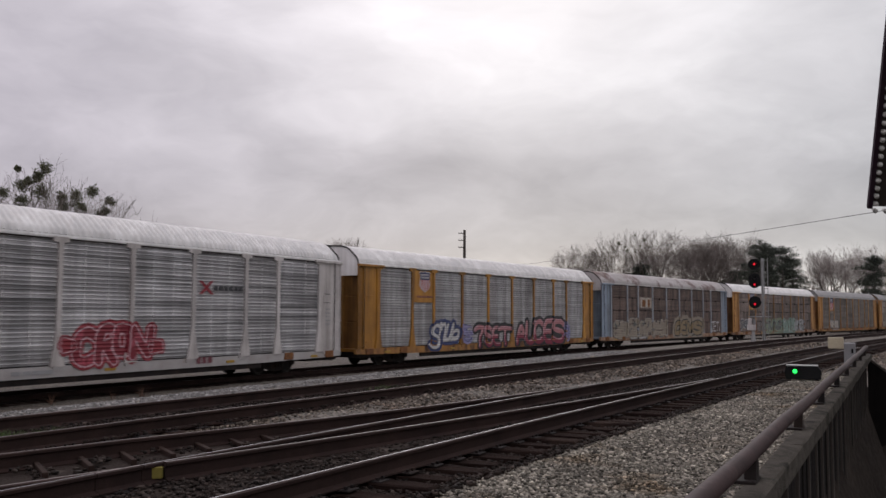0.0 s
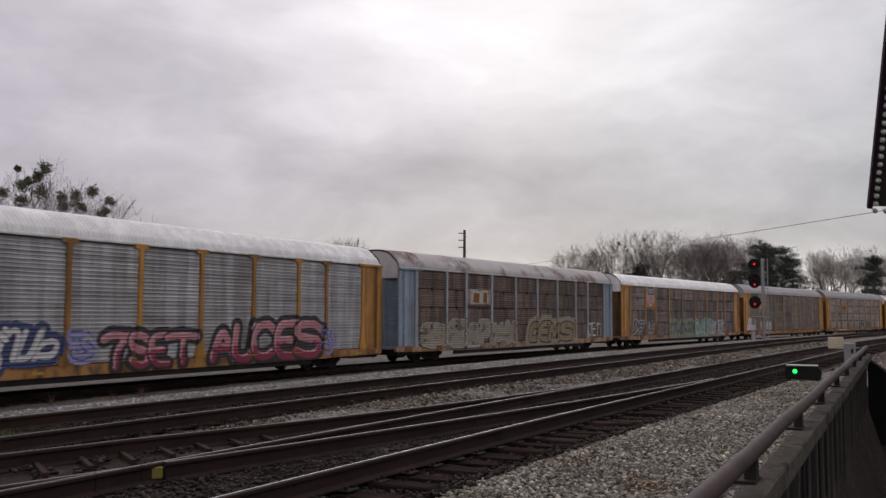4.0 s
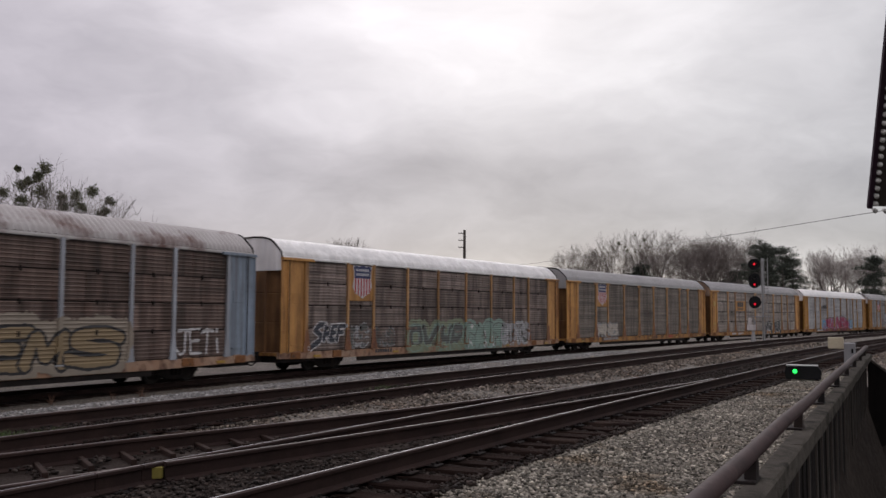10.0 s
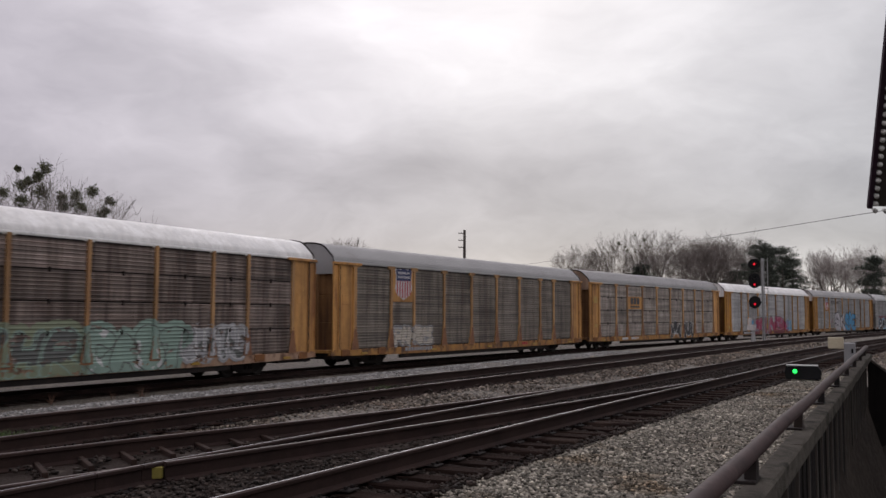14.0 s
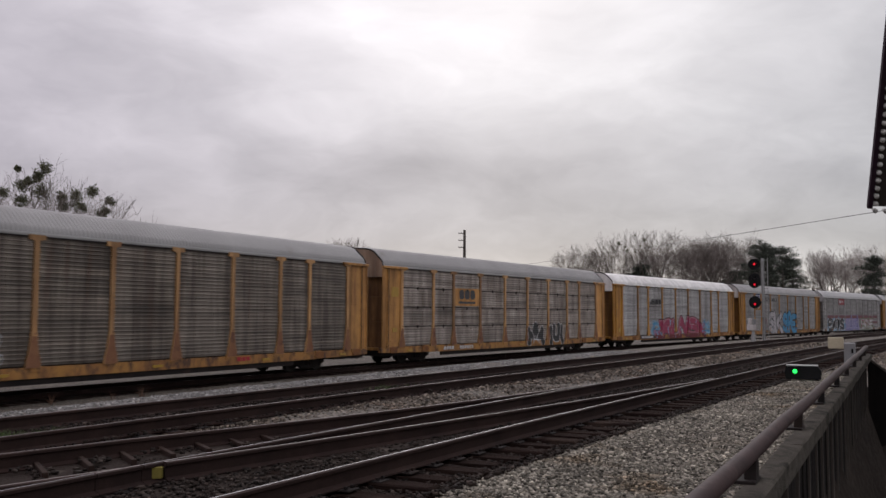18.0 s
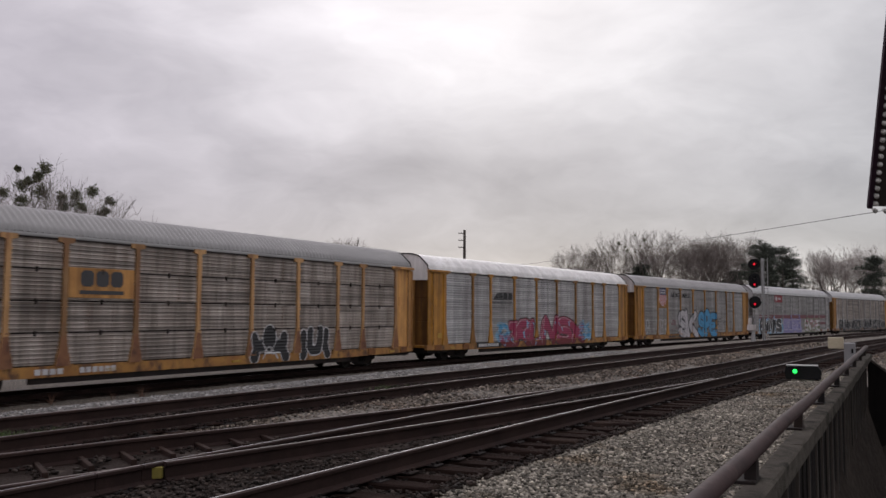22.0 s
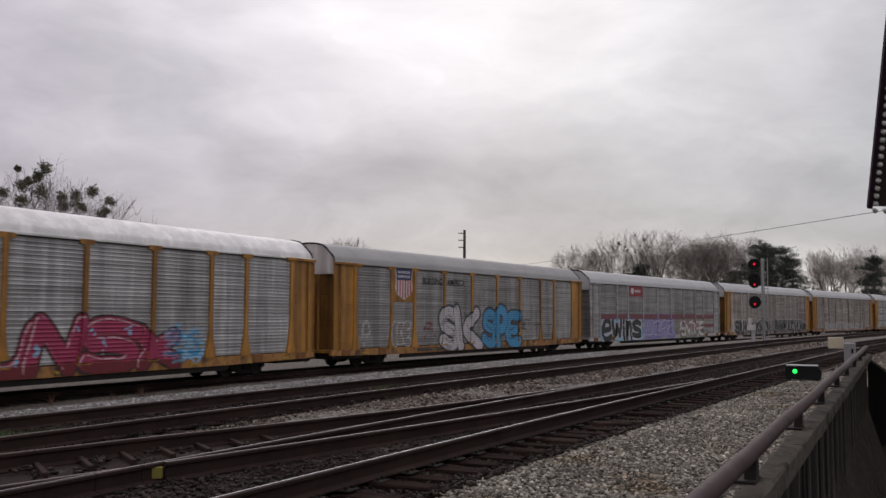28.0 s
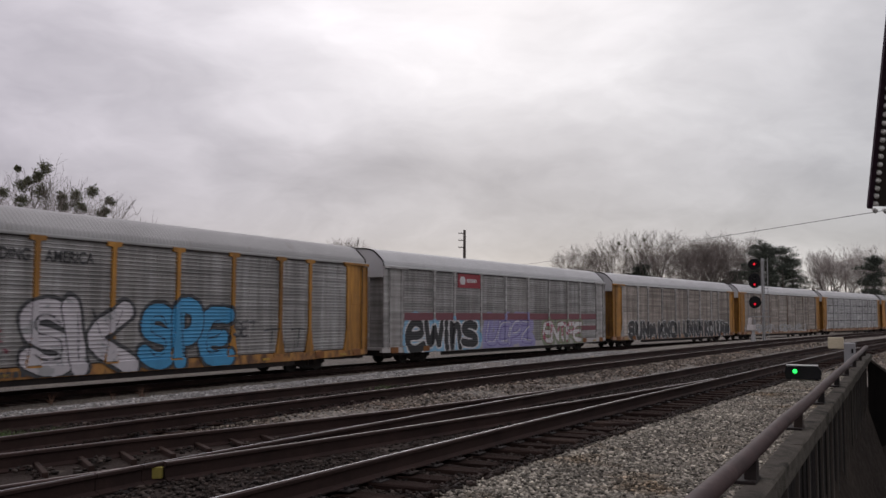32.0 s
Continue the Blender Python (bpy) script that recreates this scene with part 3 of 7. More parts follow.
def ribbed_mesh(name, width, z0, z1, mats):
    """Sheet with horizontal ribs, facing the camera's side, centred on x = 0."""
    zs = [z0]
    k = math.floor((z0 - WALL_Z0) / RIB_P)
    while True:
        for t in (0.48, 0.58, 0.68, 0.92):
            z = WALL_Z0 + (k + t) * RIB_P
            if z0 + 0.005 < z < z1 - 0.005:
                zs.append(z)
        k += 1
        if WALL_Z0 + k * RIB_P > z1:
            break
    zs.append(z1)
    bm = bmesh.new()
    w = width / 2
    pts = [(-HALF - float(rib(z)), z) for z in zs]
    a = [bm.verts.new((-w, y, z)) for y, z in pts]
    b = [bm.verts.new((w, y, z)) for y, z in pts]
    c = [bm.verts.new((x, -HALF + 0.04, z)) for x, z in ((-w, z0), (w, z0), (w, z1), (-w, z1))]
    for i in range(len(pts) - 1):
        # recessed faces take the darkened material, so the ribs look lit
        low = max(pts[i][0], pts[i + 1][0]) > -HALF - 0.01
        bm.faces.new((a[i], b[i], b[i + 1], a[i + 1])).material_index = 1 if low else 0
    bm.faces.new((c[0], c[1], b[0], a[0]))
    bm.faces.new((a[-1], b[-1], c[2], c[3]))
    bm.faces.new([c[3], c[0]] + a)
    bm.faces.new([c[1], c[2]] + b[::-1])
    for x in (-w * 0.34, w * 0.34) if width > 2.2 else (0.0,):
        box(bm, x - 0.012, x + 0.012, -HALF - 0.010, -HALF - 0.002, z0 + 0.02, z1 - 0.02, 0, 0)
    me = bpy.data.meshes.new(name)
    bm.normal_update()
    bm.to_mesh(me)
    bm.free()
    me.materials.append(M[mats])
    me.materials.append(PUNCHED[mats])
    return me


def post_mesh(mat, flared):
    bm = bmesh.new()
    w = 0.085
    if flared:
        prism(bm, [(-0.27, 0.98), (0.27, 0.98), (0.24, 1.22), (0.17, 1.45), (w, 2.05), (w, 4.66), (0.12, 4.70), (0.29, 4.72), (0.29, 4.86), (-0.29, 4.86), (-0.29, 4.72), (-0.12, 4.70), (-w, 4.66), (-w, 2.05), (-0.17, 1.45), (-0.24, 1.22)], -HALF - 0.075, -HALF + 0.02)
    else:
        w = 0.07
        prism(bm, [(-0.16, 0.98), (0.16, 0.98), (w, 1.7), (w, 4.86), (-w, 4.86), (-w, 1.7)], -HALF - 0.075, -HALF + 0.02)
    for z in (1.9, 2.75, 3.6, 4.4):
        box(bm, -w - 0.02, w + 0.02, -HALF - 0.085, -HALF - 0.06, z, z + 0.05)
    me = bpy.data.meshes.new("post")
    bm.normal_update()
    bm.to_mesh(me)
    bm.free()
    me.materials.append(mat)
    return me


def foot_mesh():
    """Rusted gusset at the foot of a post."""
    bm = bmesh.new()
    prism(bm, [(-0.25, 0.99), (0.25, 0.99), (0.225, 1.22), (0.155, 1.45), (0.08, 1.95), (0.03, 2.02), (-0.04, 1.93), (-0.08, 1.97), (-0.155, 1.45), (-0.225, 1.22)], -HALF - 0.080, -HALF - 0.07)
    me = bpy.data.meshes.new("post_foot")
    bm.normal_update()
    bm.to_mesh(me)
    bm.free()
    me.materials.append(M["rust_foot"])
    return me


def roof_z(y):
    """Roof section: a nearly flat crown, straight haunches and a short upright lip over the eaves."""
    return float(np.interp(abs(y), (0.0, 0.5, 0.85, 1.0, 1.12, 1.47, 1.535, 1.56), (5.76, 5.735, 5.66, 5.585, 5.49, 5.16, 5.07, 4.9)))


def roof_mesh(mat, ribs):
    """Arched roof sheet with cross ribs, overhanging the side walls."""
    ys = [u * k for k in (-1, 1) for u in ((1.56, 1.535, 1.47, 1.12, 1.0, 0.85, 0.5, 0.0) if k < 0 else (0.5, 0.85, 1.0, 1.12, 1.47, 1.535, 1.56))]
    xs = [-13.45]
    x = -13.3
    while x < 13.3:
        if ribs:
            k = 1.5 if ribs == 2 else 1.0
            xs += [x, x + 0.035 * k, x + 0.08 * k, x + 0.115 * k]
            x += 0.16 * k
        else:
            xs += [x]
            x += 0.9
    xs.append(13.45)
    verts, faces = [], []
    for i, x in enumerate(xs):
        up = (0.06 if ribs == 2 else 0.026) if ribs and 0 < i < len(xs) - 1 and (i - 1) % 4 in (1, 2) else 0.0
        for y in ys:
            verts.append((x, y * (1 + up * 0.4), roof_z(y) + up))
    m = len(ys)
    for i in range(len(xs) - 1):
        for j in range(m - 1):
            faces.append((i * m + j, (i + 1) * m + j, (i + 1) * m + j + 1, i * m + j + 1))
    # drip edge along both sides
    for side in (-1, 1):
        k = len(verts)
        for x in (-13.45, 13.45):
            verts += [(x, side * 1.60, 4.93), (x, side * 1.64, 4.93), (x, side * 1.64, 4.8), (x, side * 1.60, 4.8)]
        faces += [(k + a, k + (a + 1) % 4, k + 4 + (a + 1) % 4, k + 4 + a) for a in range(4)] + [(k, k + 1, k + 2, k + 3), (k + 4, k + 5, k + 6, k + 7)]
    me = bpy.data.meshes.new("roof")
    me.from_pydata(verts, [], faces)
    me.polygons.foreach_set("use_smooth", [True] * len(me.polygons))
    me.materials.append(mat)
    return me


def as_mesh(name, bm, mat):
    bmesh.ops.recalc_face_normals(bm, faces=bm.faces)
    me = bpy.data.meshes.new(name)
    bm.to_mesh(me)
    bm.free()
    me.materials.append(mat)
    return me


def door_mesh(mat, side):
    """One curved leaf of the end doors, in the space of the car's leading end."""
    bm = bmesh.new()
    n = 10
    rows = (1.0, 2.2, 2.23, 2.26, 3.4, 3.43, 3.46, 4.35)
    cols = []
    for i in range(n + 1):
        u = i / n
        x = -13.45 + 0.42 * u ** 2.2
        cols.append([bm.verts.new((x + (0.03 if z in (2.23, 3.43) else 0.0), side * (0.01 + 1.45 * u), z)) for z in rows])
    for a, b in zip(cols, cols[1:]):
        for k in range(len(rows) - 1):
            bm.faces.new((a[k], a[k + 1], b[k + 1], b[k]))
    bmesh.ops.solidify(bm, geom=bm.faces[:], thickness=0.03)
    return as_mesh("end_door", bm, mat)


def bar_mesh(mat):
    bm = bmesh.new()
    box(bm, -13.53, -13.42, -0.03, 0.03, 1.0, 4.35, 0.008)
    return as_mesh("door_bar", bm, mat)


def cap_mesh(mat):
    """Upper end sheet under the roof's arch."""
    bm = bmesh.new()
    prof = [(-1.56, 4.35)] + [(y, roof_z(y) - 0.004) for y in (-1.56, -1.535, -1.47, -1.12, -1.0, -0.85, -0.5, 0.0, 0.5, 0.85, 1.0, 1.12, 1.47, 1.535, 1.56)] + [(1.56, 4.35)]
    f = [bm.verts.new((-13.47, y, z)) for y, z in prof]
    b = [bm.verts.new((-13.30, y, z)) for y, z in prof]
    bm.faces.new(f)
    bm.faces.new(b[::-1])
    for i in range(len(prof)):
        k = (i + 1) % len(prof)
        bm.faces.new((f[k], f[i], b[i], b[k]))
    return as_mesh("end_cap", bm, mat)


def edge_mesh():
    """Dark weather strip round the roof's end."""
    bm = bmesh.new()
    prev = None
    for u in (-1.56, -1.535, -1.47, -1.12, -1.0, -0.85, -0.5, 0.0, 0.5, 0.85, 1.0, 1.12, 1.47, 1.535, 1.56):
        y, z = u * 1.012, roof_z(u)
        ring = [bm.verts.new((x, y, z + dz)) for x, dz in ((-13.5, -0.03), (-13.5, 0.035), (-13.42, 0.035), (-13.42, -0.03))]
        if prev:
            for j in range(4):
                bm.faces.new((prev[j], prev[(j + 1) % 4], ring[(j + 1) % 4], ring[j]))
        prev = ring
    return as_mesh("roof_edge", bm, M["iron"])


def step_mesh(mat):
    bm = bmesh.new()
    box(bm, -13.55, -13.0, -1.5, 1.5, 0.86, 0.99, 0.01)
    return as_mesh("end_step", bm, mat)


def ladder_mesh(mat):
    bm = bmesh.new()
    box(bm, -13.5, -13.1, -HALF - 0.015, -HALF + 0.03, 0.95, 4.75)
    for x in (-13.5, -13.12):
        box(bm, x - 0.025, x + 0.025, -HALF - 0.06, -HALF + 0.0, 0.95, 4.75)
    z = 1.1
    while z < 4.7:
        tube(bm, (-13.5, -HALF - 0.05, z), (-13.12, -HALF - 0.05, z), 0.014, n=5)
        z += 0.4
    box(bm, -13.55, -11.55, -HALF - 0.13, -HALF + 0.02, 4.77, 4.88, 0.01)
    me = bpy.data.meshes.new("ladder")
    bm.to_mesh(me)
    bm.free()
    me.materials.append(mat)
    return me


def corner_mesh(mat):
    """Smooth plated corner bay with a raised frame, at the car's leading end."""
    bm = bmesh.new()
    box(bm, -13.1, -12.0, -HALF - 0.02, -HALF + 0.1, 1.0, 4.84, 0.012)
    box(bm, -13.1, -12.98, -HALF - 0.05, -HALF - 0.01, 1.0, 4.8)
    box(bm, -12.1, -11.99, -HALF - 0.07, -HALF - 0.01, 1.0, 4.8)
    box(bm, -12.85, -12.25, -HALF - 0.035, -HALF - 0.01, 3.0, 3.45, 0.006)
    box(bm, -12.9, -12.2, -HALF - 0.045, -HALF - 0.01, 1.25, 1.32)
    me = bpy.data.meshes.new("corner_panel")
    bm.to_mesh(me)
    bm.free()
    me.materials.append(mat)
    return me


def sill_mesh(mat):
    bm = bmesh.new()
    prism(bm, [(-13.6, 1.0), (-13.6, 0.76), (-12.3, 0.72), (-8.2, 0.67), (8.2, 0.67), (12.3, 0.72), (13.6, 0.76), (13.6, 1.0)], -HALF - 0.03, -HALF + 0.12)
    for x in np.arange(-12.5, 12.6, 2.78):
        box(bm, x - 0.2, x + 0.2, -HALF - 0.055, -HALF - 0.02, 0.86, 1.03)
    me = bpy.data.meshes.new("side_sill")
    bm.normal_update()
    bm.to_mesh(me)
    bm.free()
    me.materials.append(mat)
    return me


def frame_mesh():
    bm = bmesh.new()
    box(bm, -13.5, 13.5, -1.46, 1.46, 0.72, 0.84)
    box(bm, -8.2, 8.2, -1.57, -1.45, 0.35, 0.8)
    box(bm, -8.2, 8.2, 1.45, 1.57, 0.41, 0.8)
    box(bm, -13.9, 13.9, -0.45, 0.45, 0.46, 0.9)
    box(bm, -13.4, -11.2, -1.5, -0.5, 0.46, 0.8)
    box(bm, 11.2, 13.4, -1.5, -0.5, 0.46, 0.8)
    box(bm, -2.2, -0.8, -1.3, -0.5, 0.42, 0.8, 0.05)
    tube(bm, (1.0, -1.2, 0.55), (2.6, -1.2, 0.55), 0.17, n=10)
    for sx in (-1, 1):
        box(bm, sx * 13.9 - 0.12, sx * 13.9 + 0.12, -0.2, 0.2, 0.6, 0.95, 0.02)
        box(bm, min(sx * 13.9, sx * 14.22), max(sx * 13.9, sx * 14.22), -0.11, 0.11, 0.64, 0.88, 0.03)
        tube(bm, (sx * 13.5, -0.6, 0.62), (sx * 14.0, -0.5, 0.36), 0.025, n=6)
        tube(bm, (sx * 14.0, -0.5, 0.36), (sx * 14.2, -0.3, 0.42), 0.025, n=6)
    me = bpy.data.meshes.new("underframe")
    bm.to_mesh(me)
    bm.free()
    me.materials.append(M["iron"])
    return me


def liner_mesh():
    bm = bmesh.new()
    # solid dark box added in place of the shaded car interior
    box(bm, -13.0, 13.0, -HALF + 0.07, HALF - 0.07, 0.98, 4.9)
    me = bpy.data.meshes.new("inner_deck")
    bm.to_mesh(me)
    bm.free()
    me.materials.append(M["iron"])
    return me


def truck_frame_mesh():
    bm = bmesh.new()
    for y in (-1.02, 1.02):
        prism(bm, [(-1.12, 0.52), (-0.95, 0.62), (-0.4, 0.66), (0.4, 0.66), (0.95, 0.62), (1.12, 0.52), (1.1, 0.36), (0.75, 0.27), (0.42, 0.14), (-0.42, 0.14), (-0.75, 0.27), (-1.1, 0.36)], y - 0.07, y + 0.07)
        for dx in (-0.18, 0.0, 0.18):
            tube(bm, (dx, y - 0.09, 0.28), (dx, y - 0.09, 0.56), 0.075, n=8)
        for dx in (-0.89, 0.89):
            box(bm, dx - 0.14, dx + 0.14, y - 0.11, y + 0.09, 0.34, 0.52, 0.03)
    box(bm, -0.22, 0.22, -1.1, 1.1, 0.42, 0.72, 0.03)
    me = bpy.data.meshes.new("truck")
    bm.to_mesh(me)
    bm.free()
    me.materials.append(M["iron"])
    return me


def wheelset_mesh():
    """Axle with two flanged wheels; its centre is the origin."""
    bm = bmesh.new()
    tube(bm, (0, -1.1, 0), (0, 1.1, 0), 0.08, n=10)
    for sy in (-1, 1):
        prof = [(0.1, 0.09), (0.3, 0.03), (0.35, 0.075), (0.42, 0.07), (0.425, -0.05), (0.455, -0.062), (0.455, -0.075), (0.34, -0.078), (0.3, -0.02), (0.1, -0.09)]
        n = 20
        rings = []
        for i in range(n):
            a = 2 * math.pi * i / n
            rings.append([bm.verts.new((r * math.cos(a), sy * (0.7525 + w), r * math.sin(a))) for r, w in prof])
        for i in range(n):
            p, q = rings[i], rings[(i + 1) % n]
            for j in range(len(prof) - 1):
                bm.faces.new((p[j], p[j + 1], q[j + 1], q[j]))
    bmesh.ops.recalc_face_normals(bm, faces=bm.faces)
    me = bpy.data.meshes.new("wheelset")
    bm.to_mesh(me)
    bm.free()
    me.materials.append(M["wheel"])
    return me


M["wheel"] = surface("worn_wheel_steel", (0.016, 0.013, 0.012), (0.028, 0.021, 0.018), rough=0.75, metal=0.2, scale=4, fine=40)
MESH = {}


def cached(key, make):
    if key not in MESH:
        MESH[key] = make()
    return MESH[key]


TURN = Matrix.Rotation(math.pi, 4, "Z")
WHEELS = []
M["reflector"] = surface("yellow_reflector", (0.42, 0.26, 0.03), (0.34, 0.20, 0.03), rough=0.35, scale=6, fine=40, relief=0.0)
M["rust_patch"] = surface("orange_rust_patch", (0.24, 0.10, 0.03), (0.15, 0.06, 0.025), (0.05, 0.03, 0.02), rough=0.9, scale=6, fine=40, dirt_amt=0.5, dirt_scale=5, relief=0.2)


def box_mesh(name, mat, *dims):
    bm = bmesh.new()
    box(bm, *dims)
    return as_mesh(name, bm, mat)



def car_carrier(k, label, panel="galv", post="yellow", box_mat="yellow", sill="sill_yellow", roof="roof_white", ribs=True, seams=False, flared=True, plate_bay=None, cap=None):
    """One enclosed car carrier; its origin is at rail height below its middle."""
    car = tagged(empty("car_carrier"), label, "railway car", group="cars of the train")
    P = lambda n, me, m=None: share(n, me, car, m)
    P("underframe", cached("frame", frame_mesh))
    P("inner_deck", cached("liner", liner_mesh))
    P("roof", cached(("roof", roof, ribs), lambda: roof_mesh(M[roof], ribs)))
    door_paint = box_mat + "_door" if box_mat + "_door" in M else box_mat
    pm = cached(("post", post, flared), lambda: post_mesh(M[post], flared))
    for turn in (Matrix(), TURN):
        P("end_cap", cached(("cap", cap or roof), lambda: cap_mesh(M[cap or roof])), turn)
        P("roof_edge", cached("edge", edge_mesh), turn)
        P("end_step", cached(("step", box_mat), lambda: step_mesh(M[box_mat])), turn)
        for side in (-1, 1):
            P("end_door", cached(("door", box_mat, side), lambda: door_mesh(M[door_paint], side)), turn)
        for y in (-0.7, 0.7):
            P("door_bar", cached(("bar", box_mat), lambda: bar_mesh(M[door_paint])), turn @ Matrix.Translation((0, y, 0)))
        P("side_sill", cached(("sill", sill), lambda: sill_mesh(M[sill])), turn)
        for flip in (Matrix(), Matrix.Diagonal((-1, 1, 1, 1))):
            P("ladder", cached(("ladder", box_mat, flip[0][0]), lambda: ladder_mesh(M[box_mat]) if flip[0][0] > 0 else mirrored(cached(("ladder", box_mat, 1.0), lambda: ladder_mesh(M[box_mat])))), turn)
            P("corner_panel", cached(("corner", box_mat, flip[0][0]), lambda: corner_mesh(M[box_mat]) if flip[0][0] > 0 else mirrored(cached(("corner", box_mat, 1.0), lambda: corner_mesh(M[box_mat])))), turn)
        for x in POSTS:
            P("post", pm, turn @ Matrix.Translation((x, 0, 0)))
        if post == "tan_post":
            for x in POSTS:
                P("post_foot", cached("foot", foot_mesh), turn @ Matrix.Translation((x, 0, 0)))
        for i, (a, b) in enumerate(zip(POSTS, POSTS[1:])):
            w = round(b - a - 0.1, 3)
            m = turn @ Matrix.Translation(((a + b) / 2, 0, 0))
            top = WALL_Z1
            if turn == Matrix() and plate_bay == i:
                top = 3.16
                bm = bmesh.new()
                box(bm, (a + b) / 2 - w / 2, (a + b) / 2 + w / 2, -HALF - 0.03, -HALF + 0.04, 3.18, WALL_Z1, 0.008)
                part("logo_plate", bm, M["ochre" if post == "tan_post" else post], car, "smooth painted steel plate")
            P("vent_slot", cached(("slot", w), lambda: box_mesh("vent_slot", M["iron"], -w / 2 + 0.18, w / 2 - 0.18, -HALF - 0.048, -HALF - 0.02, 4.775, 4.825)), m)
            if seams:
                h = (WALL_Z1 - WALL_Z0) / 4
                if turn == Matrix():
                    for j in (1, 2, 3):
                        P("joint_clip", cached(("clip", j), lambda: box_mesh("joint_clip", M["iron"], -0.035, 0.035, -HALF - 0.045, -HALF - 0.005, WALL_Z0 + j * h - 0.10, WALL_Z0 + j * h + 0.06)), m)
                for j in range(4):
                    z0, z1 = WALL_Z0 + j * h + (0.025 if j else 0), min(top, WALL_Z0 + (j + 1) * h - 0.025)
                    if z1 - z0 > 0.1:
                        P("side_panel", cached(("pan", panel, w, j, round(z1, 2)), lambda: ribbed_mesh("side_panel", w, z0, z1, panel)), m)
            else:
                P("side_panel", cached(("pan", panel, w, 9, round(top, 2)), lambda: ribbed_mesh("side_panel", w, WALL_Z0, top, panel)), m)
    for x in (-11.2, -5.3, 0.6, 6.3, 11.6):
        P("reflector", cached("reflector", lambda: box_mesh("reflector", M["reflector"], -0.22, 0.22, -HALF - 0.062, -HALF - 0.03, 0.76, 0.85)), Matrix.Translation((x, 0, 0)))
    for x in (-12.6, -9.85, 9.85, 12.7):
        P("jacking_pad", cached("pad", lambda: box_mesh("jacking_pad", M["rust_patch"], -0.3, 0.3, -HALF - 0.07, -HALF - 0.02, 0.72, 1.0, 0.015)), Matrix.Translation((x, 0, 0)))
    for x in (-13.06, 13.06):
        P("door_seam", cached("seam", lambda: box_mesh("door_seam", M["iron"], -0.03, 0.03, -HALF - 0.055, -HALF, 1.02, 4.76)), Matrix.Translation((x, 0, 0)))
    for x in (-9.85, 9.85):
        tr = P("truck", cached("truck", truck_frame_mesh), Matrix.Translation((x, 0, 0)))
        for dx in (-0.89, 0.89):
            w = share("wheelset", cached("wheelset", wheelset_mesh), tr, Matrix.Translation((dx, 0, 0.42)))
            WHEELS.append((w, dx))
    CARS.append((car, 26.7 + PITCH * (k - 1) + SLACK.get(k, 0.27)))
    return car


def mirrored(me):
    me = me.copy()
    me.transform(Matrix.Diagonal((-1, 1, 1, 1)))
    me.flip_normals()
    return me


CARS = []


def settle_bodies():
    """Bring every body sheet to the true heights: sill edge at 0.43 m, eaves at 4.83 m over the rail."""
    lower = Matrix.Translation((0, 0, 0.43 - 0.56 * 1.014)) @ Matrix.Diagonal((1, 1, 1.014, 1))
    seen = set()
    for car, _ in CARS:
        for ob in car.children:
            if ob.name.split(".")[0] not in ("underframe", "truck") and ob.data.name not in seen:
                seen.add(ob.data.name)
                ob.data.transform(lower)


# ---- paint on the cars ----
def paint(name, colour, rough=0.6):
    return surface("paint_" + name, colour, tuple(0.8 * c for c in colour), rough=rough, scale=2.0, fine=25, relief=0.0)


for key, colour in dict(p_red=(0.42, 0.02, 0.035), p_darkred=(0.16, 0.012, 0.02), p_logo=(0.27, 0.022, 0.035), p_blush=(0.56, 0.36, 0.40), p_salmon=(0.46, 0.19, 0.21), p_white=(0.58, 0.57, 0.58), p_black=(0.015, 0.015, 0.018), p_navy=(0.035, 0.05, 0.15), p_blue=(0.05, 0.27, 0.50), p_pink=(0.36, 0.07, 0.12), p_mint=(0.24, 0.34, 0.29), p_slate=(0.10, 0.105, 0.10), p_tan=(0.29, 0.245, 0.195), p_gold=(0.26, 0.19, 0.105), p_lilac=(0.28, 0.26, 0.46), p_dark=(0.05, 0.05, 0.055), p_crimson=(0.24, 0.018, 0.05), p_sky=(0.22, 0.42, 0.6), p_maroon=(0.17, 0.05, 0.065), p_grey=(0.33, 0.33, 0.34), p_cream=(0.48, 0.43, 0.37), p_shield=(0.022, 0.03, 0.11), p_moss=(0.22, 0.25, 0.165), p_rose=(0.38, 0.06, 0.09), p_magenta=(0.32, 0.022, 0.085), p_wine=(0.21, 0.016, 0.03), p_pale=(0.50, 0.47, 0.50), p_ink=(0.035, 0.04, 0.055), p_dust=(0.24, 0.215, 0.20), p_violet=(0.10, 0.07, 0.25)).items():
    M[key] = paint(key[2:], colour)

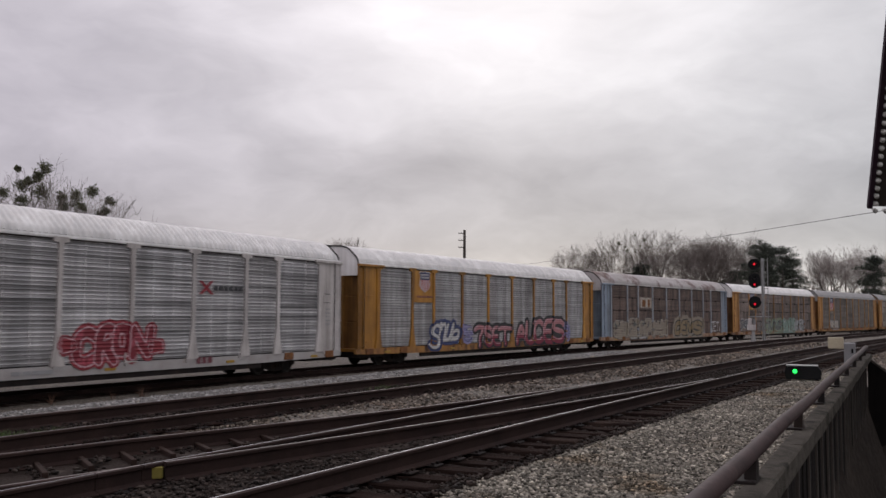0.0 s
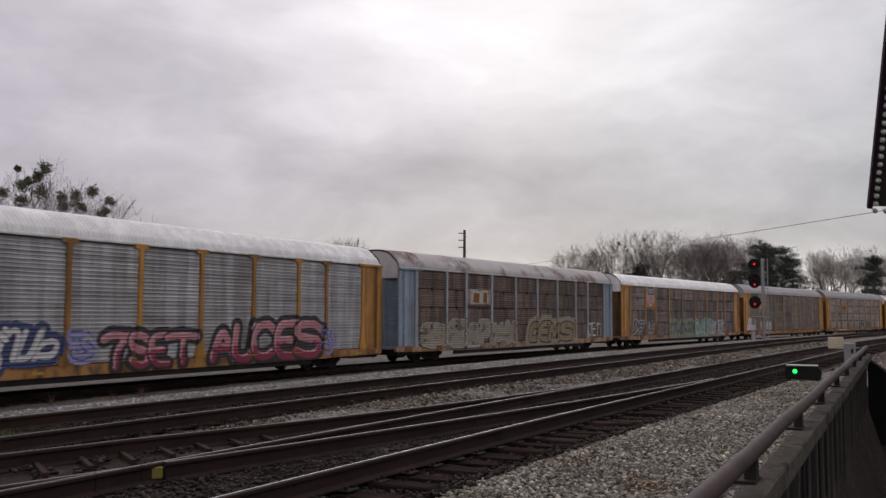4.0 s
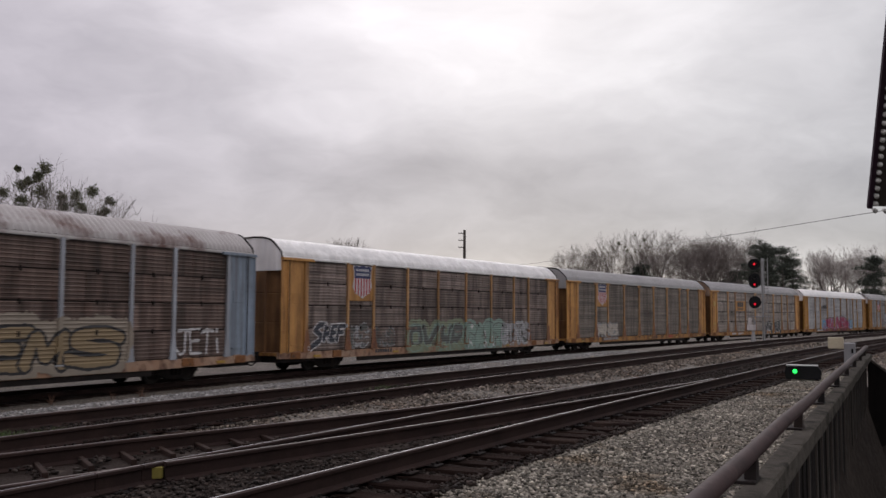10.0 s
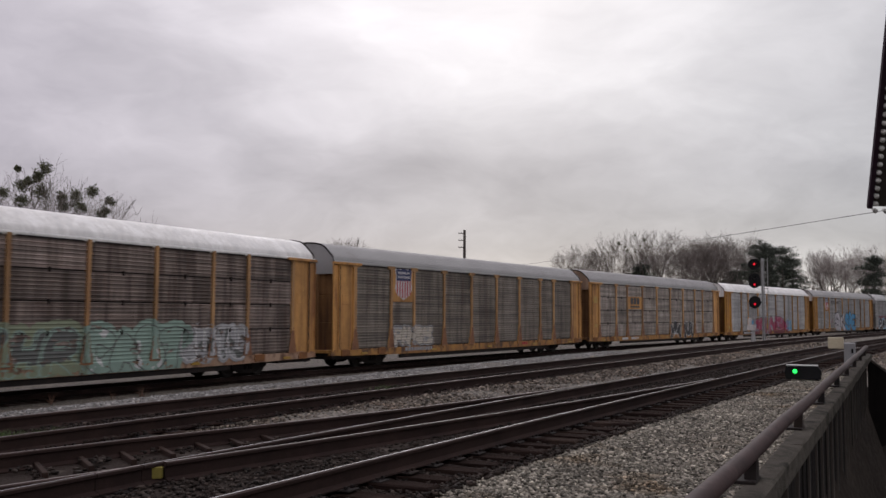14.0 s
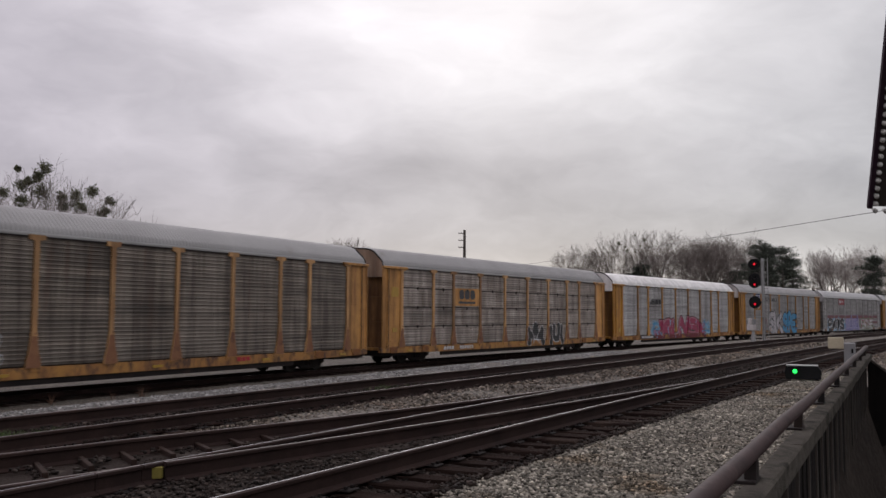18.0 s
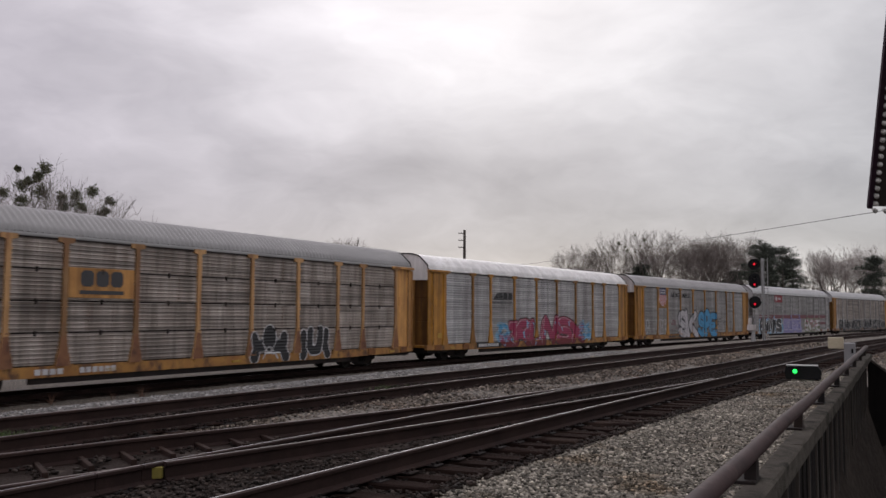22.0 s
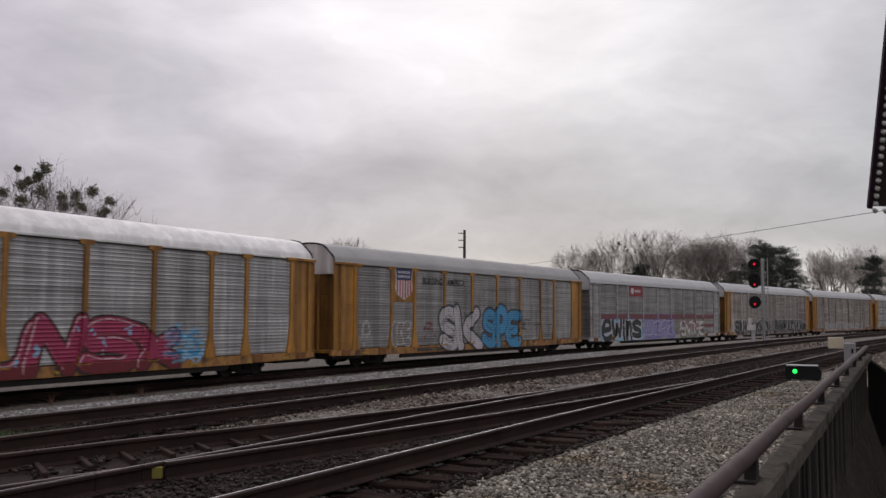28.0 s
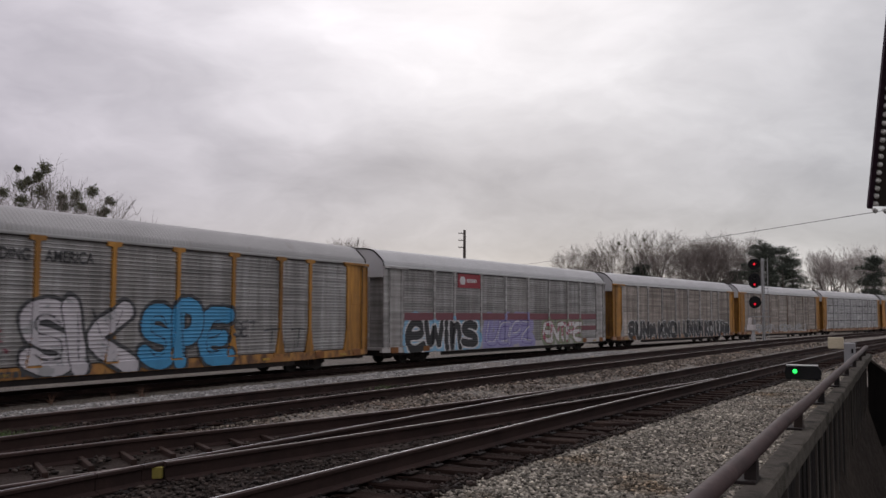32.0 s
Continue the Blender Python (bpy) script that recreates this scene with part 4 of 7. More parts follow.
GLYPHS = {
    "C": [[(0.95, 0.82), (0.6, 1.0), (0.1, 0.9), (0.0, 0.5), (0.1, 0.05), (0.6, 0.0), (1.0, 0.2)]],
    "R": [[(0.05, 0.0), (0.1, 1.0), (0.9, 1.05), (1.0, 0.65), (0.6, 0.48), (0.15, 0.45)], [(0.45, 0.48), (1.0, 0.0)]],
    "O": [[(0.5, 0.0), (0.0, 0.05), (0.0, 0.95), (0.5, 1.0), (1.0, 0.95), (1.0, 0.05), (0.5, 0.0)]],
    "N": [[(0.05, 0.0), (0.1, 1.0)], [(0.1, 1.0), (0.85, 0.05)], [(0.85, 0.05), (1.0, 1.0)]],
    "S": [[(1.0, 0.82), (0.6, 1.02), (0.05, 0.95), (0.05, 0.6), (0.55, 0.52), (1.0, 0.42), (0.95, 0.05), (0.4, -0.02), (0.0, 0.15)]],
    "U": [[(0.05, 1.0), (0.0, 0.05), (0.5, -0.05), (0.95, 0.05), (1.0, 1.0)]],
    "B": [[(0.05, 0.0), (0.05, 1.0)], [(0.05, 1.0), (0.9, 1.0), (0.9, 0.55), (0.1, 0.52)], [(0.1, 0.52), (1.0, 0.5), (1.0, 0.0), (0.05, 0.0)]],
    "b": [[(0.1, 1.0), (0.05, 0.0)], [(0.05, 0.05), (0.9, -0.02), (1.0, 0.55), (0.4, 0.62), (0.08, 0.35)]],
    "D": [[(0.08, 0.0), (0.05, 1.0), (0.8, 1.0), (1.0, 0.5), (0.8, 0.0), (0.08, 0.0)]],
    "E": [[(1.0, 1.0), (0.05, 0.98), (0.05, 0.0), (1.0, 0.0)], [(0.05, 0.5), (0.8, 0.52)]],
    "V": [[(0.0, 1.0), (0.45, 0.0), (1.0, 1.0)]],
    "H": [[(0.1, 0.0), (0.05, 1.0)], [(0.95, 0.0), (0.9, 1.0)], [(0.1, 0.48), (0.9, 0.52)]],
    "F": [[(0.1, 0.0), (0.05, 0.98), (1.0, 1.0)], [(0.08, 0.5), (0.8, 0.54)]],
    "T": [[(0.0, 0.92), (0.5, 1.0), (1.0, 0.95)], [(0.52, 1.0), (0.45, 0.0)]],
    "P": [[(0.08, 0.0), (0.05, 1.0), (0.8, 1.02), (1.0, 0.7), (0.7, 0.42), (0.1, 0.42)]],
    "A": [[(0.0, 0.0), (0.45, 1.0), (1.0, 0.0)], [(0.2, 0.35), (0.8, 0.35)]],
    "J": [[(0.2, 1.0), (0.95, 1.0)], [(0.7, 1.0), (0.72, 0.1), (0.35, -0.02), (0.0, 0.25)]],
    "e": [[(0.1, 0.5), (0.95, 0.55), (0.9, 0.95), (0.4, 1.05), (0.0, 0.6), (0.1, 0.02), (0.6, -0.02), (1.0, 0.15)]],
    "w": [[(0.0, 1.0), (0.22, 0.0), (0.5, 0.8)], [(0.5, 0.8), (0.78, 0.0), (1.0, 1.0)]],
    "i": [[(0.5, 0.0), (0.5, 0.62)], [(0.5, 0.95), (0.5, 1.0)]],
    "n": [[(0.1, 0.0), (0.05, 1.0)], [(0.1, 0.6), (0.4, 1.0), (0.9, 0.9), (0.95, 0.0)]],
    "s": [[(0.95, 0.85), (0.5, 1.0), (0.05, 0.85), (0.15, 0.55), (0.85, 0.42), (0.95, 0.1), (0.5, 0.0), (0.0, 0.12)]],
    "K": [[(0.08, 0.0), (0.05, 1.0)], [(0.95, 1.0), (0.2, 0.48), (1.0, 0.0)]],
    "M": [[(0.0, 0.0), (0.12, 1.0), (0.5, 0.25)], [(0.5, 0.25), (0.88, 1.0), (1.0, 0.0)]],
    "Z": [[(0.0, 1.0), (0.95, 0.98), (0.05, 0.05), (1.0, 0.0)]],
    "1": [[(0.5, 0.0), (0.45, 1.0)]],
    "7": [[(0.0, 0.85), (0.3, 1.0), (1.0, 0.95)], [(1.0, 0.95), (0.55, 0.55), (0.5, 0.0)]],
    "2": [[(0.1, 0.75), (0.5, 1.0), (0.85, 0.7), (0.15, 0.0), (0.95, 0.08)]],
    "3": [[(0.15, 0.9), (0.8, 0.9), (0.4, 0.55), (0.9, 0.3), (0.5, 0.0), (0.1, 0.15)]],
    "=": [[(0.1, 0.9), (1.0, 0.75)], [(0.0, 0.5), (1.0, 0.5)], [(0.1, 0.1), (1.0, 0.25)]],
    "z": [[(1.0, 0.95), (0.55, 0.98), (0.3, 0.72), (0.75, 0.52), (0.68, 0.3), (0.0, 0.02)]],
    "o": [[(0.5, 0.1), (0.1, 0.5), (0.5, 0.95), (0.9, 0.5), (0.5, 0.1)]],
    "[": [[(0.1, 0.95), (0.2, 0.5), (0.9, 0.55)], [(0.3, 0.5), (0.05, 0.0)]],
    "]": [[(0.9, 0.95), (0.8, 0.5), (0.1, 0.55)], [(0.7, 0.5), (0.95, 0.0)]],
    "W": [[(0.0, 0.9), (0.3, 0.2), (1.0, 1.0)], [(0.35, 0.2), (0.9, 0.0)]],
    "k": [[(0.0, 1.0), (0.35, 0.5), (0.1, 0.0)], [(1.0, 0.9), (0.35, 0.5), (1.0, 0.0)]],
}


def seg_dist(X, Z, a, b):
    dx, dz = b[0] - a[0], b[1] - a[1]
    t = np.clip(((X - a[0]) * dx + (Z - a[1]) * dz) / (dx * dx + dz * dz + 1e-9), 0, 1)
    return np.hypot(X - a[0] - t * dx, Z - a[1] - t * dz)


def wall_out(X, Z, flared):
    """How far the wall stands out at x, z: ribs, posts or sill."""
    out = rib(Z)
    for p in POSTS:
        half = np.interp(Z, (0.98, 1.25, 1.95, 2.0), (0.24, 0.2, 0.085, 0.085)) if flared else np.interp(Z, (0.98, 1.7), (0.16, 0.07))
        out = np.where(np.abs(X - p) < half + 0.02, 0.086, out)
    return np.where(Z < 1.045, 0.056, out)


def raised(z):
    """Height over the rail to height on the body sheets before they are settled."""
    return (z + 0.138) / 1.014


def rounded(line, times=2):
    """Cuts the corners of a stroke, so that it runs in curves."""
    for _ in range(times if len(line) > 2 else 0):
        q = [line[0]]
        for (a, b), (c, d) in zip(line, line[1:]):
            q += [(0.75 * a + 0.25 * c, 0.75 * b + 0.25 * d), (0.25 * a + 0.75 * c, 0.25 * b + 0.75 * d)]
        line = q + [line[-1]]
    return line


def spaced(word, x0, x1, z0, z1, lap=0.12):
    """Letter boxes side by side, each lapping over the next."""
    w = (x1 - x0) / len(word)
    return [(ch, x0 + w * (i - lap / 2), x0 + w * (i + 1 + lap / 2), z0, z1) for i, ch in enumerate(word)]


def graffiti(car, letters, thick, fill, line, label, halo=(), low=None, shine=None, patch=None, lean=0.0, seed=1, flared=True, cell=0.028, wild=0.1, soft=2, fade=None):
    """Sprayed lettering that follows the wall's relief. letters: (glyph, x0, x1, z0, z1), heights over the rail, each painted over
    the one before. line: (width, paint) of the outline; halo: (margin, paint) beyond it, inmost first; low: (height, paint) of the
    fill's lower part; shine: paint of the upper rims; patch: (paint, share) of blots inside; fade: how far it has worn away."""
    rnd = random.Random(seed)
    paints = [fill, line[1]] + [p for _, p in halo] + ([low[1]] if low else []) + ([shine] if shine else []) + ([patch[0]] if patch else [])
    reach = line[0] + thick + (halo[-1][0] if halo else 0.0) + 0.05
    x0, x1 = min(l[1] for l in letters) - reach, max(l[2] for l in letters) + reach
    z0, z1 = raised(min(l[3] for l in letters)) - reach, raised(max(l[4] for l in letters)) + reach
    xs, zs = np.arange(x0, x1, cell), np.arange(max(0.69, z0), z1, cell)
    X, Z = np.meshgrid(xs + cell / 2, zs + cell / 2)
    wob = np.array([[noise.noise((x * 2.1, z * 2.1, seed * 7.3)) for x in xs] for z in zs])
    fine = np.array([[noise.noise((x * 8, z * 8, seed * 3.1)) for x in xs] for z in zs])
    index = np.full(X.shape, -1)
    near = np.full(X.shape, 9.0)
    own = []
    for ch, a0, a1, b0, b1 in letters:
        b0, b1 = raised(b0), raised(b1)
        tilt = rnd.uniform(-wild, wild) * 0.5
        D = np.full(X.shape, 9.0)
        t = min(thick, 0.42 * (a1 - a0))
        for stroke in GLYPHS[ch]:
            q = [(a0 + t * 0.7 + (a1 - a0 - 1.4 * t) * (u + rnd.uniform(-wild, wild) * 0.15) + lean * (v - 0.5) + tilt * (v - 0.5), b0 + t * 0.7 + (b1 - b0 - 1.4 * t) * (v + rnd.uniform(-wild, wild) * 0.12)) for u, v in stroke]
            q = rounded(q, soft)
            for a, b in zip(q, q[1:]):
                D = np.minimum(D, seg_dist(X, Z, a, b))
        D = D - t + 0.035 * wob
        own.append(D)
        near = np.minimum(near, D)
    for k in range(len(halo) - 1, -1, -1):
        index = np.where(near + 0.30 * wob * halo[k][0] + 0.25 * fine * halo[k][0] < line[0] + halo[k][0], 2 + k, index)
    nxt = 2 + len(halo)
    for D in own:
        index = np.where(D < line[0], 1, index)
        inside = D < 0
        index = np.where(inside, 0, index)
        k = nxt
        if low:
            index = np.where(inside & (Z < raised(low[0]) + 0.12 * wob + 0.05 * fine), k, index)
            k += 1
        if shine:
            rim = np.roll(np.roll(D, 2, 1), -2, 0) > -0.03
            index = np.where((D < -0.03) & rim & (fine > -0.25), k, index)
            k += 1
        if patch:
            index = np.where(inside & (wob + 0.4 * fine > patch[1]), k, index)
    if fade is not None:
        worn = np.array([[noise.noise((x * 1.3, z * 4.0, seed)) + 0.6 * noise.noise((x * 7, z * 14, seed)) for x in xs] for z in zs])
        index = np.where(worn > fade, -1, index)
    R, Cc = np.nonzero(index >= 0)
    GX, GZ = np.meshgrid(np.append(xs, xs[-1] + cell), np.append(zs, zs[-1] + cell))
    GY = -HALF - wall_out(GX, GZ, flared) - 0.012
    nid = np.full(GX.shape, -1)
    used = np.zeros(GX.shape, bool)
    for a, b in ((0, 0), (0, 1), (1, 1), (1, 0)):
        used[R + a, Cc + b] = True
    nid[used] = np.arange(used.sum())
    verts = np.stack([GX[used], GY[used], GZ[used]], 1)
    faces = np.stack([nid[R, Cc], nid[R, Cc + 1], nid[R + 1, Cc + 1], nid[R + 1, Cc]], 1)
    ob = from_arrays("graffiti", verts, faces, M[paints[0]], car, label)
    for mt in paints[1:]:
        ob.data.materials.append(M[mt])
    ob.data.polygons.foreach_set("material_index", [int(v) for v in index[R, Cc]])
    return ob


def lettering(car, text, size, mat, x, z, y=-0.045, name="lettering", width=None):
    cu = bpy.data.curves.new(name, "FONT")
    cu.body, cu.size, cu.extrude, cu.offset = text, size, 0.002, 0.012 * size
    tmp = bpy.data.objects.new(name, cu)
    scene.collection.objects.link(tmp)
    bpy.context.view_layer.update()
    me = bpy.data.meshes.new_from_object(tmp.evaluated_get(bpy.context.evaluated_depsgraph_get()))
    bpy.data.objects.remove(tmp)
    span = max(v.co.x for v in me.vertices)
    k = width / span if width else 1.0
    me.transform(Matrix.Translation((x, -HALF + y, z)) @ Matrix.Rotation(math.pi / 2, 4, "X") @ Matrix.Diagonal((k, 1, 1, 1)))
    me.materials.clear()
    me.materials.append(M[mat])
    return share(name, me, car)


def flat(car, name, outline, mat, y, label=""):
    bm = bmesh.new()
    prism(bm, outline, -HALF - y, -HALF - y + 0.004)
    return part(name, bm, M[mat], car, label)


def bars(car, x, z, widths, h, mat, y=0.062, gap=0.06):
    for w in widths:
        bm = bmesh.new()
        box(bm, x, x + w, -HALF - y, -HALF - y + 0.006, z, z + h)
        x += w + gap
        part("number_marking", bm, M[mat], car)


SHIELD = [(-0.5, 0.42), (-0.42, 0.5), (-0.2, 0.46), (0, 0.52), (0.2, 0.46), (0.42, 0.5), (0.5, 0.42), (0.45, 0.28), (0.45, 0.05), (0.5, -0.15), (0.38, -0.34), (0.15, -0.43), (0, -0.5), (-0.15, -0.43), (-0.38, -0.34), (-0.5, -0.15), (-0.45, 0.05), (-0.45, 0.28)]


def shield(car, x, z, w, h):
    w *= 1.07
    f = lambda k: [(x + u * w * k, z + v * h * k) for u, v in SHIELD]
    flat(car, "shield_border", f(1.09), "p_white", 0.036)
    flat(car, "shield_field", f(1.0), "p_white", 0.041)
    flat(car, "shield_top", [(x + u * w, z + max(v, 0.1) * h) for u, v in SHIELD[:9]] + [(x - 0.45 * w, z + 0.1 * h), (x - 0.45 * w, z + 0.28 * h)], "p_shield", 0.046)
    for i in range(6):
        u = -0.40 + 0.16 * i
        low = -0.5 + 0.55 * (abs(u) ** 1.6)
        flat(car, "shield_stripe", [(x + (u - 0.035) * w, z + low * h + 0.02), (x + (u + 0.035) * w, z + low * h + 0.02), (x + (u + 0.035) * w, z + 0.1 * h), (x + (u - 0.035) * w, z + 0.1 * h)], "p_red", 0.046)
    for dz in (0.36, 0.22):
        for i in range(6):
            u = -0.36 + 0.125 * i
            flat(car, "shield_mark", [(x + u * w, z + (dz - 0.04) * h), (x + (u + 0.08) * w, z + (dz - 0.04) * h), (x + (u + 0.08) * w, z + (dz + 0.04) * h), (x + u * w, z + (dz + 0.04) * h)], "p_white", 0.05)


def side_plate(car, x0, x1, z0, z1, mat, name="plate", y=0.038):
    bm = bmesh.new()
    box(bm, x0, x1, -HALF - y, -HALF, z0, z1, 0.005)
    return part(name, bm, M[mat], car)


def make_train():
    a = car_carrier(0, "silver car carrier with white posts and red spray lettering", "galv_rib", "white", "white", "sill_white", "roof_white", ribs=2)
    for glyph, x0, x1, z0, z1 in (("=", -1.35, -0.75, 1.25, 1.72), ("=", 2.25, 2.85, 1.08, 1.6)):
        graffiti(a, [(glyph, x0, x1, z0, z1)], 0.07, "p_logo", (0.035, "p_blush"), "small red sprayed ticks", halo=((0.06, "p_logo"),), seed=3)
    graffiti(a, [("C", -0.85, 0.16, 0.84, 1.98), ("R", 0.0, 0.86, 0.88, 2.06), ("O", 0.74, 1.42, 1.12, 2.08), ("N", 1.36, 2.42, 1.0, 2.02)], 0.135, "p_wine", (0.05, "p_blush"), "red sprayed lettering with pink outlines", halo=((0.09, "p_logo"),), seed=2, wild=0.1, patch=("p_rose", 0.34))
    flat(a, "logo_mark", [(4.55, 3.27), (4.73, 3.27), (5.3, 3.75), (5.12, 3.75)], "p_logo", 0.045)
    flat(a, "logo_mark", [(5.14, 3.27), (5.32, 3.27), (4.72, 3.75), (4.54, 3.75)], "p_logo", 0.049)
    bars(a, 5.32, 3.42, (0.2, 0.25, 0.2, 0.22, 0.2, 0.22), 0.17, "p_dark", 0.045, 0.06)
    bars(a, 4.5, 0.80, (0.2, 0.2, 0.24), 0.22, "p_maroon", 0.062, 0.08)
    for z in (3.42, 3.05):
        bars(a, 12.3, z, (0.42,), 0.03, "p_dark", 0.04)
    for n in range(5):
        bars(a, 12.4, 2.75 - 0.16 * n, (0.16, 0.1), 0.06, "p_grey", 0.04)
    bars(a, -3.0, 0.78, (0.3, 0.3, 0.7), 0.12, "p_grey")

    b = car_carrier(1, "silver car carrier with yellow posts and a shield emblem", "galv", "yellow", "yellow", "sill_yellow", "roof_white", plate_bay=1)
    shield(b, -7.98, 4.22, 0.85, 0.98)
    graffiti(b, [("b", -5.38, -4.5, 1.10, 2.02), ("U", -5.98, -5.3, 1.08, 1.98), ("n", -6.62, -5.88, 1.05, 2.06), ("S", -7.45, -6.4, 0.70, 1.98)], 0.095, "p_white", (0.03, "p_black"), "white sprayed lettering on a navy cloud", halo=((0.15, "p_navy"),), seed=4, wild=0.15, lean=0.28)
    graffiti(b, [("7", -3.0, -1.75, 0.66, 1.86), ("S", -1.85, -0.9, 0.66, 1.84), ("E", -1.0, -0.1, 0.66, 1.82), ("T", -0.2, 1.4, 0.66, 1.8)], 0.125, "p_salmon", (0.07, "p_black"), "pink and red sprayed piece with black outlines", halo=((0.09, "p_black"),), low=(1.22, "p_crimson"), shine="p_blush", seed=5, wild=0.25)
    graffiti(b, [("A", 1.95, 3.4, 0.68, 2.18), ("U", 3.15, 4.4, 0.68, 2.1), ("C", 4.2, 5.8, 0.68, 2.2), ("E", 5.6, 7.0, 0.66, 2.2), ("S", 6.9, 8.85, 0.66, 2.2)], 0.165, "p_salmon", (0.09, "p_black"), "pink and red sprayed piece with black outlines", halo=((0.09, "p_black"),), low=(1.28, "p_crimson"), shine="p_blush", seed=6, wild=0.25)
    graffiti(b, [("3", -4.2, -3.1, 1.05, 1.95)], 0.10, "p_lilac", (0.05, "p_navy"), "lilac sprayed cloud", halo=((0.14, "p_lilac"),), seed=7, wild=0.4, fade=0.2)
    graffiti(b, [("3", 8.8, 9.7, 0.9, 1.9)], 0.10, "p_lilac", (0.05, "p_navy"), "lilac sprayed cloud", halo=((0.14, "p_lilac"),), seed=8, wild=0.4, fade=0.2)
    bars(b, -8.72, 3.42, (0.14,) * 8, 0.09, "p_maroon", 0.04, 0.05)

    c = car_carrier(2, "rust-stained brown car carrier with grey posts and blue corners", "rusty", "post_grey", "blue", "sill_tan", "roof_rust", ribs=2, seams=True, flared=False)
    side_plate(c, -7.0, -4.45, 3.10, 3.97, "grime_light", "logo_plate")
    flat(c, "logo_mark", [(-6.7, 3.18), (-4.7, 3.2), (-4.75, 3.9), (-6.4, 3.88)], "p_cream", 0.045)
    flat(c, "logo_mark", [(-6.45, 3.25), (-5.75, 3.22), (-5.7, 3.74), (-6.3, 3.8)], "rust_patch", 0.05)
    flat(c, "logo_mark", [(-5.3, 3.25), (-4.9, 3.2), (-4.85, 3.8), (-5.25, 3.84)], "rust_patch", 0.05)
    graffiti(c, [("S", -11.4, -9.2, 0.85, 1.95), ("E", -9.05, -7.2, 0.8, 2.15), ("A", -7.0, -5.6, 0.8, 2.12), ("F", -5.9, -4.5, 0.78, 2.1), ("M", -4.4, -2.6, 0.8, 2.1), ("K", -2.7, -1.3, 0.8, 2.05)], 0.31, "p_tan", (0.04, "p_cream"), "faded tan sprayed piece with pale edges", halo=((0.05, "p_dark"),), soft=1, seed=8, wild=0.4, flared=False, fade=0.50, patch=("p_slate", 0.40))
    graffiti(c, [("D", 0.35, 1.8, 0.85, 1.95), ("E", 1.65, 3.2, 0.8, 2.05), ("M", 3.1, 4.7, 0.82, 2.08), ("S", 4.6, 6.8, 0.8, 1.98)], 0.17, "p_gold", (0.09, "p_black"), "gold sprayed lettering with heavy black strokes", halo=((0.30, "p_tan"),), seed=9, wild=0.3, flared=False, lean=0.25)
    graffiti(c, [("J", 9.2, 9.95, 1.0, 1.9), ("E", 9.9, 10.55, 1.0, 1.95), ("T", 10.5, 11.2, 1.0, 1.9), ("i", 11.2, 11.6, 1.0, 1.9)], 0.05, "p_white", (0.0, "p_grey"), "thin white sprayed lettering", seed=10, wild=0.15, flared=False, soft=0)
    side_plate(c, -8.75, -5.55, 0.72, 0.98, "p_black", "number_plate", 0.064)
    bars(c, -8.55, 0.77, (0.2,) * 4, 0.16, "p_white", 0.068)
    bars(c, -6.95, 0.77, (0.16,) * 6, 0.16, "p_white", 0.068)

    d = car_carrier(3, "grimy grey car carrier with ochre posts and white roof", "grime", "tan_post", "ochre", "sill_tan", "roof_white", ribs=False, seams=True, plate_bay=1, flared=False)
    shield(d, -8.02, 4.06, 1.25, 1.42)
    graffiti(d, [("z", -11.72, -10.62, 0.93, 2.12), ("H", -10.78, -10.22, 1.28, 2.0), ("E", -10.3, -9.78, 1.28, 2.02), ("F", -9.86, -9.32, 1.26, 2.04)], 0.105, "p_ink", (0.045, "p_white"), "dark navy sprayed lettering with white outlines", seed=12, flared=False, wild=0.1, lean=0.18, soft=0)
    graffiti(d, [("O", -8.9, -8.2, 1.0, 1.9), ("C", -8.3, -7.5, 1.0, 2.0)], 0.15, "p_slate", (0.05, "p_grey"), "grey faded sprayed mark", seed=17, flared=False, wild=0.2, fade=0.12, patch=("p_grey", 0.1))
    graffiti(d, [("H", -6.9, -6.1, 1.0, 1.8), ("2", -6.1, -5.3, 1.0, 1.8)], 0.14, "p_slate", (0.05, "p_grey"), "grey faded sprayed mark", seed=18, flared=False, wild=0.2, fade=-0.05)
    graffiti(d, [("O", -4.15, -2.9, 0.7, 1.92), ("V", -2.95, -1.6, 0.66, 1.92), ("H", -1.35, -0.2, 0.64, 1.9), ("R", -0.3, 1.2, 0.62, 1.9)], 0.19, "p_slate", (0.05, "p_mint"), "pale green sprayed piece with dark letters", halo=((0.22, "p_moss"),), seed=13, flared=False, wild=0.4, fade=0.36, shine="p_mint", low=(0.95, "p_moss"), lean=0.2)
    graffiti(d, spaced("CAST", 1.45, 5.7, 0.62, 1.95), 0.24, "p_mint", (0.045, "p_slate"), "mint green sprayed piece", halo=((0.20, "p_mint"),), seed=14, flared=False, wild=0.3, fade=0.55, patch=("p_white", 0.42))
    graffiti(d, spaced("CU", 5.7, 7.1, 0.85, 1.94) + spaced("TU", 7.4, 8.9, 0.85, 1.92), 0.17, "p_grey", (0.04, "p_white"), "pale grey faded sprayed piece", halo=((0.1, "p_grey"),), seed=15, flared=False, wild=0.2, fade=0.35, patch=("p_slate", 0.3))
    bars(d, -7.0, 0.80, (0.14,) * 7, 0.17, "p_dark")

    e = car_carrier(4, "dusty grey car carrier with ochre posts and grey roof", "olive_grime", "tan_post", "ochre", "sill_yellow", "roof_grey", plate_bay=1)
    shield(e, -8.05, 4.06, 1.27, 1.45)
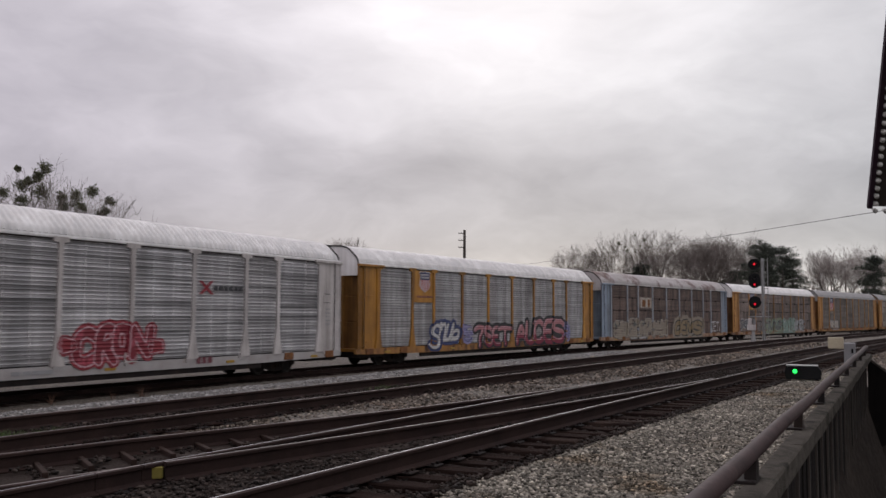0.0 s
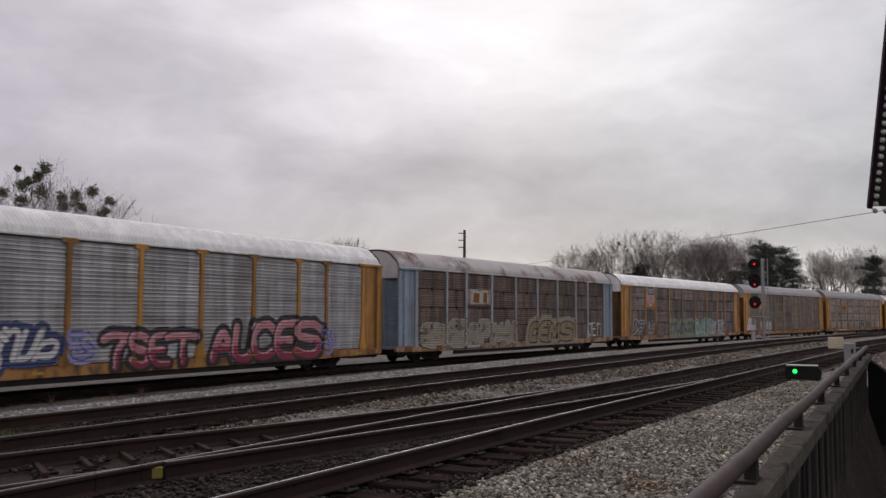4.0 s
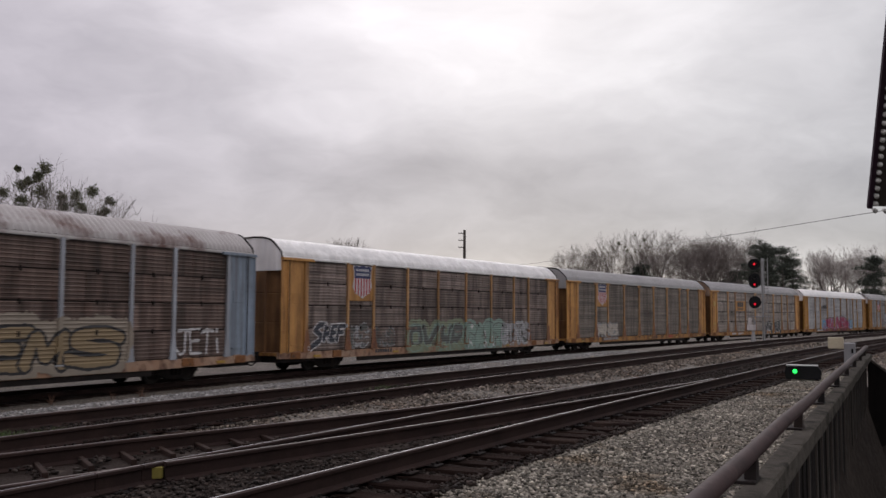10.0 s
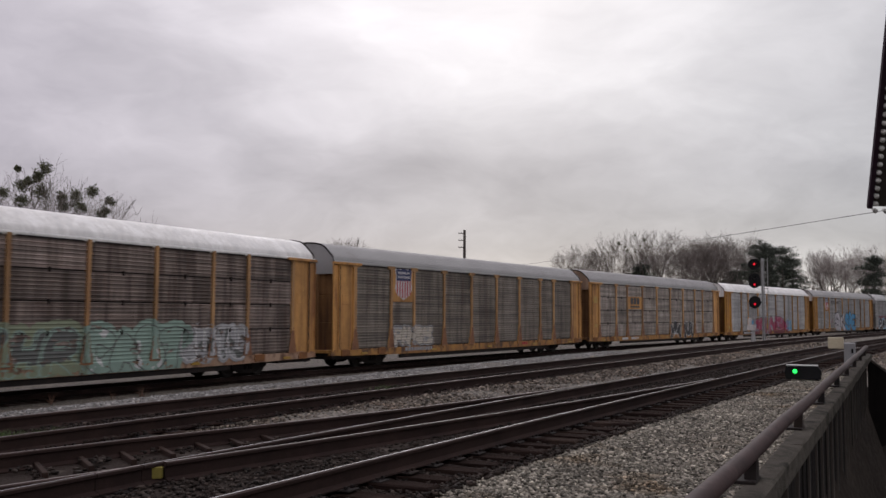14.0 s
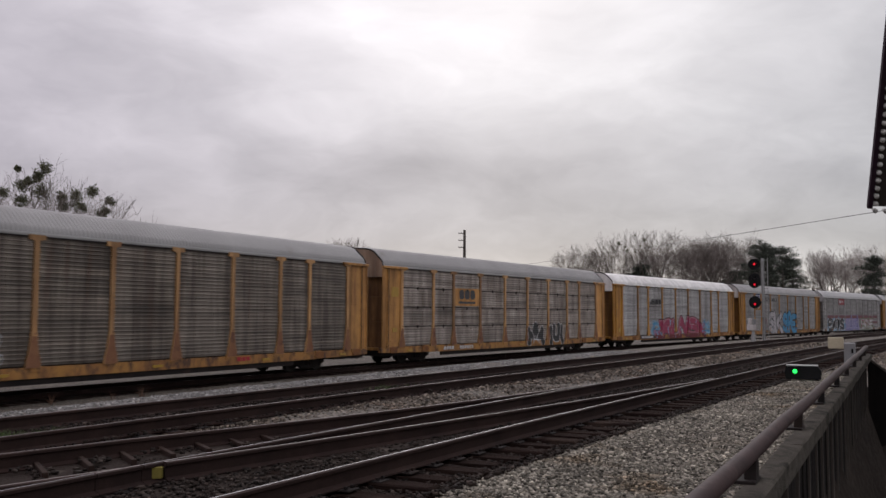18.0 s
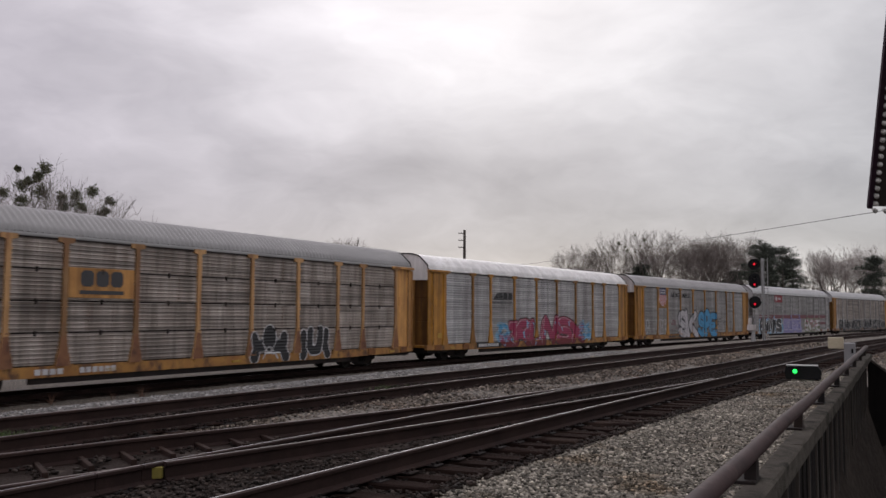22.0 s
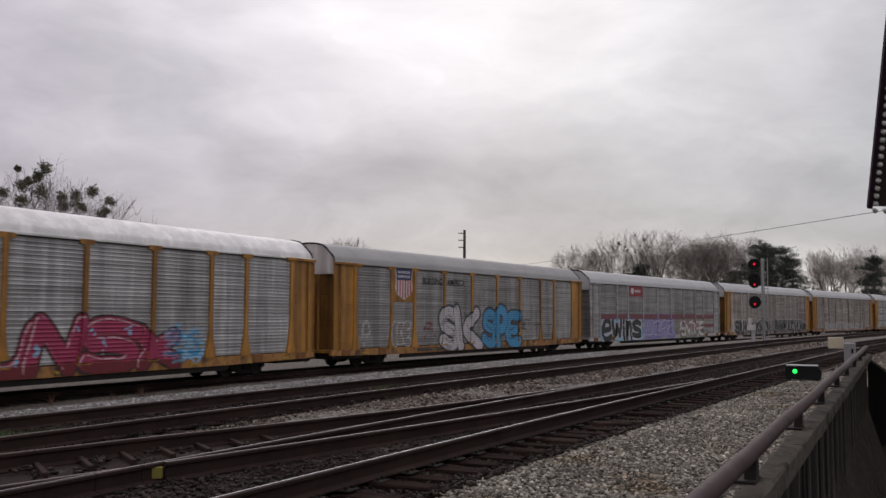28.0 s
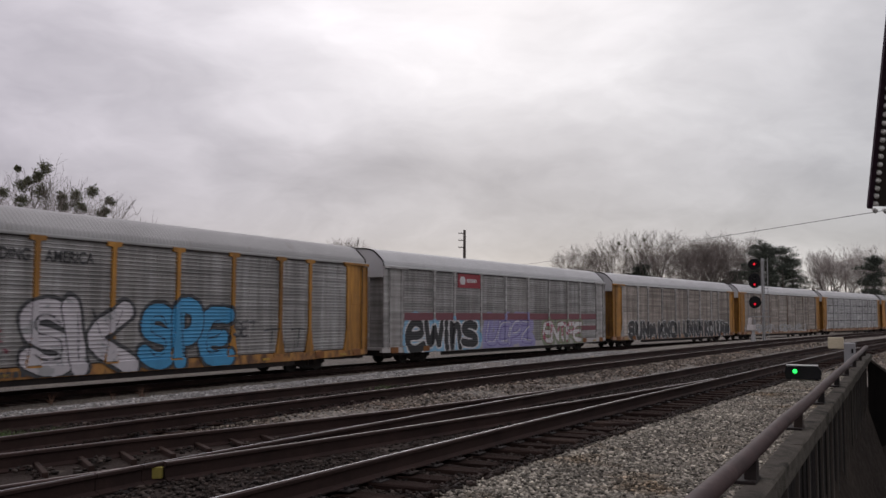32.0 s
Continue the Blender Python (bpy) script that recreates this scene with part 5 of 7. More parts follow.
    graffiti(e, [("P", -8.85, -8.05, 1.0, 1.84), ("A", -8.2, -7.55, 1.0, 1.84), ("N", -7.68, -6.95, 1.02, 1.82), ("S", -7.0, -6.2, 1.04, 1.82), ("E", -6.28, -5.4, 1.04, 1.8)], 0.135, "p_cream", (0.028, "p_dark"), "pale sprayed block lettering", halo=((0.05, "p_grey"),), seed=16, wild=0.2, fade=0.62, soft=0, patch=("p_grey", 0.3))
    bars(e, 4.6, 0.80, (0.2, 0.2, 0.2), 0.15, "p_red")
    bars(e, -7.9, 0.80, (0.2,) * 4 + (0.18,) * 6, 0.17, "p_grey")

    f = car_carrier(5, "weathered silver car carrier with ochre posts and emblem plate", "grime_light", "tan_post", "ochre", "sill_yellow", "roof_grey", ribs=2, seams=True, cap="cap_tan")
    side_plate(f, -7.0, -4.42, 3.05, 3.98, "ochre", "logo_plate")
    for n in range(3):
        x = -6.55 + 0.58 * n
        flat(f, "logo_mark", [(x + 0.10, 3.40), (x + 0.40, 3.40), (x + 0.50, 3.50), (x + 0.50, 3.80), (x + 0.40, 3.90), (x + 0.10, 3.90), (x, 3.80), (x, 3.50)], "p_dark", 0.045)
    flat(f, "logo_bar", [(-6.6, 3.16), (-4.85, 3.16), (-4.85, 3.28), (-6.6, 3.28)], "p_dark", 0.045)
    side_plate(f, -12.78, -12.22, 3.42, 3.88, "reflector", "placard")
    side_plate(f, -12.7, -12.3, 1.72, 1.92, "reflector", "placard")
    graffiti(f, [("[", 1.4, 2.4, 0.62, 1.75), ("]", 2.6, 3.7, 0.62, 1.72), ("o", 2.15, 2.95, 1.0, 2.05)], 0.24, "p_black", (0.045, "p_white"), "black sprayed piece with white outlines", seed=18, wild=0.1)
    graffiti(f, [("A", 2.1, 3.0, 0.7, 1.3)], 0.02, "p_white", (0.02, "p_white"), "white sprayed lines", seed=71, wild=0.1)
    graffiti(f, [("[", 4.5, 5.4, 0.62, 1.8), ("]", 5.7, 6.5, 0.62, 1.88), ("U", 5.0, 6.0, 0.8, 1.9)], 0.20, "p_black", (0.045, "p_white"), "black sprayed piece with white outlines", seed=19, wild=0.15)
    bars(f, -8.1, 0.75, (0.2,) * 4, 0.17, "p_white")
    bars(f, -6.5, 0.75, (0.18,) * 6, 0.17, "p_white")

    g = car_carrier(6, "pale silver car carrier with yellow posts and crimson graffiti", "galv_white", "yellow", "yellow", "sill_yellow", "roof_white", ribs=False)
    for n in range(5):
        x = -6.85 + 0.1 * n
        flat(g, "logo_stripe", [(x, 3.44 + 0.085 * n), (x + 1.1 - 0.10 * n, 3.44 + 0.085 * n), (x + 1.15 - 0.10 * n, 3.505 + 0.085 * n), (x + 0.05, 3.505 + 0.085 * n)], "p_black", 0.045)
    bars(g, -5.65, 3.46, (0.48, 0.46), 0.4, "p_black", 0.045, 0.1)
    bars(g, -7.0, 3.26, (0.16,) * 10, 0.06, "p_dark", 0.045, 0.08)
    graffiti(g, [("2", -6.4, -5.6, 1.1, 2.0), ("3", -5.7, -5.0, 1.05, 1.95)], 0.10, "p_blue", (0.05, "p_sky"), "light blue sprayed cloud", halo=((0.16, "p_sky"),), seed=22, wild=0.5, fade=0.15)
    graffiti(g, [("2", 4.9, 5.9, 1.0, 1.95), ("3", 5.9, 6.8, 0.95, 1.9)], 0.10, "p_blue", (0.05, "p_sky"), "light blue sprayed cloud", halo=((0.16, "p_sky"),), seed=23, wild=0.5, fade=0.15)
    graffiti(g, [("W", -6.1, -4.4, 0.62, 1.3), ("J", -5.2, -3.9, 0.62, 2.05), ("R", -4.2, -2.3, 0.62, 2.15), ("k", 3.5, 5.5, 0.62, 1.95), ("U", -2.3, -0.4, 0.62, 2.16), ("S", 1.3, 3.7, 0.62, 2.25), ("N", -0.7, 1.4, 0.62, 2.3)], 0.25, "p_magenta", (0.05, "p_darkred"), "crimson sprayed piece with pale highlights", halo=((0.05, "p_black"),), shine="p_blush", seed=21, wild=0.35, patch=("p_sky", 0.50), low=(0.95, "p_darkred"), lean=0.2, soft=1)
    side_plate(g, -12.6, -12.25, 1.35, 1.6, "reflector", "placard")
    side_plate(g, -8.65, -5.95, 0.74, 1.0, "p_black", "number_plate", 0.064)
    bars(g, -8.5, 0.79, (0.18,) * 4 + (0.16,) * 6, 0.16, "p_white", 0.068)

    h = car_carrier(7, "grey car carrier with yellow posts and bubble graffiti", "steel_grey", "yellow", "yellow", "sill_yellow", "roof_grey", plate_bay=1, cap="white")
    shield(h, -8.08, 4.09, 1.32, 1.48)
    lettering(h, "BUILDING", 0.50, "p_black", -6.42, 4.10, y=-0.05, width=1.85)
    lettering(h, "AMERICA", 0.50, "p_black", -4.04, 4.10, y=-0.05, width=1.80)
    graffiti(h, [("S", -4.75, -2.95, 0.6, 2.8), ("K", -3.15, -0.45, 0.6, 2.82)], 0.31, "p_pale", (0.05, "p_black"), "white bubble lettering with black outlines", halo=((0.08, "p_dark"),), seed=25, wild=0.35, patch=("p_grey", 0.44), lean=-0.15)
    graffiti(h, [("S", -0.15, 1.4, 0.6, 2.75), ("E", 2.5, 4.3, 0.6, 2.6), ("P", 1.2, 2.8, 0.6, 2.9)], 0.29, "p_blue", (0.05, "p_black"), "blue bubble lettering with black outlines", halo=((0.08, "p_dark"),), seed=26, wild=0.3)
    graffiti(h, [("S", -4.35, -3.3, 1.0, 2.45), ("1", -2.9, -2.5, 0.95, 2.5), ("V", -2.2, -1.0, 1.3, 2.6)], 0.02, "p_black", (0.012, "p_black"), "thin black inner lines of the lettering", seed=41, wild=0.3, lean=-0.1)
    graffiti(h, [("S", 0.2, 1.0, 1.0, 2.4), ("1", 1.55, 1.9, 0.95, 2.5), ("e", 2.9, 3.8, 1.0, 2.2)], 0.02, "p_black", (0.012, "p_black"), "thin black inner lines of the lettering", seed=42, wild=0.3)
    graffiti(h, spaced("UCE", -9.05, -7.55, 1.0, 2.06), 0.17, "p_dust", (0.04, "p_white"), "white outlined sprayed lettering", seed=27, wild=0.1)
    graffiti(h, [("P", -11.4, -10.75, 1.0, 2.15)], 0.05, "p_grey", (0.03, "p_white"), "white outlined sprayed mark", seed=28, wild=0.3, fade=0.4)
    graffiti(h, [("S", 4.3, 4.8, 1.6, 2.2), ("E", 4.8, 5.2, 1.6, 2.2), ("T", 5.2, 5.8, 1.65, 2.2)], 0.035, "p_dark", (0.0, "p_dark"), "thin dark sprayed lettering", seed=29, wild=0.2, soft=0)
    graffiti(h, spaced("T1T", 6.2, 8.8, 1.1, 1.9), 0.03, "p_dark", (0.0, "p_dark"), "thin dark sprayed lettering", seed=30, wild=0.2, soft=0, fade=0.3)
    graffiti(h, [("R", -6.3, -5.3, 1.3, 2.0)], 0.08, "p_maroon", (0.05, "p_maroon"), "faint maroon sprayed mark", seed=31, wild=0.3, fade=-0.1)
    bars(h, -6.9, 0.74, (0.18,) * 10, 0.17, "p_dark")

    i = car_carrier(8, "grey car carrier with maroon stripe and sprayed lettering", "steel_grey", "steel_grey", "steel_grey", "sill_white", "roof_light", flared=False)
    for x0, x1 in zip(POSTS, POSTS[1:]):
        side_plate(i, x0 + 0.06, x1 - 0.06, 2.28, 2.66, "p_maroon", "stripe_panel")
    side_plate(i, 9.16, 11.87, 1.55, 1.85, "p_maroon", "stripe_panel")
    side_plate(i, -6.75, -4.36, 4.02, 4.78, "p_logo", "logo_plate")
    flat(i, "logo_mark", [(-6.5, 4.2), (-6.1, 4.2), (-6.0, 4.4), (-6.1, 4.62), (-6.5, 4.62), (-6.6, 4.4)], "p_white", 0.045)
    bars(i, -5.85, 4.32, (0.12,) * 6, 0.2, "p_white", 0.045, 0.06)
    graffiti(i, [("e", -11.7, -9.9, 0.56, 2.2), ("w", -10.0, -8.15, 0.56, 2.15), ("i", -8.25, -7.55, 0.6, 2.15), ("n", -7.6, -6.35, 0.62, 2.1), ("s", -6.4, -4.6, 0.7, 2.15)], 0.21, "p_black", (0.09, "p_white"), "black sprayed lettering with white outlines", halo=((0.22, "p_sky"),), seed=32, wild=0.1, flared=False)
    graffiti(i, spaced("UOPZ", -3.6, 1.85, 0.75, 2.1), 0.14, "p_lilac", (0.045, "p_violet"), "lilac sprayed piece with violet outlines", halo=((0.40, "p_lilac"),), shine="p_white", seed=33, wild=0.4, flared=False, lean=0.3)
    graffiti(i, spaced("ENTFE", 3.5, 9.2, 0.75, 1.98), 0.13, "p_white", (0.05, "p_maroon"), "white and maroon sprayed lettering", halo=((0.22, "p_moss"),), seed=34, wild=0.4, flared=False, patch=("p_pink", 0.25))

    j = car_carrier(9, "silver car carrier with yellow ends and black tags", "grime_light", "steel_grey", "yellow", "sill_tan", "roof_light")
    graffiti(j, spaced("SUNM", -10.9, -5.6, 0.62, 2.0, 0.0) + spaced("KNOi", -5.2, 0.0, 0.62, 1.95, 0.0) + spaced("UNNH", 0.3, 5.0, 0.62, 2.0, 0.0) + spaced("KOiUNM", 5.4, 11.8, 0.62, 1.95, 0.0), 0.22, "p_black", (0.05, "p_white"), "black tags with white outlines along the wall", seed=36, wild=0.3, cell=0.04)
    k = car_carrier(10, "dusty tan-grey car carrier with yellow ends", "grime_light", "grime_light", "yellow", "sill_tan", "roof_light")
    graffiti(k, spaced("S2E1KB23SU", -9.0, 8.0, 0.8, 1.5), 0.12, "p_grey", (0.06, "p_white"), "faded pale sprayed piece", seed=38, wild=0.3, fade=0.2, cell=0.05)
    car_carrier(11, "pale silver car carrier with yellow ends", "galv_white", "galv", "yellow", "sill_tan", "roof_light", seams=True)
    car_carrier(12, "grey car carrier with ochre ends", "grime", "ochre", "ochre", "sill_tan", "roof_grey")
    car_carrier(13, "silver car carrier with yellow ends and white roof", "galv", "yellow", "yellow", "sill_yellow", "roof_white")


make_train()
settle_bodies()


# ---- fast mesh from arrays ----
def heavy(name, verts, tris, material, parent=None, label="", kind=""):
    me = bpy.data.meshes.new(name)
    me.vertices.add(len(verts))
    me.vertices.foreach_set("co", np.asarray(verts, np.float32).ravel())
    tris = np.asarray(tris, np.int32)
    k = tris.shape[1]
    me.loops.add(tris.size)
    me.loops.foreach_set("vertex_index", tris.ravel())
    me.polygons.add(len(tris))
    me.polygons.foreach_set("loop_start", np.arange(0, tris.size, k, dtype=np.int32))
    me.update(calc_edges=True)
    me.validate()
    me.materials.append(material)
    ob = new(name, me)
    ob.parent = parent
    return tagged(ob, label=label, kind=kind)


# ---- loose stones of the ballast ----
def stone_shapes(n, seed):
    rnd = np.random.RandomState(seed)
    bm = bmesh.new()
    bmesh.ops.create_cube(bm, size=1.35)
    bmesh.ops.triangulate(bm, faces=bm.faces[:])
    base = np.array([v.co[:] for v in bm.verts])
    tris = np.array([[v.index for v in f.verts] for f in bm.faces])
    bm.free()
    return [(base + rnd.uniform(-0.42, 0.42, base.shape)) * (1.15, 0.7 + 0.3 * rnd.rand(), 0.5 + 0.2 * rnd.rand()) for _ in range(n)], tris


M["stone"] = surface("crushed_stone", (0.30, 0.275, 0.228), (0.18, 0.164, 0.137), (0.165, 0.125, 0.082), spec=0.2, rough=0.9, scale=1.2, fine=60, dirt_amt=0.52, dirt_scale=0.9, relief=0.3, shuffle=0, island=0.9)


M["pale_stone"] = surface("pale_grey_stone", (0.27, 0.263, 0.255), (0.19, 0.184, 0.178), (0.21, 0.185, 0.16), spec=0.2, rough=0.9, scale=1.2, fine=60, dirt_amt=0.3, dirt_scale=0.9, relief=0.3, shuffle=0, island=0.5)
M["brown_stone"] = surface("brown_crushed_stone", (0.18, 0.15, 0.123), (0.118, 0.096, 0.078), (0.155, 0.096, 0.064), spec=0.2, rough=0.9, scale=1.2, fine=60, dirt_amt=0.45, dirt_scale=0.9, relief=0.3, shuffle=0, island=0.9)


def scatter_stones(count, s_rng, o_rng, keep, size, seed, label, mat="stone", lift=0.0):
    shapes, tris = stone_shapes(8, seed)
    rnd = np.random.RandomState(seed)
    s = rnd.uniform(*s_rng, count)
    o = rnd.uniform(*o_rng, count)
    ok = keep(s, o)
    s, o = s[ok], o[ok]
    x, y, _ = on_line(s, o)
    z = ground_height(s, o) + lift
    n = len(s)
    kind = rnd.randint(0, 8, n)
    base = np.array(shapes)[kind]
    size = rnd.uniform(*size, n) * np.where(rnd.rand(n) < 0.08, 1.5, 1.0)
    a, b = rnd.uniform(0, 6.28, n), rnd.uniform(-0.6, 0.6, n)
    ca, sa, cb, sb = np.cos(a), np.sin(a), np.cos(b), np.sin(b)
    R = np.stack([np.stack([ca, -sa * cb, sa * sb], -1), np.stack([sa, ca * cb, -ca * sb], -1), np.stack([0 * a, sb, cb], -1)], 1)
    V = np.einsum("nij,nkj->nki", R, base) * size[:, None, None]
    V += np.stack([x, y, z + size * rnd.uniform(-0.2, 0.5, n)], -1)[:, None, :]
    k = V.shape[1]
    F = tris[None] + (np.arange(n) * k)[:, None, None]
    return tagged(heavy("ballast_stones", V.reshape(-1, 3), F.reshape(-1, 3), M[mat], kind="stuff"), label, "gravel")


def off_ties(s, o):
    clear = (o < off3(s) + GAUGE) | (o > off_side(s) + GAUGE + 0.2) | (s > -13.6)
    return clear & ((np.abs(o - off3(s) - 0.2) > 1.6) & (np.abs(o - off2(s) - 0.1) > 1.0) | (np.random.RandomState(9).rand(len(s)) < np.where(o > off3(s) + 1.5, 0.85, np.where(o < off3(s) - 0.75, 0.07, 0.20))) & (np.abs(o - off2(s)) > 0.80))


def beside_wall(s, o):
    x, y, _ = on_line(s, o)
    return (x - WALL_A.x) * WALL_LEFT.x + (y - WALL_A.y) * WALL_LEFT.y > 0.13


scatter_stones(150000, (-21.5, 4), (-23.6, -19.0), lambda s, o: beside_wall(s, o) & (o < off3(s) - 1.46 + 0.16 * np.sin(2.6 * s) * np.sin(7.1 * s + 1)), (0.009, 0.020), 41, "loose grey and tan ballast stones beside the timber wall", lift=0.02)
scatter_stones(62000, (-22, 14), (-19.6, -13.0), off_ties, (0.011, 0.026), 42, "brown-grey ballast stones between the dark ties", "brown_stone")
scatter_stones(16000, (3, 30), (-22.5, -12.5), off_ties, (0.018, 0.042), 43, "brown-grey ballast stones along the farther tracks", "brown_stone")
scatter_stones(60000, (-22, 16), (-13.4, -5.5), lambda s, o: np.abs(o - off2(s)) > 1.0, (0.014, 0.030), 44, "pale grey ballast stones beside the main track", "pale_stone")

M["dark_stone"] = surface("oily_dark_stone", (0.042, 0.032, 0.0275), (0.027, 0.021, 0.018), (0.08, 0.062, 0.052), spec=0.15, rough=0.9, scale=1.2, fine=60, dirt_amt=0.35, dirt_scale=1.5, relief=0.3, shuffle=0, island=0.8)


def between_rails(s, o):
    return (o < off3(s) + 0.70) & (o > off3(s) - 1.62) | (np.abs(o - off2(s)) < 0.85) | (s < -12) & (o > off3(s) + 0.8) & (o < off_side(s) + GAUGE) & (np.sin(9 * s) * np.sin(7 * o) > 0.1)


scatter_stones(75000, (-21, 12), (-20.6, -12.4), between_rails, (0.010, 0.024), 45, "oily dark stones between the rails", "dark_stone", lift=0.062)

# ---- timber retaining wall with a pipe rail ----
M["pipe"] = surface("rusty_brown_pipe", (0.034, 0.020, 0.020), (0.062, 0.037, 0.036), (0.088, 0.058, 0.053), spec=0.2, rough=0.65, metal=0.0, scale=5, fine=50, dirt_amt=0.42, dirt_scale=6, relief=0.15)
M["old_timber"] = surface("weathered_grey_timber", (0.115, 0.103, 0.088), (0.062, 0.056, 0.048), (0.022, 0.0215, 0.018), spec=0.08, rough=0.95, scale=3.5, fine=45, stretch=(3, 1.2, 4), dirt_amt=0.62, dirt_scale=4.0, relief=0.6, depth=0.015)
M["dark_board"] = surface("dark_creosoted_board", (0.012, 0.0105, 0.010), (0.020, 0.017, 0.016), (0.038, 0.031, 0.028), spec=0.12, rough=0.95, scale=2, fine=40, stretch=(3, 3, 0.3), dirt_amt=0.3, dirt_scale=2, relief=0.5, depth=0.015)


def along(u0, u1, l0, l1, z0, z1):
    """A squared timber laid along the wall, with a little wear along its arrises."""
    rnd = random.Random(int(u0 * 10))
    us = np.linspace(u0, u1, max(2, int((u1 - u0) / 0.35) + 1))
    verts, faces = [], []
    c = 0.012
    prof = ((l0, z0), (l1, z0), (l1, z1 - c), (l1 - c, z1), (l0 + c, z1), (l0, z1 - c))
    n = len(prof)
    for u in us:
        for l, z in prof:
            verts.append(tuple(by_wall(u, l + rnd.uniform(-0.004, 0.004), z + rnd.uniform(-0.004, 0.004))))
    for i in range(len(us) - 1):
        for j in range(n):
            k = (j + 1) % n
            faces.append((i * n + j, (i + 1) * n + j, (i + 1) * n + k, i * n + k))
    faces += [tuple(range(n)), tuple((len(us) - 1) * n + j for j in range(n))[::-1]]
    return verts, faces


def timber_wall():
    wall = tagged(empty("retaining_wall"), "dark timber retaining wall with weathered cap beam and pipe rail", "retaining wall", kind="structure")
    end = WALL_LONG
    for u0, u1 in ((-6.0, -0.6), (-0.59, 6.35), (6.36, 11.4), (11.41, 16.3), (16.31, end)):
        v, f = along(u0, u1, -0.100, 0.026, 1.565, 1.68)
        from_arrays("cap_beam", v, f, M["old_timber"], wall)
    for z in (0.95, 0.2, -0.4):
        v, f = along(-6.0, end, 0.05, 0.11, z - (0.06 if z > 0.9 else 0), z + 0.14)
        from_arrays("waler", v, f, M["dark_board"], wall)
    bm = bmesh.new()
    box(bm, -0.118, 0.118, -0.022, 0.022, -0.6, 1.562, 0.006)
    me = as_mesh("board", bm, M["dark_board"])
    rnd = random.Random(6)
    u = -5.9
    while u < end - 0.1:
        share("board", me, wall, Matrix.Translation(by_wall(u, 0.025 + rnd.uniform(-0.008, 0.008), rnd.uniform(-0.02, 0.0))) @ Matrix.Rotation(WALL_TURN + rnd.uniform(-0.02, 0.02), 4, "Z"))
        u += 0.245
    bm = bmesh.new()
    box(bm, -0.02, 0.02, -0.008, 0.02, -0.6, 1.495, 0.004)
    me = as_mesh("batten", bm, M["batten"])
    u = 0.4
    while u < end - 0.3:
        share("batten", me, wall, Matrix.Translation(by_wall(u, -0.012)) @ Matrix.Rotation(WALL_TURN, 4, "Z"))
        u += 0.72 + rnd.uniform(-0.12, 0.12)
    # pipe rail
    us = np.linspace(-6.0, end + 0.05, 50)
    verts, faces = [], []
    n = 14
    for u in us:
        for j in range(n):
            a = 2 * math.pi * j / n
            verts.append(tuple(by_wall(u, 0.040 * math.cos(a) + 0.004 * math.sin(u * 1.3), 1.815 + 0.003 * math.sin(u * 2.2) + 0.040 * math.sin(a))))
    for i in range(len(us) - 1):
        for j in range(n):
            k = (j + 1) % n
            faces.append((i * n + j, (i + 1) * n + j, (i + 1) * n + k, i * n + k))
    faces += [tuple(range(n)), tuple((len(us) - 1) * n + j for j in range(n))[::-1]]
    from_arrays("pipe_rail", verts, faces, M["pipe"], wall, smooth=True)
    bm = bmesh.new()
    box(bm, -0.10, 0.10, -0.03, 0.10, 0.0, 0.018, 0.004)
    prism(bm, [(-0.05, 0.015), (0.05, 0.015), (0.032, 0.115), (-0.032, 0.115)], -0.028, 0.028)
    me = as_mesh("bracket", bm, M["iron"])
    for u in (-1.9, 0.36, 2.65, 4.93, 7.2, 9.25, 11.5, 13.65, 15.9, 18.2, 20.4):
        if u < end:
            share("bracket", me, wall, Matrix.Translation(by_wall(u, 0.0, 1.676)) @ Matrix.Rotation(WALL_TURN, 4, "Z"))
    # the wing that closes the end of the wall and falls away
    turn = Matrix.Translation(by_wall(end - 0.06, -0.02)) @ Matrix.Rotation(WALL_TURN - math.pi / 2, 4, "Z")
    bm = bmesh.new()
    prism(bm, [(0, 1.56), (0.5, 1.18), (1.6, 0.4), (1.6, -0.7), (0, -0.7)], -0.04, 0.04)
    part("wing_boards", bm, M["dark_board"], wall).matrix_basis = turn
    bm = bmesh.new()
    prism(bm, [(0.0, 1.62), (0.5, 1.24), (1.6, 0.46), (1.6, 0.41), (0.5, 1.19), (0.0, 1.565)], -0.07, 0.07)
    part("wing_cap", bm, M["old_timber"], wall).matrix_basis = turn


M["batten"] = surface("worn_brown_batten", (0.075, 0.062, 0.052), (0.05, 0.042, 0.036), rough=0.9, scale=2, fine=40, stretch=(3, 3, 0.3), relief=0.5)
timber_wall()


def ballast_shoulder():
    """Stone fill packed against the track side of the timber wall."""
    us, ls = np.linspace(-6.0, WALL_LONG - 0.05, 60), np.linspace(0.135, 1.3, 5)
    nr = np.random.RandomState(12)
    verts = [tuple(by_wall(u, l, 0.972 + nr.uniform(-0.012, 0.012))) for u in us for l in ls]
    faces = [(i * 5 + j, (i + 1) * 5 + j, (i + 1) * 5 + j + 1, i * 5 + j + 1) for i in range(59) for j in range(4)]
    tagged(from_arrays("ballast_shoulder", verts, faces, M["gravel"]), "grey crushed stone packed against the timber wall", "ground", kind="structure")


ballast_shoulder()

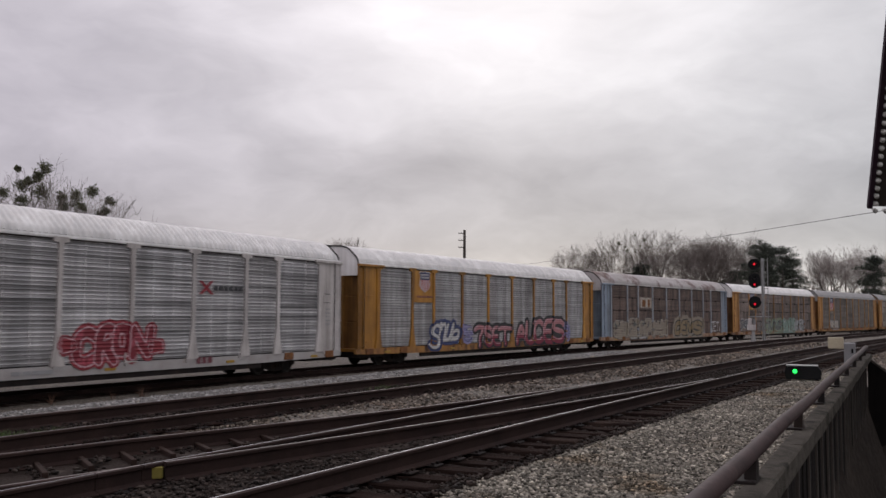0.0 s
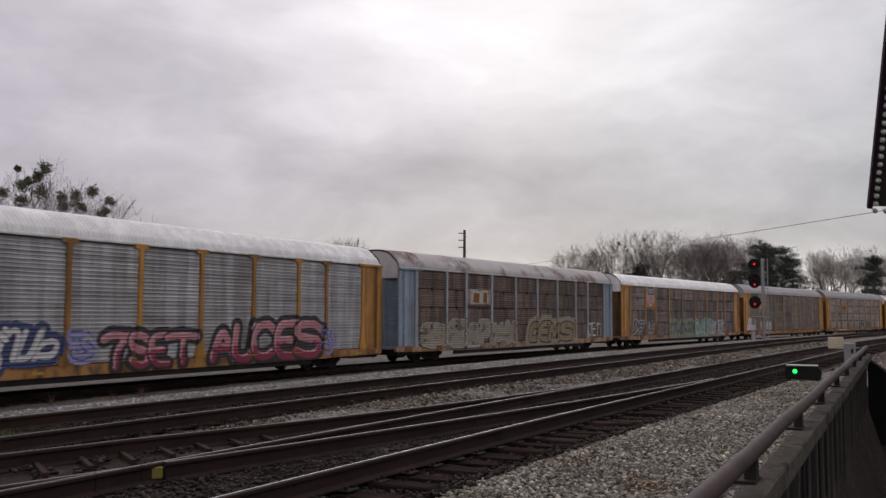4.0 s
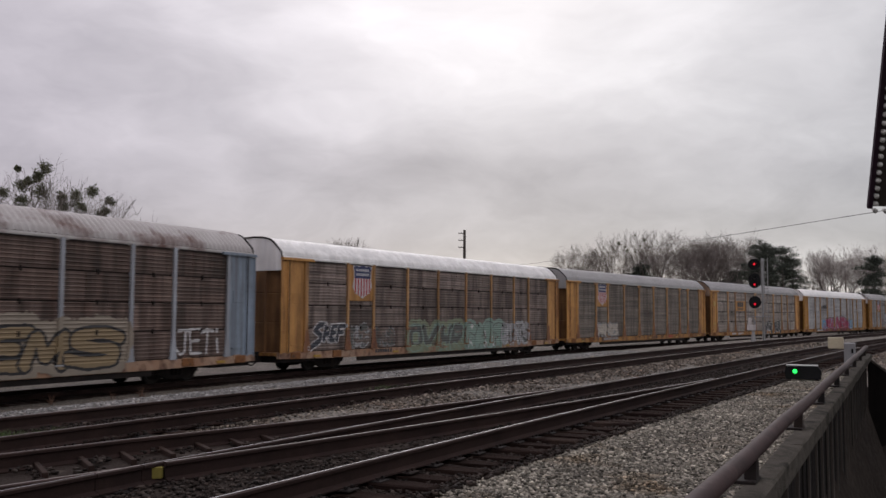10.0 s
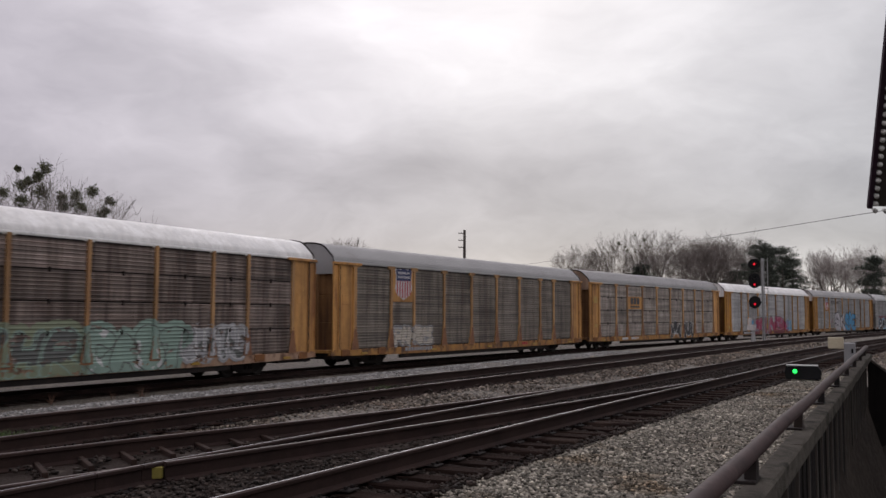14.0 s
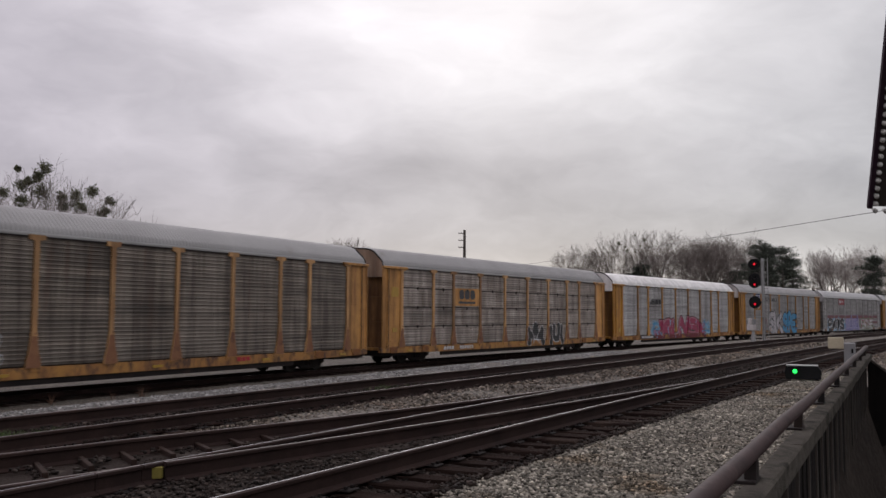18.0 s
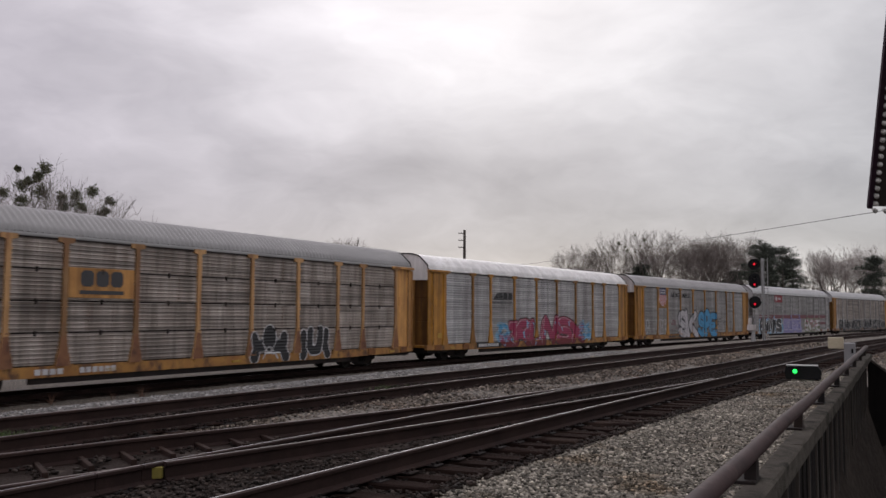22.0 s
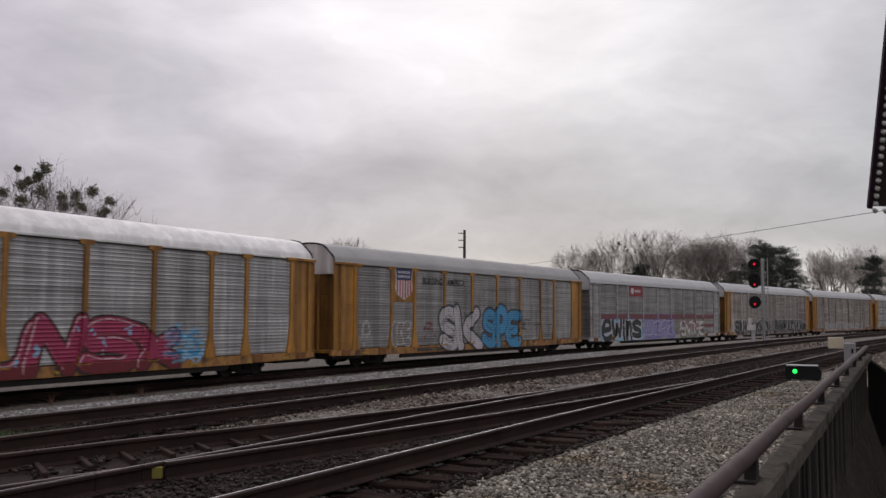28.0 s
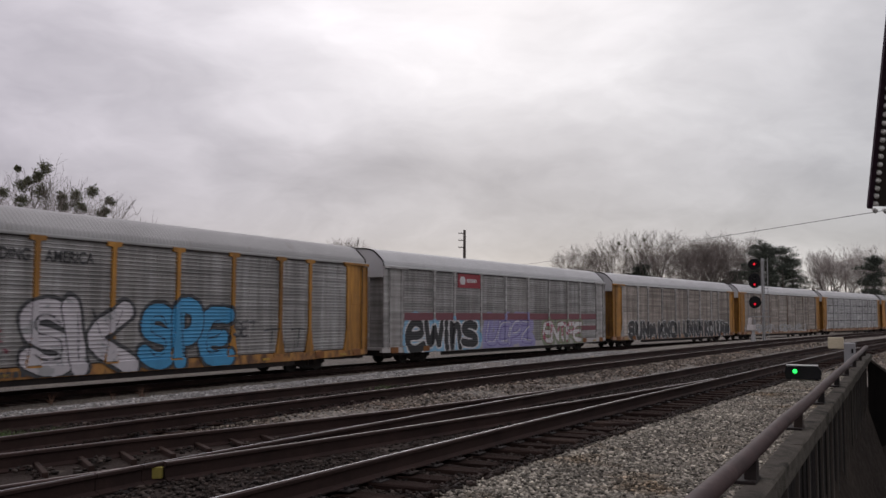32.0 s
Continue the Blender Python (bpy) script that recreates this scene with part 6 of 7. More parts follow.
# ---- signals and boxes ----
M["black_metal"] = surface("black_painted_metal", (0.008, 0.008, 0.009), (0.014, 0.014, 0.015), spec=0.2, rough=0.7, scale=4, fine=40, relief=0.05)
M["alu"] = surface("dull_aluminium", (0.34, 0.34, 0.34), (0.27, 0.27, 0.27), rough=0.45, metal=0.5, scale=3, fine=30, relief=0.05)
M["cream"] = surface("cream_enamel", (0.52, 0.46, 0.33), (0.46, 0.40, 0.28), (0.3, 0.26, 0.2), rough=0.5, scale=3, fine=30, dirt_amt=0.2, relief=0.05)
M["cabinet"] = surface("grey_cabinet_paint", (0.24, 0.24, 0.245), (0.2, 0.2, 0.205), (0.13, 0.12, 0.11), rough=0.55, scale=3, fine=30, dirt_amt=0.25, relief=0.05)
M["red_lens"] = glow("red_signal_lens", (0.9, 0.012, 0.035), 0.75)
M["green_lens"] = glow("green_signal_lens", (0.02, 1.0, 0.12), 2.0)
M["dark_lens"] = surface("dark_lens_glass", (0.008, 0.008, 0.01), (0.012, 0.012, 0.014), rough=0.15, scale=5, fine=30, relief=0.0)


def oval(cx, cz, w, h, n=28):
    """An upright stadium outline."""
    r = w / 2
    pts = []
    for i in range(n):
        a = 2 * math.pi * i / n
        pts.append((cx + r * math.cos(a), cz + r * math.sin(a) + (1 if math.sin(a) >= 0 else -1) * max(0, (h - w) / 2)))
    return pts


def signal_mast():
    sig = tagged(empty("railway_signal", Matrix.Translation((17.05, 48.3, 0.92)) @ Matrix.Rotation(math.radians(-19), 4, "Z")), "tall three-head railway signal showing three red lights", "signal")
    bm = bmesh.new()
    tube(bm, (0, 0, 0), (0, 0, 4.62), 0.06, n=12)
    box(bm, -0.28, 0.28, -0.28, 0.28, 0.0, 0.16, 0.02)
    part("mast", bm, M["alu"], sig)
    bm = bmesh.new()
    for x in (0.09, 0.27):
        box(bm, x - 0.016, x + 0.016, -0.02, 0.02, 0.05, 4.62)
    z = 0.3
    while z < 4.6:
        tube(bm, (0.09, 0, z), (0.27, 0, z), 0.012, n=5)
        z += 0.3
    part("ladder", bm, M["alu"], sig)
    bm = bmesh.new()
    box(bm, -0.75, 0.4, -0.3, 0.3, 1.48, 1.53)
    for y in (-0.28, 0.28):
        tube(bm, (-0.72, y, 1.53), (-0.72, y, 2.3), 0.012, n=5)
    part("platform", bm, M["alu"], sig)
    for z, h, lamp in ((4.30, 0.58, 0.0), (3.42, 0.80, -0.20), (2.27, 0.66, -0.10)):
        bm = bmesh.new()
        prism(bm, oval(-0.40, z, 0.60, h), -0.03, 0.0)
        box(bm, -0.52, -0.28, 0.0, 0.22, z - h * 0.36, z + h * 0.36, 0.02)
        box(bm, -0.3, 0.02, 0.08, 0.14, z - 0.05, z + 0.05)
        head = part("signal_head", bm, M["black_metal"], sig)
        spots = [(lamp, "red_lens")] + ([(lamp + 0.3, "dark_lens")] if h > 0.7 else [])
        for dz, mt in spots:
            bm = bmesh.new()
            tube(bm, (-0.40, -0.035, z + dz), (-0.40, -0.06, z + dz), 0.060, n=18)
            part("lens", bm, M[mt], head, "lit red lens" if mt == "red_lens" else "")
            bm = bmesh.new()
            prof = [(0.125 * math.cos(a), 0.125 * math.sin(a)) for a in np.linspace(-0.3, math.pi + 0.3, 12)]
            va = [bm.verts.new((-0.40 + x, -0.03, z + dz + w)) for x, w in prof]
            vb = [bm.verts.new((-0.40 + x * 1.02, -0.26, z + dz + w * 0.98)) for x, w in prof]
            for i in range(11):
                bm.faces.new((va[i], va[i + 1], vb[i + 1], vb[i]))
            bmesh.ops.solidify(bm, geom=bm.faces[:], thickness=0.006)
            part("hood", bm, M["black_metal"], head)


signal_mast()


def phone_box():
    ob = tagged(empty("equipment_box", Matrix.Translation((16.2, 47.4, 0.92)) @ Matrix.Rotation(math.radians(-19), 4, "Z")), "small white lineside box on a tapered post", "equipment box")
    bm = bmesh.new()
    tube(bm, (0, 0, 0), (0, 0, 0.8), 0.16, 0.07, n=10)
    part("stand", bm, M["alu"], ob)
    bm = bmesh.new()
    box(bm, -0.3, 0.14, -0.15, 0.15, 0.78, 1.08, 0.02)
    part("lower_case", bm, M["white"], ob)
    bm = bmesh.new()
    box(bm, -0.24, -0.06, -0.12, 0.12, 1.083, 1.42, 0.02)
    part("upper_case", bm, M["white"], ob)
    bm = bmesh.new()
    box(bm, 0.02, 0.13, -0.1, 0.1, 1.083, 1.38, 0.02)
    part("upper_case", bm, M["cabinet"], ob)


phone_box()


def dwarf_signal():
    ob = tagged(empty("dwarf_signal", Matrix.Translation((8.36, 21.15, 0.975)) @ Matrix.Rotation(math.radians(-22), 4, "Z")), "low black dwarf signal with a lit green light", "signal")
    bm = bmesh.new()
    prism(bm, [(-0.36, 0.04), (0.38, 0.04), (0.40, 0.22), (0.33, 0.33), (-0.36, 0.33), (-0.40, 0.2)], -0.17, 0.17)
    part("housing", bm, M["black_metal"], ob)
    bm = bmesh.new()
    box(bm, -0.36, 0.33, -0.19, 0.19, 0.334, 0.36, 0.006)
    part("lid", bm, M["alu"], ob)
    bm = bmesh.new()
    tube(bm, (-0.17, -0.175, 0.22), (-0.17, -0.21, 0.22), 0.048, n=18)
    part("lens", bm, M["green_lens"], ob, "lit green lens")
    bm = bmesh.new()
    prof = [(0.085 * math.cos(a), 0.085 * math.sin(a)) for a in np.linspace(0, math.pi, 10)]
    va = [bm.verts.new((-0.17 + x, -0.17, 0.22 + w)) for x, w in prof]
    vb = [bm.verts.new((-0.17 + x, -0.27, 0.22 + w)) for x, w in prof]
    for i in range(9):
        bm.faces.new((va[i], va[i + 1], vb[i + 1], vb[i]))
    bmesh.ops.solidify(bm, geom=bm.faces[:], thickness=0.006)
    part("hood", bm, M["black_metal"], ob)
    bm = bmesh.new()
    for x in (-0.3, 0.3):
        box(bm, x - 0.04, x + 0.04, -0.14, 0.14, -0.03, 0.042)
    part("foot", bm, M["iron"], ob)


dwarf_signal()


def switch_box():
    ob = tagged(empty("switch_machine", Matrix.Translation((12.1, 27.2, 0.95)) @ Matrix.Rotation(math.radians(-24), 4, "Z")), "grey lineside cabinet carrying a cream metal case", "equipment box")
    bm = bmesh.new()
    box(bm, -0.10, 0.22, -0.2, 0.2, 0.0, 0.72, 0.02)
    part("cabinet", bm, M["cabinet"], ob)
    bm = bmesh.new()
    box(bm, 0.10, 0.16, -0.215, -0.2, 0.42, 0.55, 0.004)
    part("latch", bm, M["black_metal"], ob)
    bm = bmesh.new()
    box(bm, -0.53, -0.10, -0.12, 0.12, 0.54, 0.88, 0.012)
    box(bm, -0.14, -0.08, -0.1, 0.1, 0.58, 0.7)
    part("case", bm, M["cream"], ob, "cream enamelled metal case")


switch_box()


def yellow_block():
    M["safety_yellow"] = surface("faded_safety_yellow", (0.24, 0.20, 0.03), (0.18, 0.145, 0.025), (0.10, 0.08, 0.04), rough=0.7, scale=6, fine=40, dirt_amt=0.4, dirt_scale=6, relief=0.1)
    bm = bmesh.new()
    box(bm, -0.05, 0.05, -0.03, 0.03, 0.0, 0.10, 0.006)
    x, y, h = on_line(-17.08, -17.2)
    ob = part("rail_block", bm, M["safety_yellow"])
    ob.matrix_basis = Matrix.Translation((x, y, 1.055)) @ Matrix.Rotation(0.15, 4, "Z")
    tagged(ob, "small faded yellow block beside the polished rail", "rail block")


yellow_block()

# ---- depot roof with bulbs along its edge ----
M["maroon_trim"] = surface("dark_maroon_trim", (0.035, 0.012, 0.028), (0.025, 0.010, 0.021), rough=0.55, scale=4, fine=40, relief=0.1)
M["soffit"] = surface("dark_brown_boarding", (0.03, 0.022, 0.018), (0.045, 0.033, 0.026), rough=0.8, scale=3, fine=40, stretch=(1, 1, 6), relief=0.3)
M["bulb"] = surface("frosted_bulb", (0.55, 0.54, 0.50), (0.48, 0.47, 0.44), rough=0.35, scale=9, fine=60, relief=0.0)


def depot():
    house = tagged(empty("depot_building"), "dark depot gable with unlit round bulbs along its edge", "building")
    low, high = Vector((5.66, 12.0, 3.94)), Vector((4.93, 9.4, 7.42))
    up = (high - low).normalized()
    right = Vector((0.985, 0.17, 0.0))
    out = right.cross(up).normalized()
    if out.y > 0:
        out = -out

    def slab(name, a, b, w0, w1, d0, d1, mat):
        bm = bmesh.new()
        vs = [bm.verts.new(p + right * w + out * d) for p in (a, b) for w in (w0, w1) for d in (d0, d1)]
        for q in ((0, 1, 3, 2), (4, 6, 7, 5), (0, 4, 5, 1), (2, 3, 7, 6), (0, 2, 6, 4), (1, 5, 7, 3)):
            bm.faces.new([vs[i] for i in q])
        bmesh.ops.recalc_face_normals(bm, faces=bm.faces)
        return part(name, bm, mat, house)

    slab("trim_board", low - up * 0.03, high, 0.0, 0.062, -0.02, 0.03, M["maroon_trim"])
    slab("edge_strip", low - up * 0.03, high, -0.006, -0.001, 0.0, 0.032, M["maroon_trim"])
    for i in range(16):
        slab("gable_board", low, high, 0.064 + 0.26 * i, 0.064 + 0.26 * i + 0.25, -0.03, 0.01, M["soffit"])
    bm = bmesh.new()
    bmesh.ops.create_uvsphere(bm, u_segments=12, v_segments=8, radius=0.034)
    tube(bm, (0, 0, 0), (0, 0.06, 0), 0.02, n=8)
    me = bpy.data.meshes.new("bulb")
    bm.to_mesh(me)
    bm.free()
    me.polygons.foreach_set("use_smooth", [True] * len(me.polygons))
    me.materials.append(M["bulb"])
    turn = out.to_track_quat("-Y", "Z").to_matrix().to_4x4()
    d = 0.06
    while d < 4.1:
        share("bulb", me, house, Matrix.Translation(low + up * d + right * 0.085 + out * 0.055) @ turn)
        d += 0.118
    for i in range(12):
        share("bulb", me, house, Matrix.Translation(low - up * 0.05 + right * (0.1 + 0.16 * i) + out * 0.03 + Vector((0, 0, -0.01))) @ turn)
    bm = bmesh.new()
    box(bm, 9.4, 12.0, 10.5, 14.5, -0.62, 7.4)
    part("wall", bm, M["soffit"], house)


depot()

# ---- poles and wire ----
M["pole_wood"] = surface("grey_pole_wood", (0.09, 0.078, 0.068), (0.06, 0.052, 0.046), rough=0.9, scale=2, fine=30, stretch=(4, 4, 0.5), relief=0.4)


def utility_pole():
    ob = tagged(empty("utility_pole", Matrix.Translation((2.14, 90, -0.3))), "wooden utility pole with three short crossarms", "utility pole")
    bm = bmesh.new()
    tube(bm, (0, 0, 0), (0, 0, 11.2), 0.19, 0.13, n=10)
    part("pole", bm, M["pole_wood"], ob)
    for z in (10.85, 10.15, 9.45):
        bm = bmesh.new()
        box(bm, -0.6, 0.12, -0.05, 0.05, z - 0.035, z + 0.035, 0.01)
        arm = part("crossarm", bm, M["pole_wood"], ob)
        for x in (-0.55, -0.3):
            bm = bmesh.new()
            tube(bm, (x, 0, z + 0.035), (x, 0, z + 0.15), 0.035, 0.02, n=8)
            part("insulator", bm, M["cabinet"], arm)


utility_pole()


def overhead_wire():
    a, b = Vector((2.14, 89.85, 7.0)), Vector((9.4, 13.0, 4.5))
    bm = bmesh.new()
    n = 40
    prev = None
    for i in range(n + 1):
        t = i / n
        p = a.lerp(b, t) - Vector((0, 0, 1.1 * t * (1 - t)))
        ring = [bm.verts.new(p + Vector((0.006 * math.cos(k), 0, 0.006 * math.sin(k)))) for k in (0, 1.57, 3.14, 4.71)]
        if prev:
            for j in range(4):
                bm.faces.new((prev[j], prev[(j + 1) % 4], ring[(j + 1) % 4], ring[j]))
        prev = ring
    tagged(part("overhead_wire", bm, M["black_metal"]), "thin dark service wire from the pole to the depot", "wire")


overhead_wire()

# ---- trees ----
M["bark"] = surface("grey_winter_bark", (0.14, 0.122, 0.108), (0.095, 0.082, 0.072), rough=0.95, scale=2, fine=14, relief=0.4, depth=0.02, shuffle=0)
M["twig"] = surface("bare_winter_twigs", (0.17, 0.145, 0.13), (0.12, 0.102, 0.092), rough=0.95, scale=0.4, fine=8, relief=0.0, shuffle=0)
# lighter copy of the twig colour, painting backlight on the far right-hand trees
M["twig_backlit"] = surface("backlit_grey_twigs", (0.34, 0.30, 0.28), (0.26, 0.23, 0.21), rough=0.95, scale=0.4, fine=8, relief=0.0, shuffle=0)
M["needle"] = surface("dark_pine_needles", (0.036, 0.045, 0.034), (0.05, 0.06, 0.042), (0.07, 0.07, 0.052), rough=0.8, scale=0.7, fine=8, dirt_amt=0.3, relief=0.0, shuffle=0, island=0.5)
M["mistletoe"] = surface("mistletoe_leaves", (0.095, 0.098, 0.056), (0.14, 0.14, 0.08), rough=0.8, scale=1.5, fine=12, relief=0.0, shuffle=0, island=0.5)
M["grass"] = surface("green_grass_blades", (0.06, 0.11, 0.025), (0.09, 0.13, 0.035), rough=0.8, scale=5, fine=30, relief=0.0, shuffle=0, island=0.4)
M["dry_stalk"] = surface("dry_brown_stalks", (0.16, 0.09, 0.06), (0.11, 0.06, 0.042), rough=0.9, scale=5, fine=30, relief=0.0, shuffle=0)


def limbs(rnd, segs, a, d, length, r, depth, spread):
    """Grow one limb into segs and then its children; returns the tips."""
    steps = 3 if depth > 2 else 2
    p, tips = Vector(a), []
    for i in range(steps):
        q = p + d * (length / steps)
        r1 = r * (0.86 if steps == 3 else 0.8)
        segs.append((p, q, r, r1))
        p, r = q, r1
        d = (d + Vector((rnd.gauss(0, 0.16), rnd.gauss(0, 0.16), rnd.gauss(0.04, 0.1)))).normalized()
        if depth > 0 and i > 0:
            side = Vector((rnd.gauss(0, 1), rnd.gauss(0, 1), rnd.gauss(0.15, 0.5))).normalized()
            tips += limbs(rnd, segs, p, (d + side * spread).normalized(), length * rnd.uniform(0.55, 0.75), r * 0.6, depth - 1, spread)
    if depth > 0:
        for _ in range(2):
            side = Vector((rnd.gauss(0, 1), rnd.gauss(0, 1), rnd.gauss(0.25, 0.5))).normalized()
            tips += limbs(rnd, segs, p, (d + side * spread * 0.8).normalized(), length * rnd.uniform(0.6, 0.82), r * 0.7, depth - 1, spread)
    else:
        tips.append((p, d))
    return tips


def tubes_mesh(segs, sides):
    verts, faces = [], []
    ang = [2 * math.pi * j / sides for j in range(sides)]
    for p, q, r0, r1 in segs:
        d = (q - p).normalized()
        u = d.cross(Vector((0.3, 0.9, 0.1))).normalized()
        v = d.cross(u)
        k = len(verts)
        for c, r in ((p, r0), (q, r1)):
            verts += [tuple(c + (u * math.cos(t) + v * math.sin(t)) * r) for t in ang]
        faces += [(k + j, k + (j + 1) % sides, k + sides + (j + 1) % sides, k + sides + j) for j in range(sides)]
    return verts, faces


def leaf_cloud(rnd, centre, radius, n, size, flat=0.7):
    """A loose clump of small leaf triangles."""
    c = np.array(centre)
    g = rnd.normal(0, 0.5, (n, 3)) * radius * (1, 1, flat)
    p = c + g
    a = rnd.normal(0, 1, (n, 3, 3)) * size
    return (p[:, None, :] + a).reshape(-1, 3)


def bare_tree(name, label, x, y, height, seed, mistletoe=0, spread=0.75, base=-0.35, depth=4, clump=0.45, pale=False, twigs=4):
    rnd = random.Random(seed)
    tree = tagged(empty(name, Matrix.Translation((x, y, base))), label, "tree", group="bare winter trees")
    segs = []
    first = height * rnd.uniform(0.22, 0.3)
    lean = Vector((rnd.uniform(-0.05, 0.05), 0, 1)).normalized()
    r = height * 0.016
    segs.append((Vector((0, 0, -0.1)), lean * first, r * 1.25, r))
    tips = []
    for _ in range(4):
        d = (lean + Vector((rnd.uniform(-1, 1), rnd.uniform(-1, 1), 0.1)) * 0.42).normalized()
        tips += limbs(rnd, segs, lean * first, d, height * rnd.uniform(0.26, 0.34), r * 0.78, depth, spread)
    top = max(p.z for p, _ in tips)
    k = height / top
    segs = [(p * k, q * k, a, b) for p, q, a, b in segs]
    v, f = tubes_mesh([s for s in segs if s[2] > 0.045], 6)
    from_arrays("trunk", v, f, M["bark"], tree, smooth=True)
    fine = [s for s in segs if s[2] <= 0.045]
    for p, d in tips:
        p = p * k
        for _ in range(twigs):
            e = (d + Vector((rnd.gauss(0, 0.42), rnd.gauss(0, 0.42), rnd.gauss(0.12, 0.35)))).normalized()
            m = p + e * rnd.uniform(0.35, 0.9)
            fine.append((p, m, 0.013, 0.009))
            e = (e + Vector((rnd.gauss(0, 0.4), rnd.gauss(0, 0.4), rnd.gauss(0.15, 0.3)))).normalized()
            fine.append((m, m + e * rnd.uniform(0.3, 0.7), 0.009, 0.004))
    fine = [(p, q, max(a, 0.013), max(b, 0.005)) for p, q, a, b in fine]
    v, f = tubes_mesh(fine, 3)
    from_arrays("crown", v, f, M["twig_backlit"] if pale else M["twig"], tree, "leafless crown of fine twigs")
    if mistletoe:
        nr = np.random.RandomState(seed)
        high = sorted(tips, key=lambda t: -t[0].z)[: max(mistletoe * 14, 1)]
        for p, _ in rnd.sample(high, min(mistletoe, len(high))):
            c = p * k
            vs = leaf_cloud(nr, c, clump * rnd.uniform(0.55, 1.1), 480, 0.05, 0.9)
            heavy("mistletoe", vs, np.arange(len(vs)).reshape(-1, 3), M["mistletoe"], tree, "dark green mistletoe clump", "stuff")
    return tree


def pine_tree(x, y, height, seed, width, bare_to=0.45, base=-0.35, label="dark green pine with clumped foliage"):
    rnd, nr = random.Random(seed), np.random.RandomState(seed)
    tree = tagged(empty("pine_tree", Matrix.Translation((x, y, base))), label, "tree", group="evergreen trees")
    segs = [(Vector((0, 0, -0.1)), Vector((0.1, 0, height * 0.5)), height * 0.02, height * 0.014), (Vector((0.1, 0, height * 0.5)), Vector((0, 0, height * 0.96)), height * 0.014, 0.03)]
    clouds_ = [leaf_cloud(nr, (0, 0, height * 0.97), 0.5, 160, 0.06, 0.8)]
    z = height * bare_to
    while z < height * 0.97:
        u = (z / height - bare_to) / (1 - bare_to)
        reach = width * (0.45 + 0.65 * min(1, u * 2.5)) * (1.04 - u) ** 0.5
        for _ in range(6):
            a = rnd.uniform(0, 6.28)
            L = reach * rnd.uniform(0.4, 1.1)
            tip = Vector((L * math.cos(a), L * math.sin(a), z + L * rnd.uniform(-0.02, 0.22) + height * rnd.uniform(-0.03, 0.03)))
            mid = tip * 0.55 + Vector((0, 0, z * 0.45))
            segs.append((Vector((0, 0, z)), mid, 0.07, 0.04))
            segs.append((mid, tip, 0.04, 0.015))
            for _ in range(2):
                c = tip + Vector((rnd.gauss(0, 0.5), rnd.gauss(0, 0.5), rnd.gauss(0.05, 0.14)))
                clouds_.append(leaf_cloud(nr, c, rnd.uniform(0.6, 1.05), 130, 0.065, 0.5))
            clouds_.append(leaf_cloud(nr, mid, rnd.uniform(0.6, 1.0), 80, 0.06, 0.3))
        z += height * 0.068
    v, f = tubes_mesh(segs, 6)
    from_arrays("trunk", v, f, M["bark"], tree)
    vs = np.concatenate(clouds_)
    heavy("crown", vs, np.arange(len(vs)).reshape(-1, 3), M["needle"], tree, "dense dark needle clumps")
    return tree


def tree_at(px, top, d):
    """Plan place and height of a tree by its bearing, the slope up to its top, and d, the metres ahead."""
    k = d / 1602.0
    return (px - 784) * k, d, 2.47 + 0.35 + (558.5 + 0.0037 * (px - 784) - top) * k


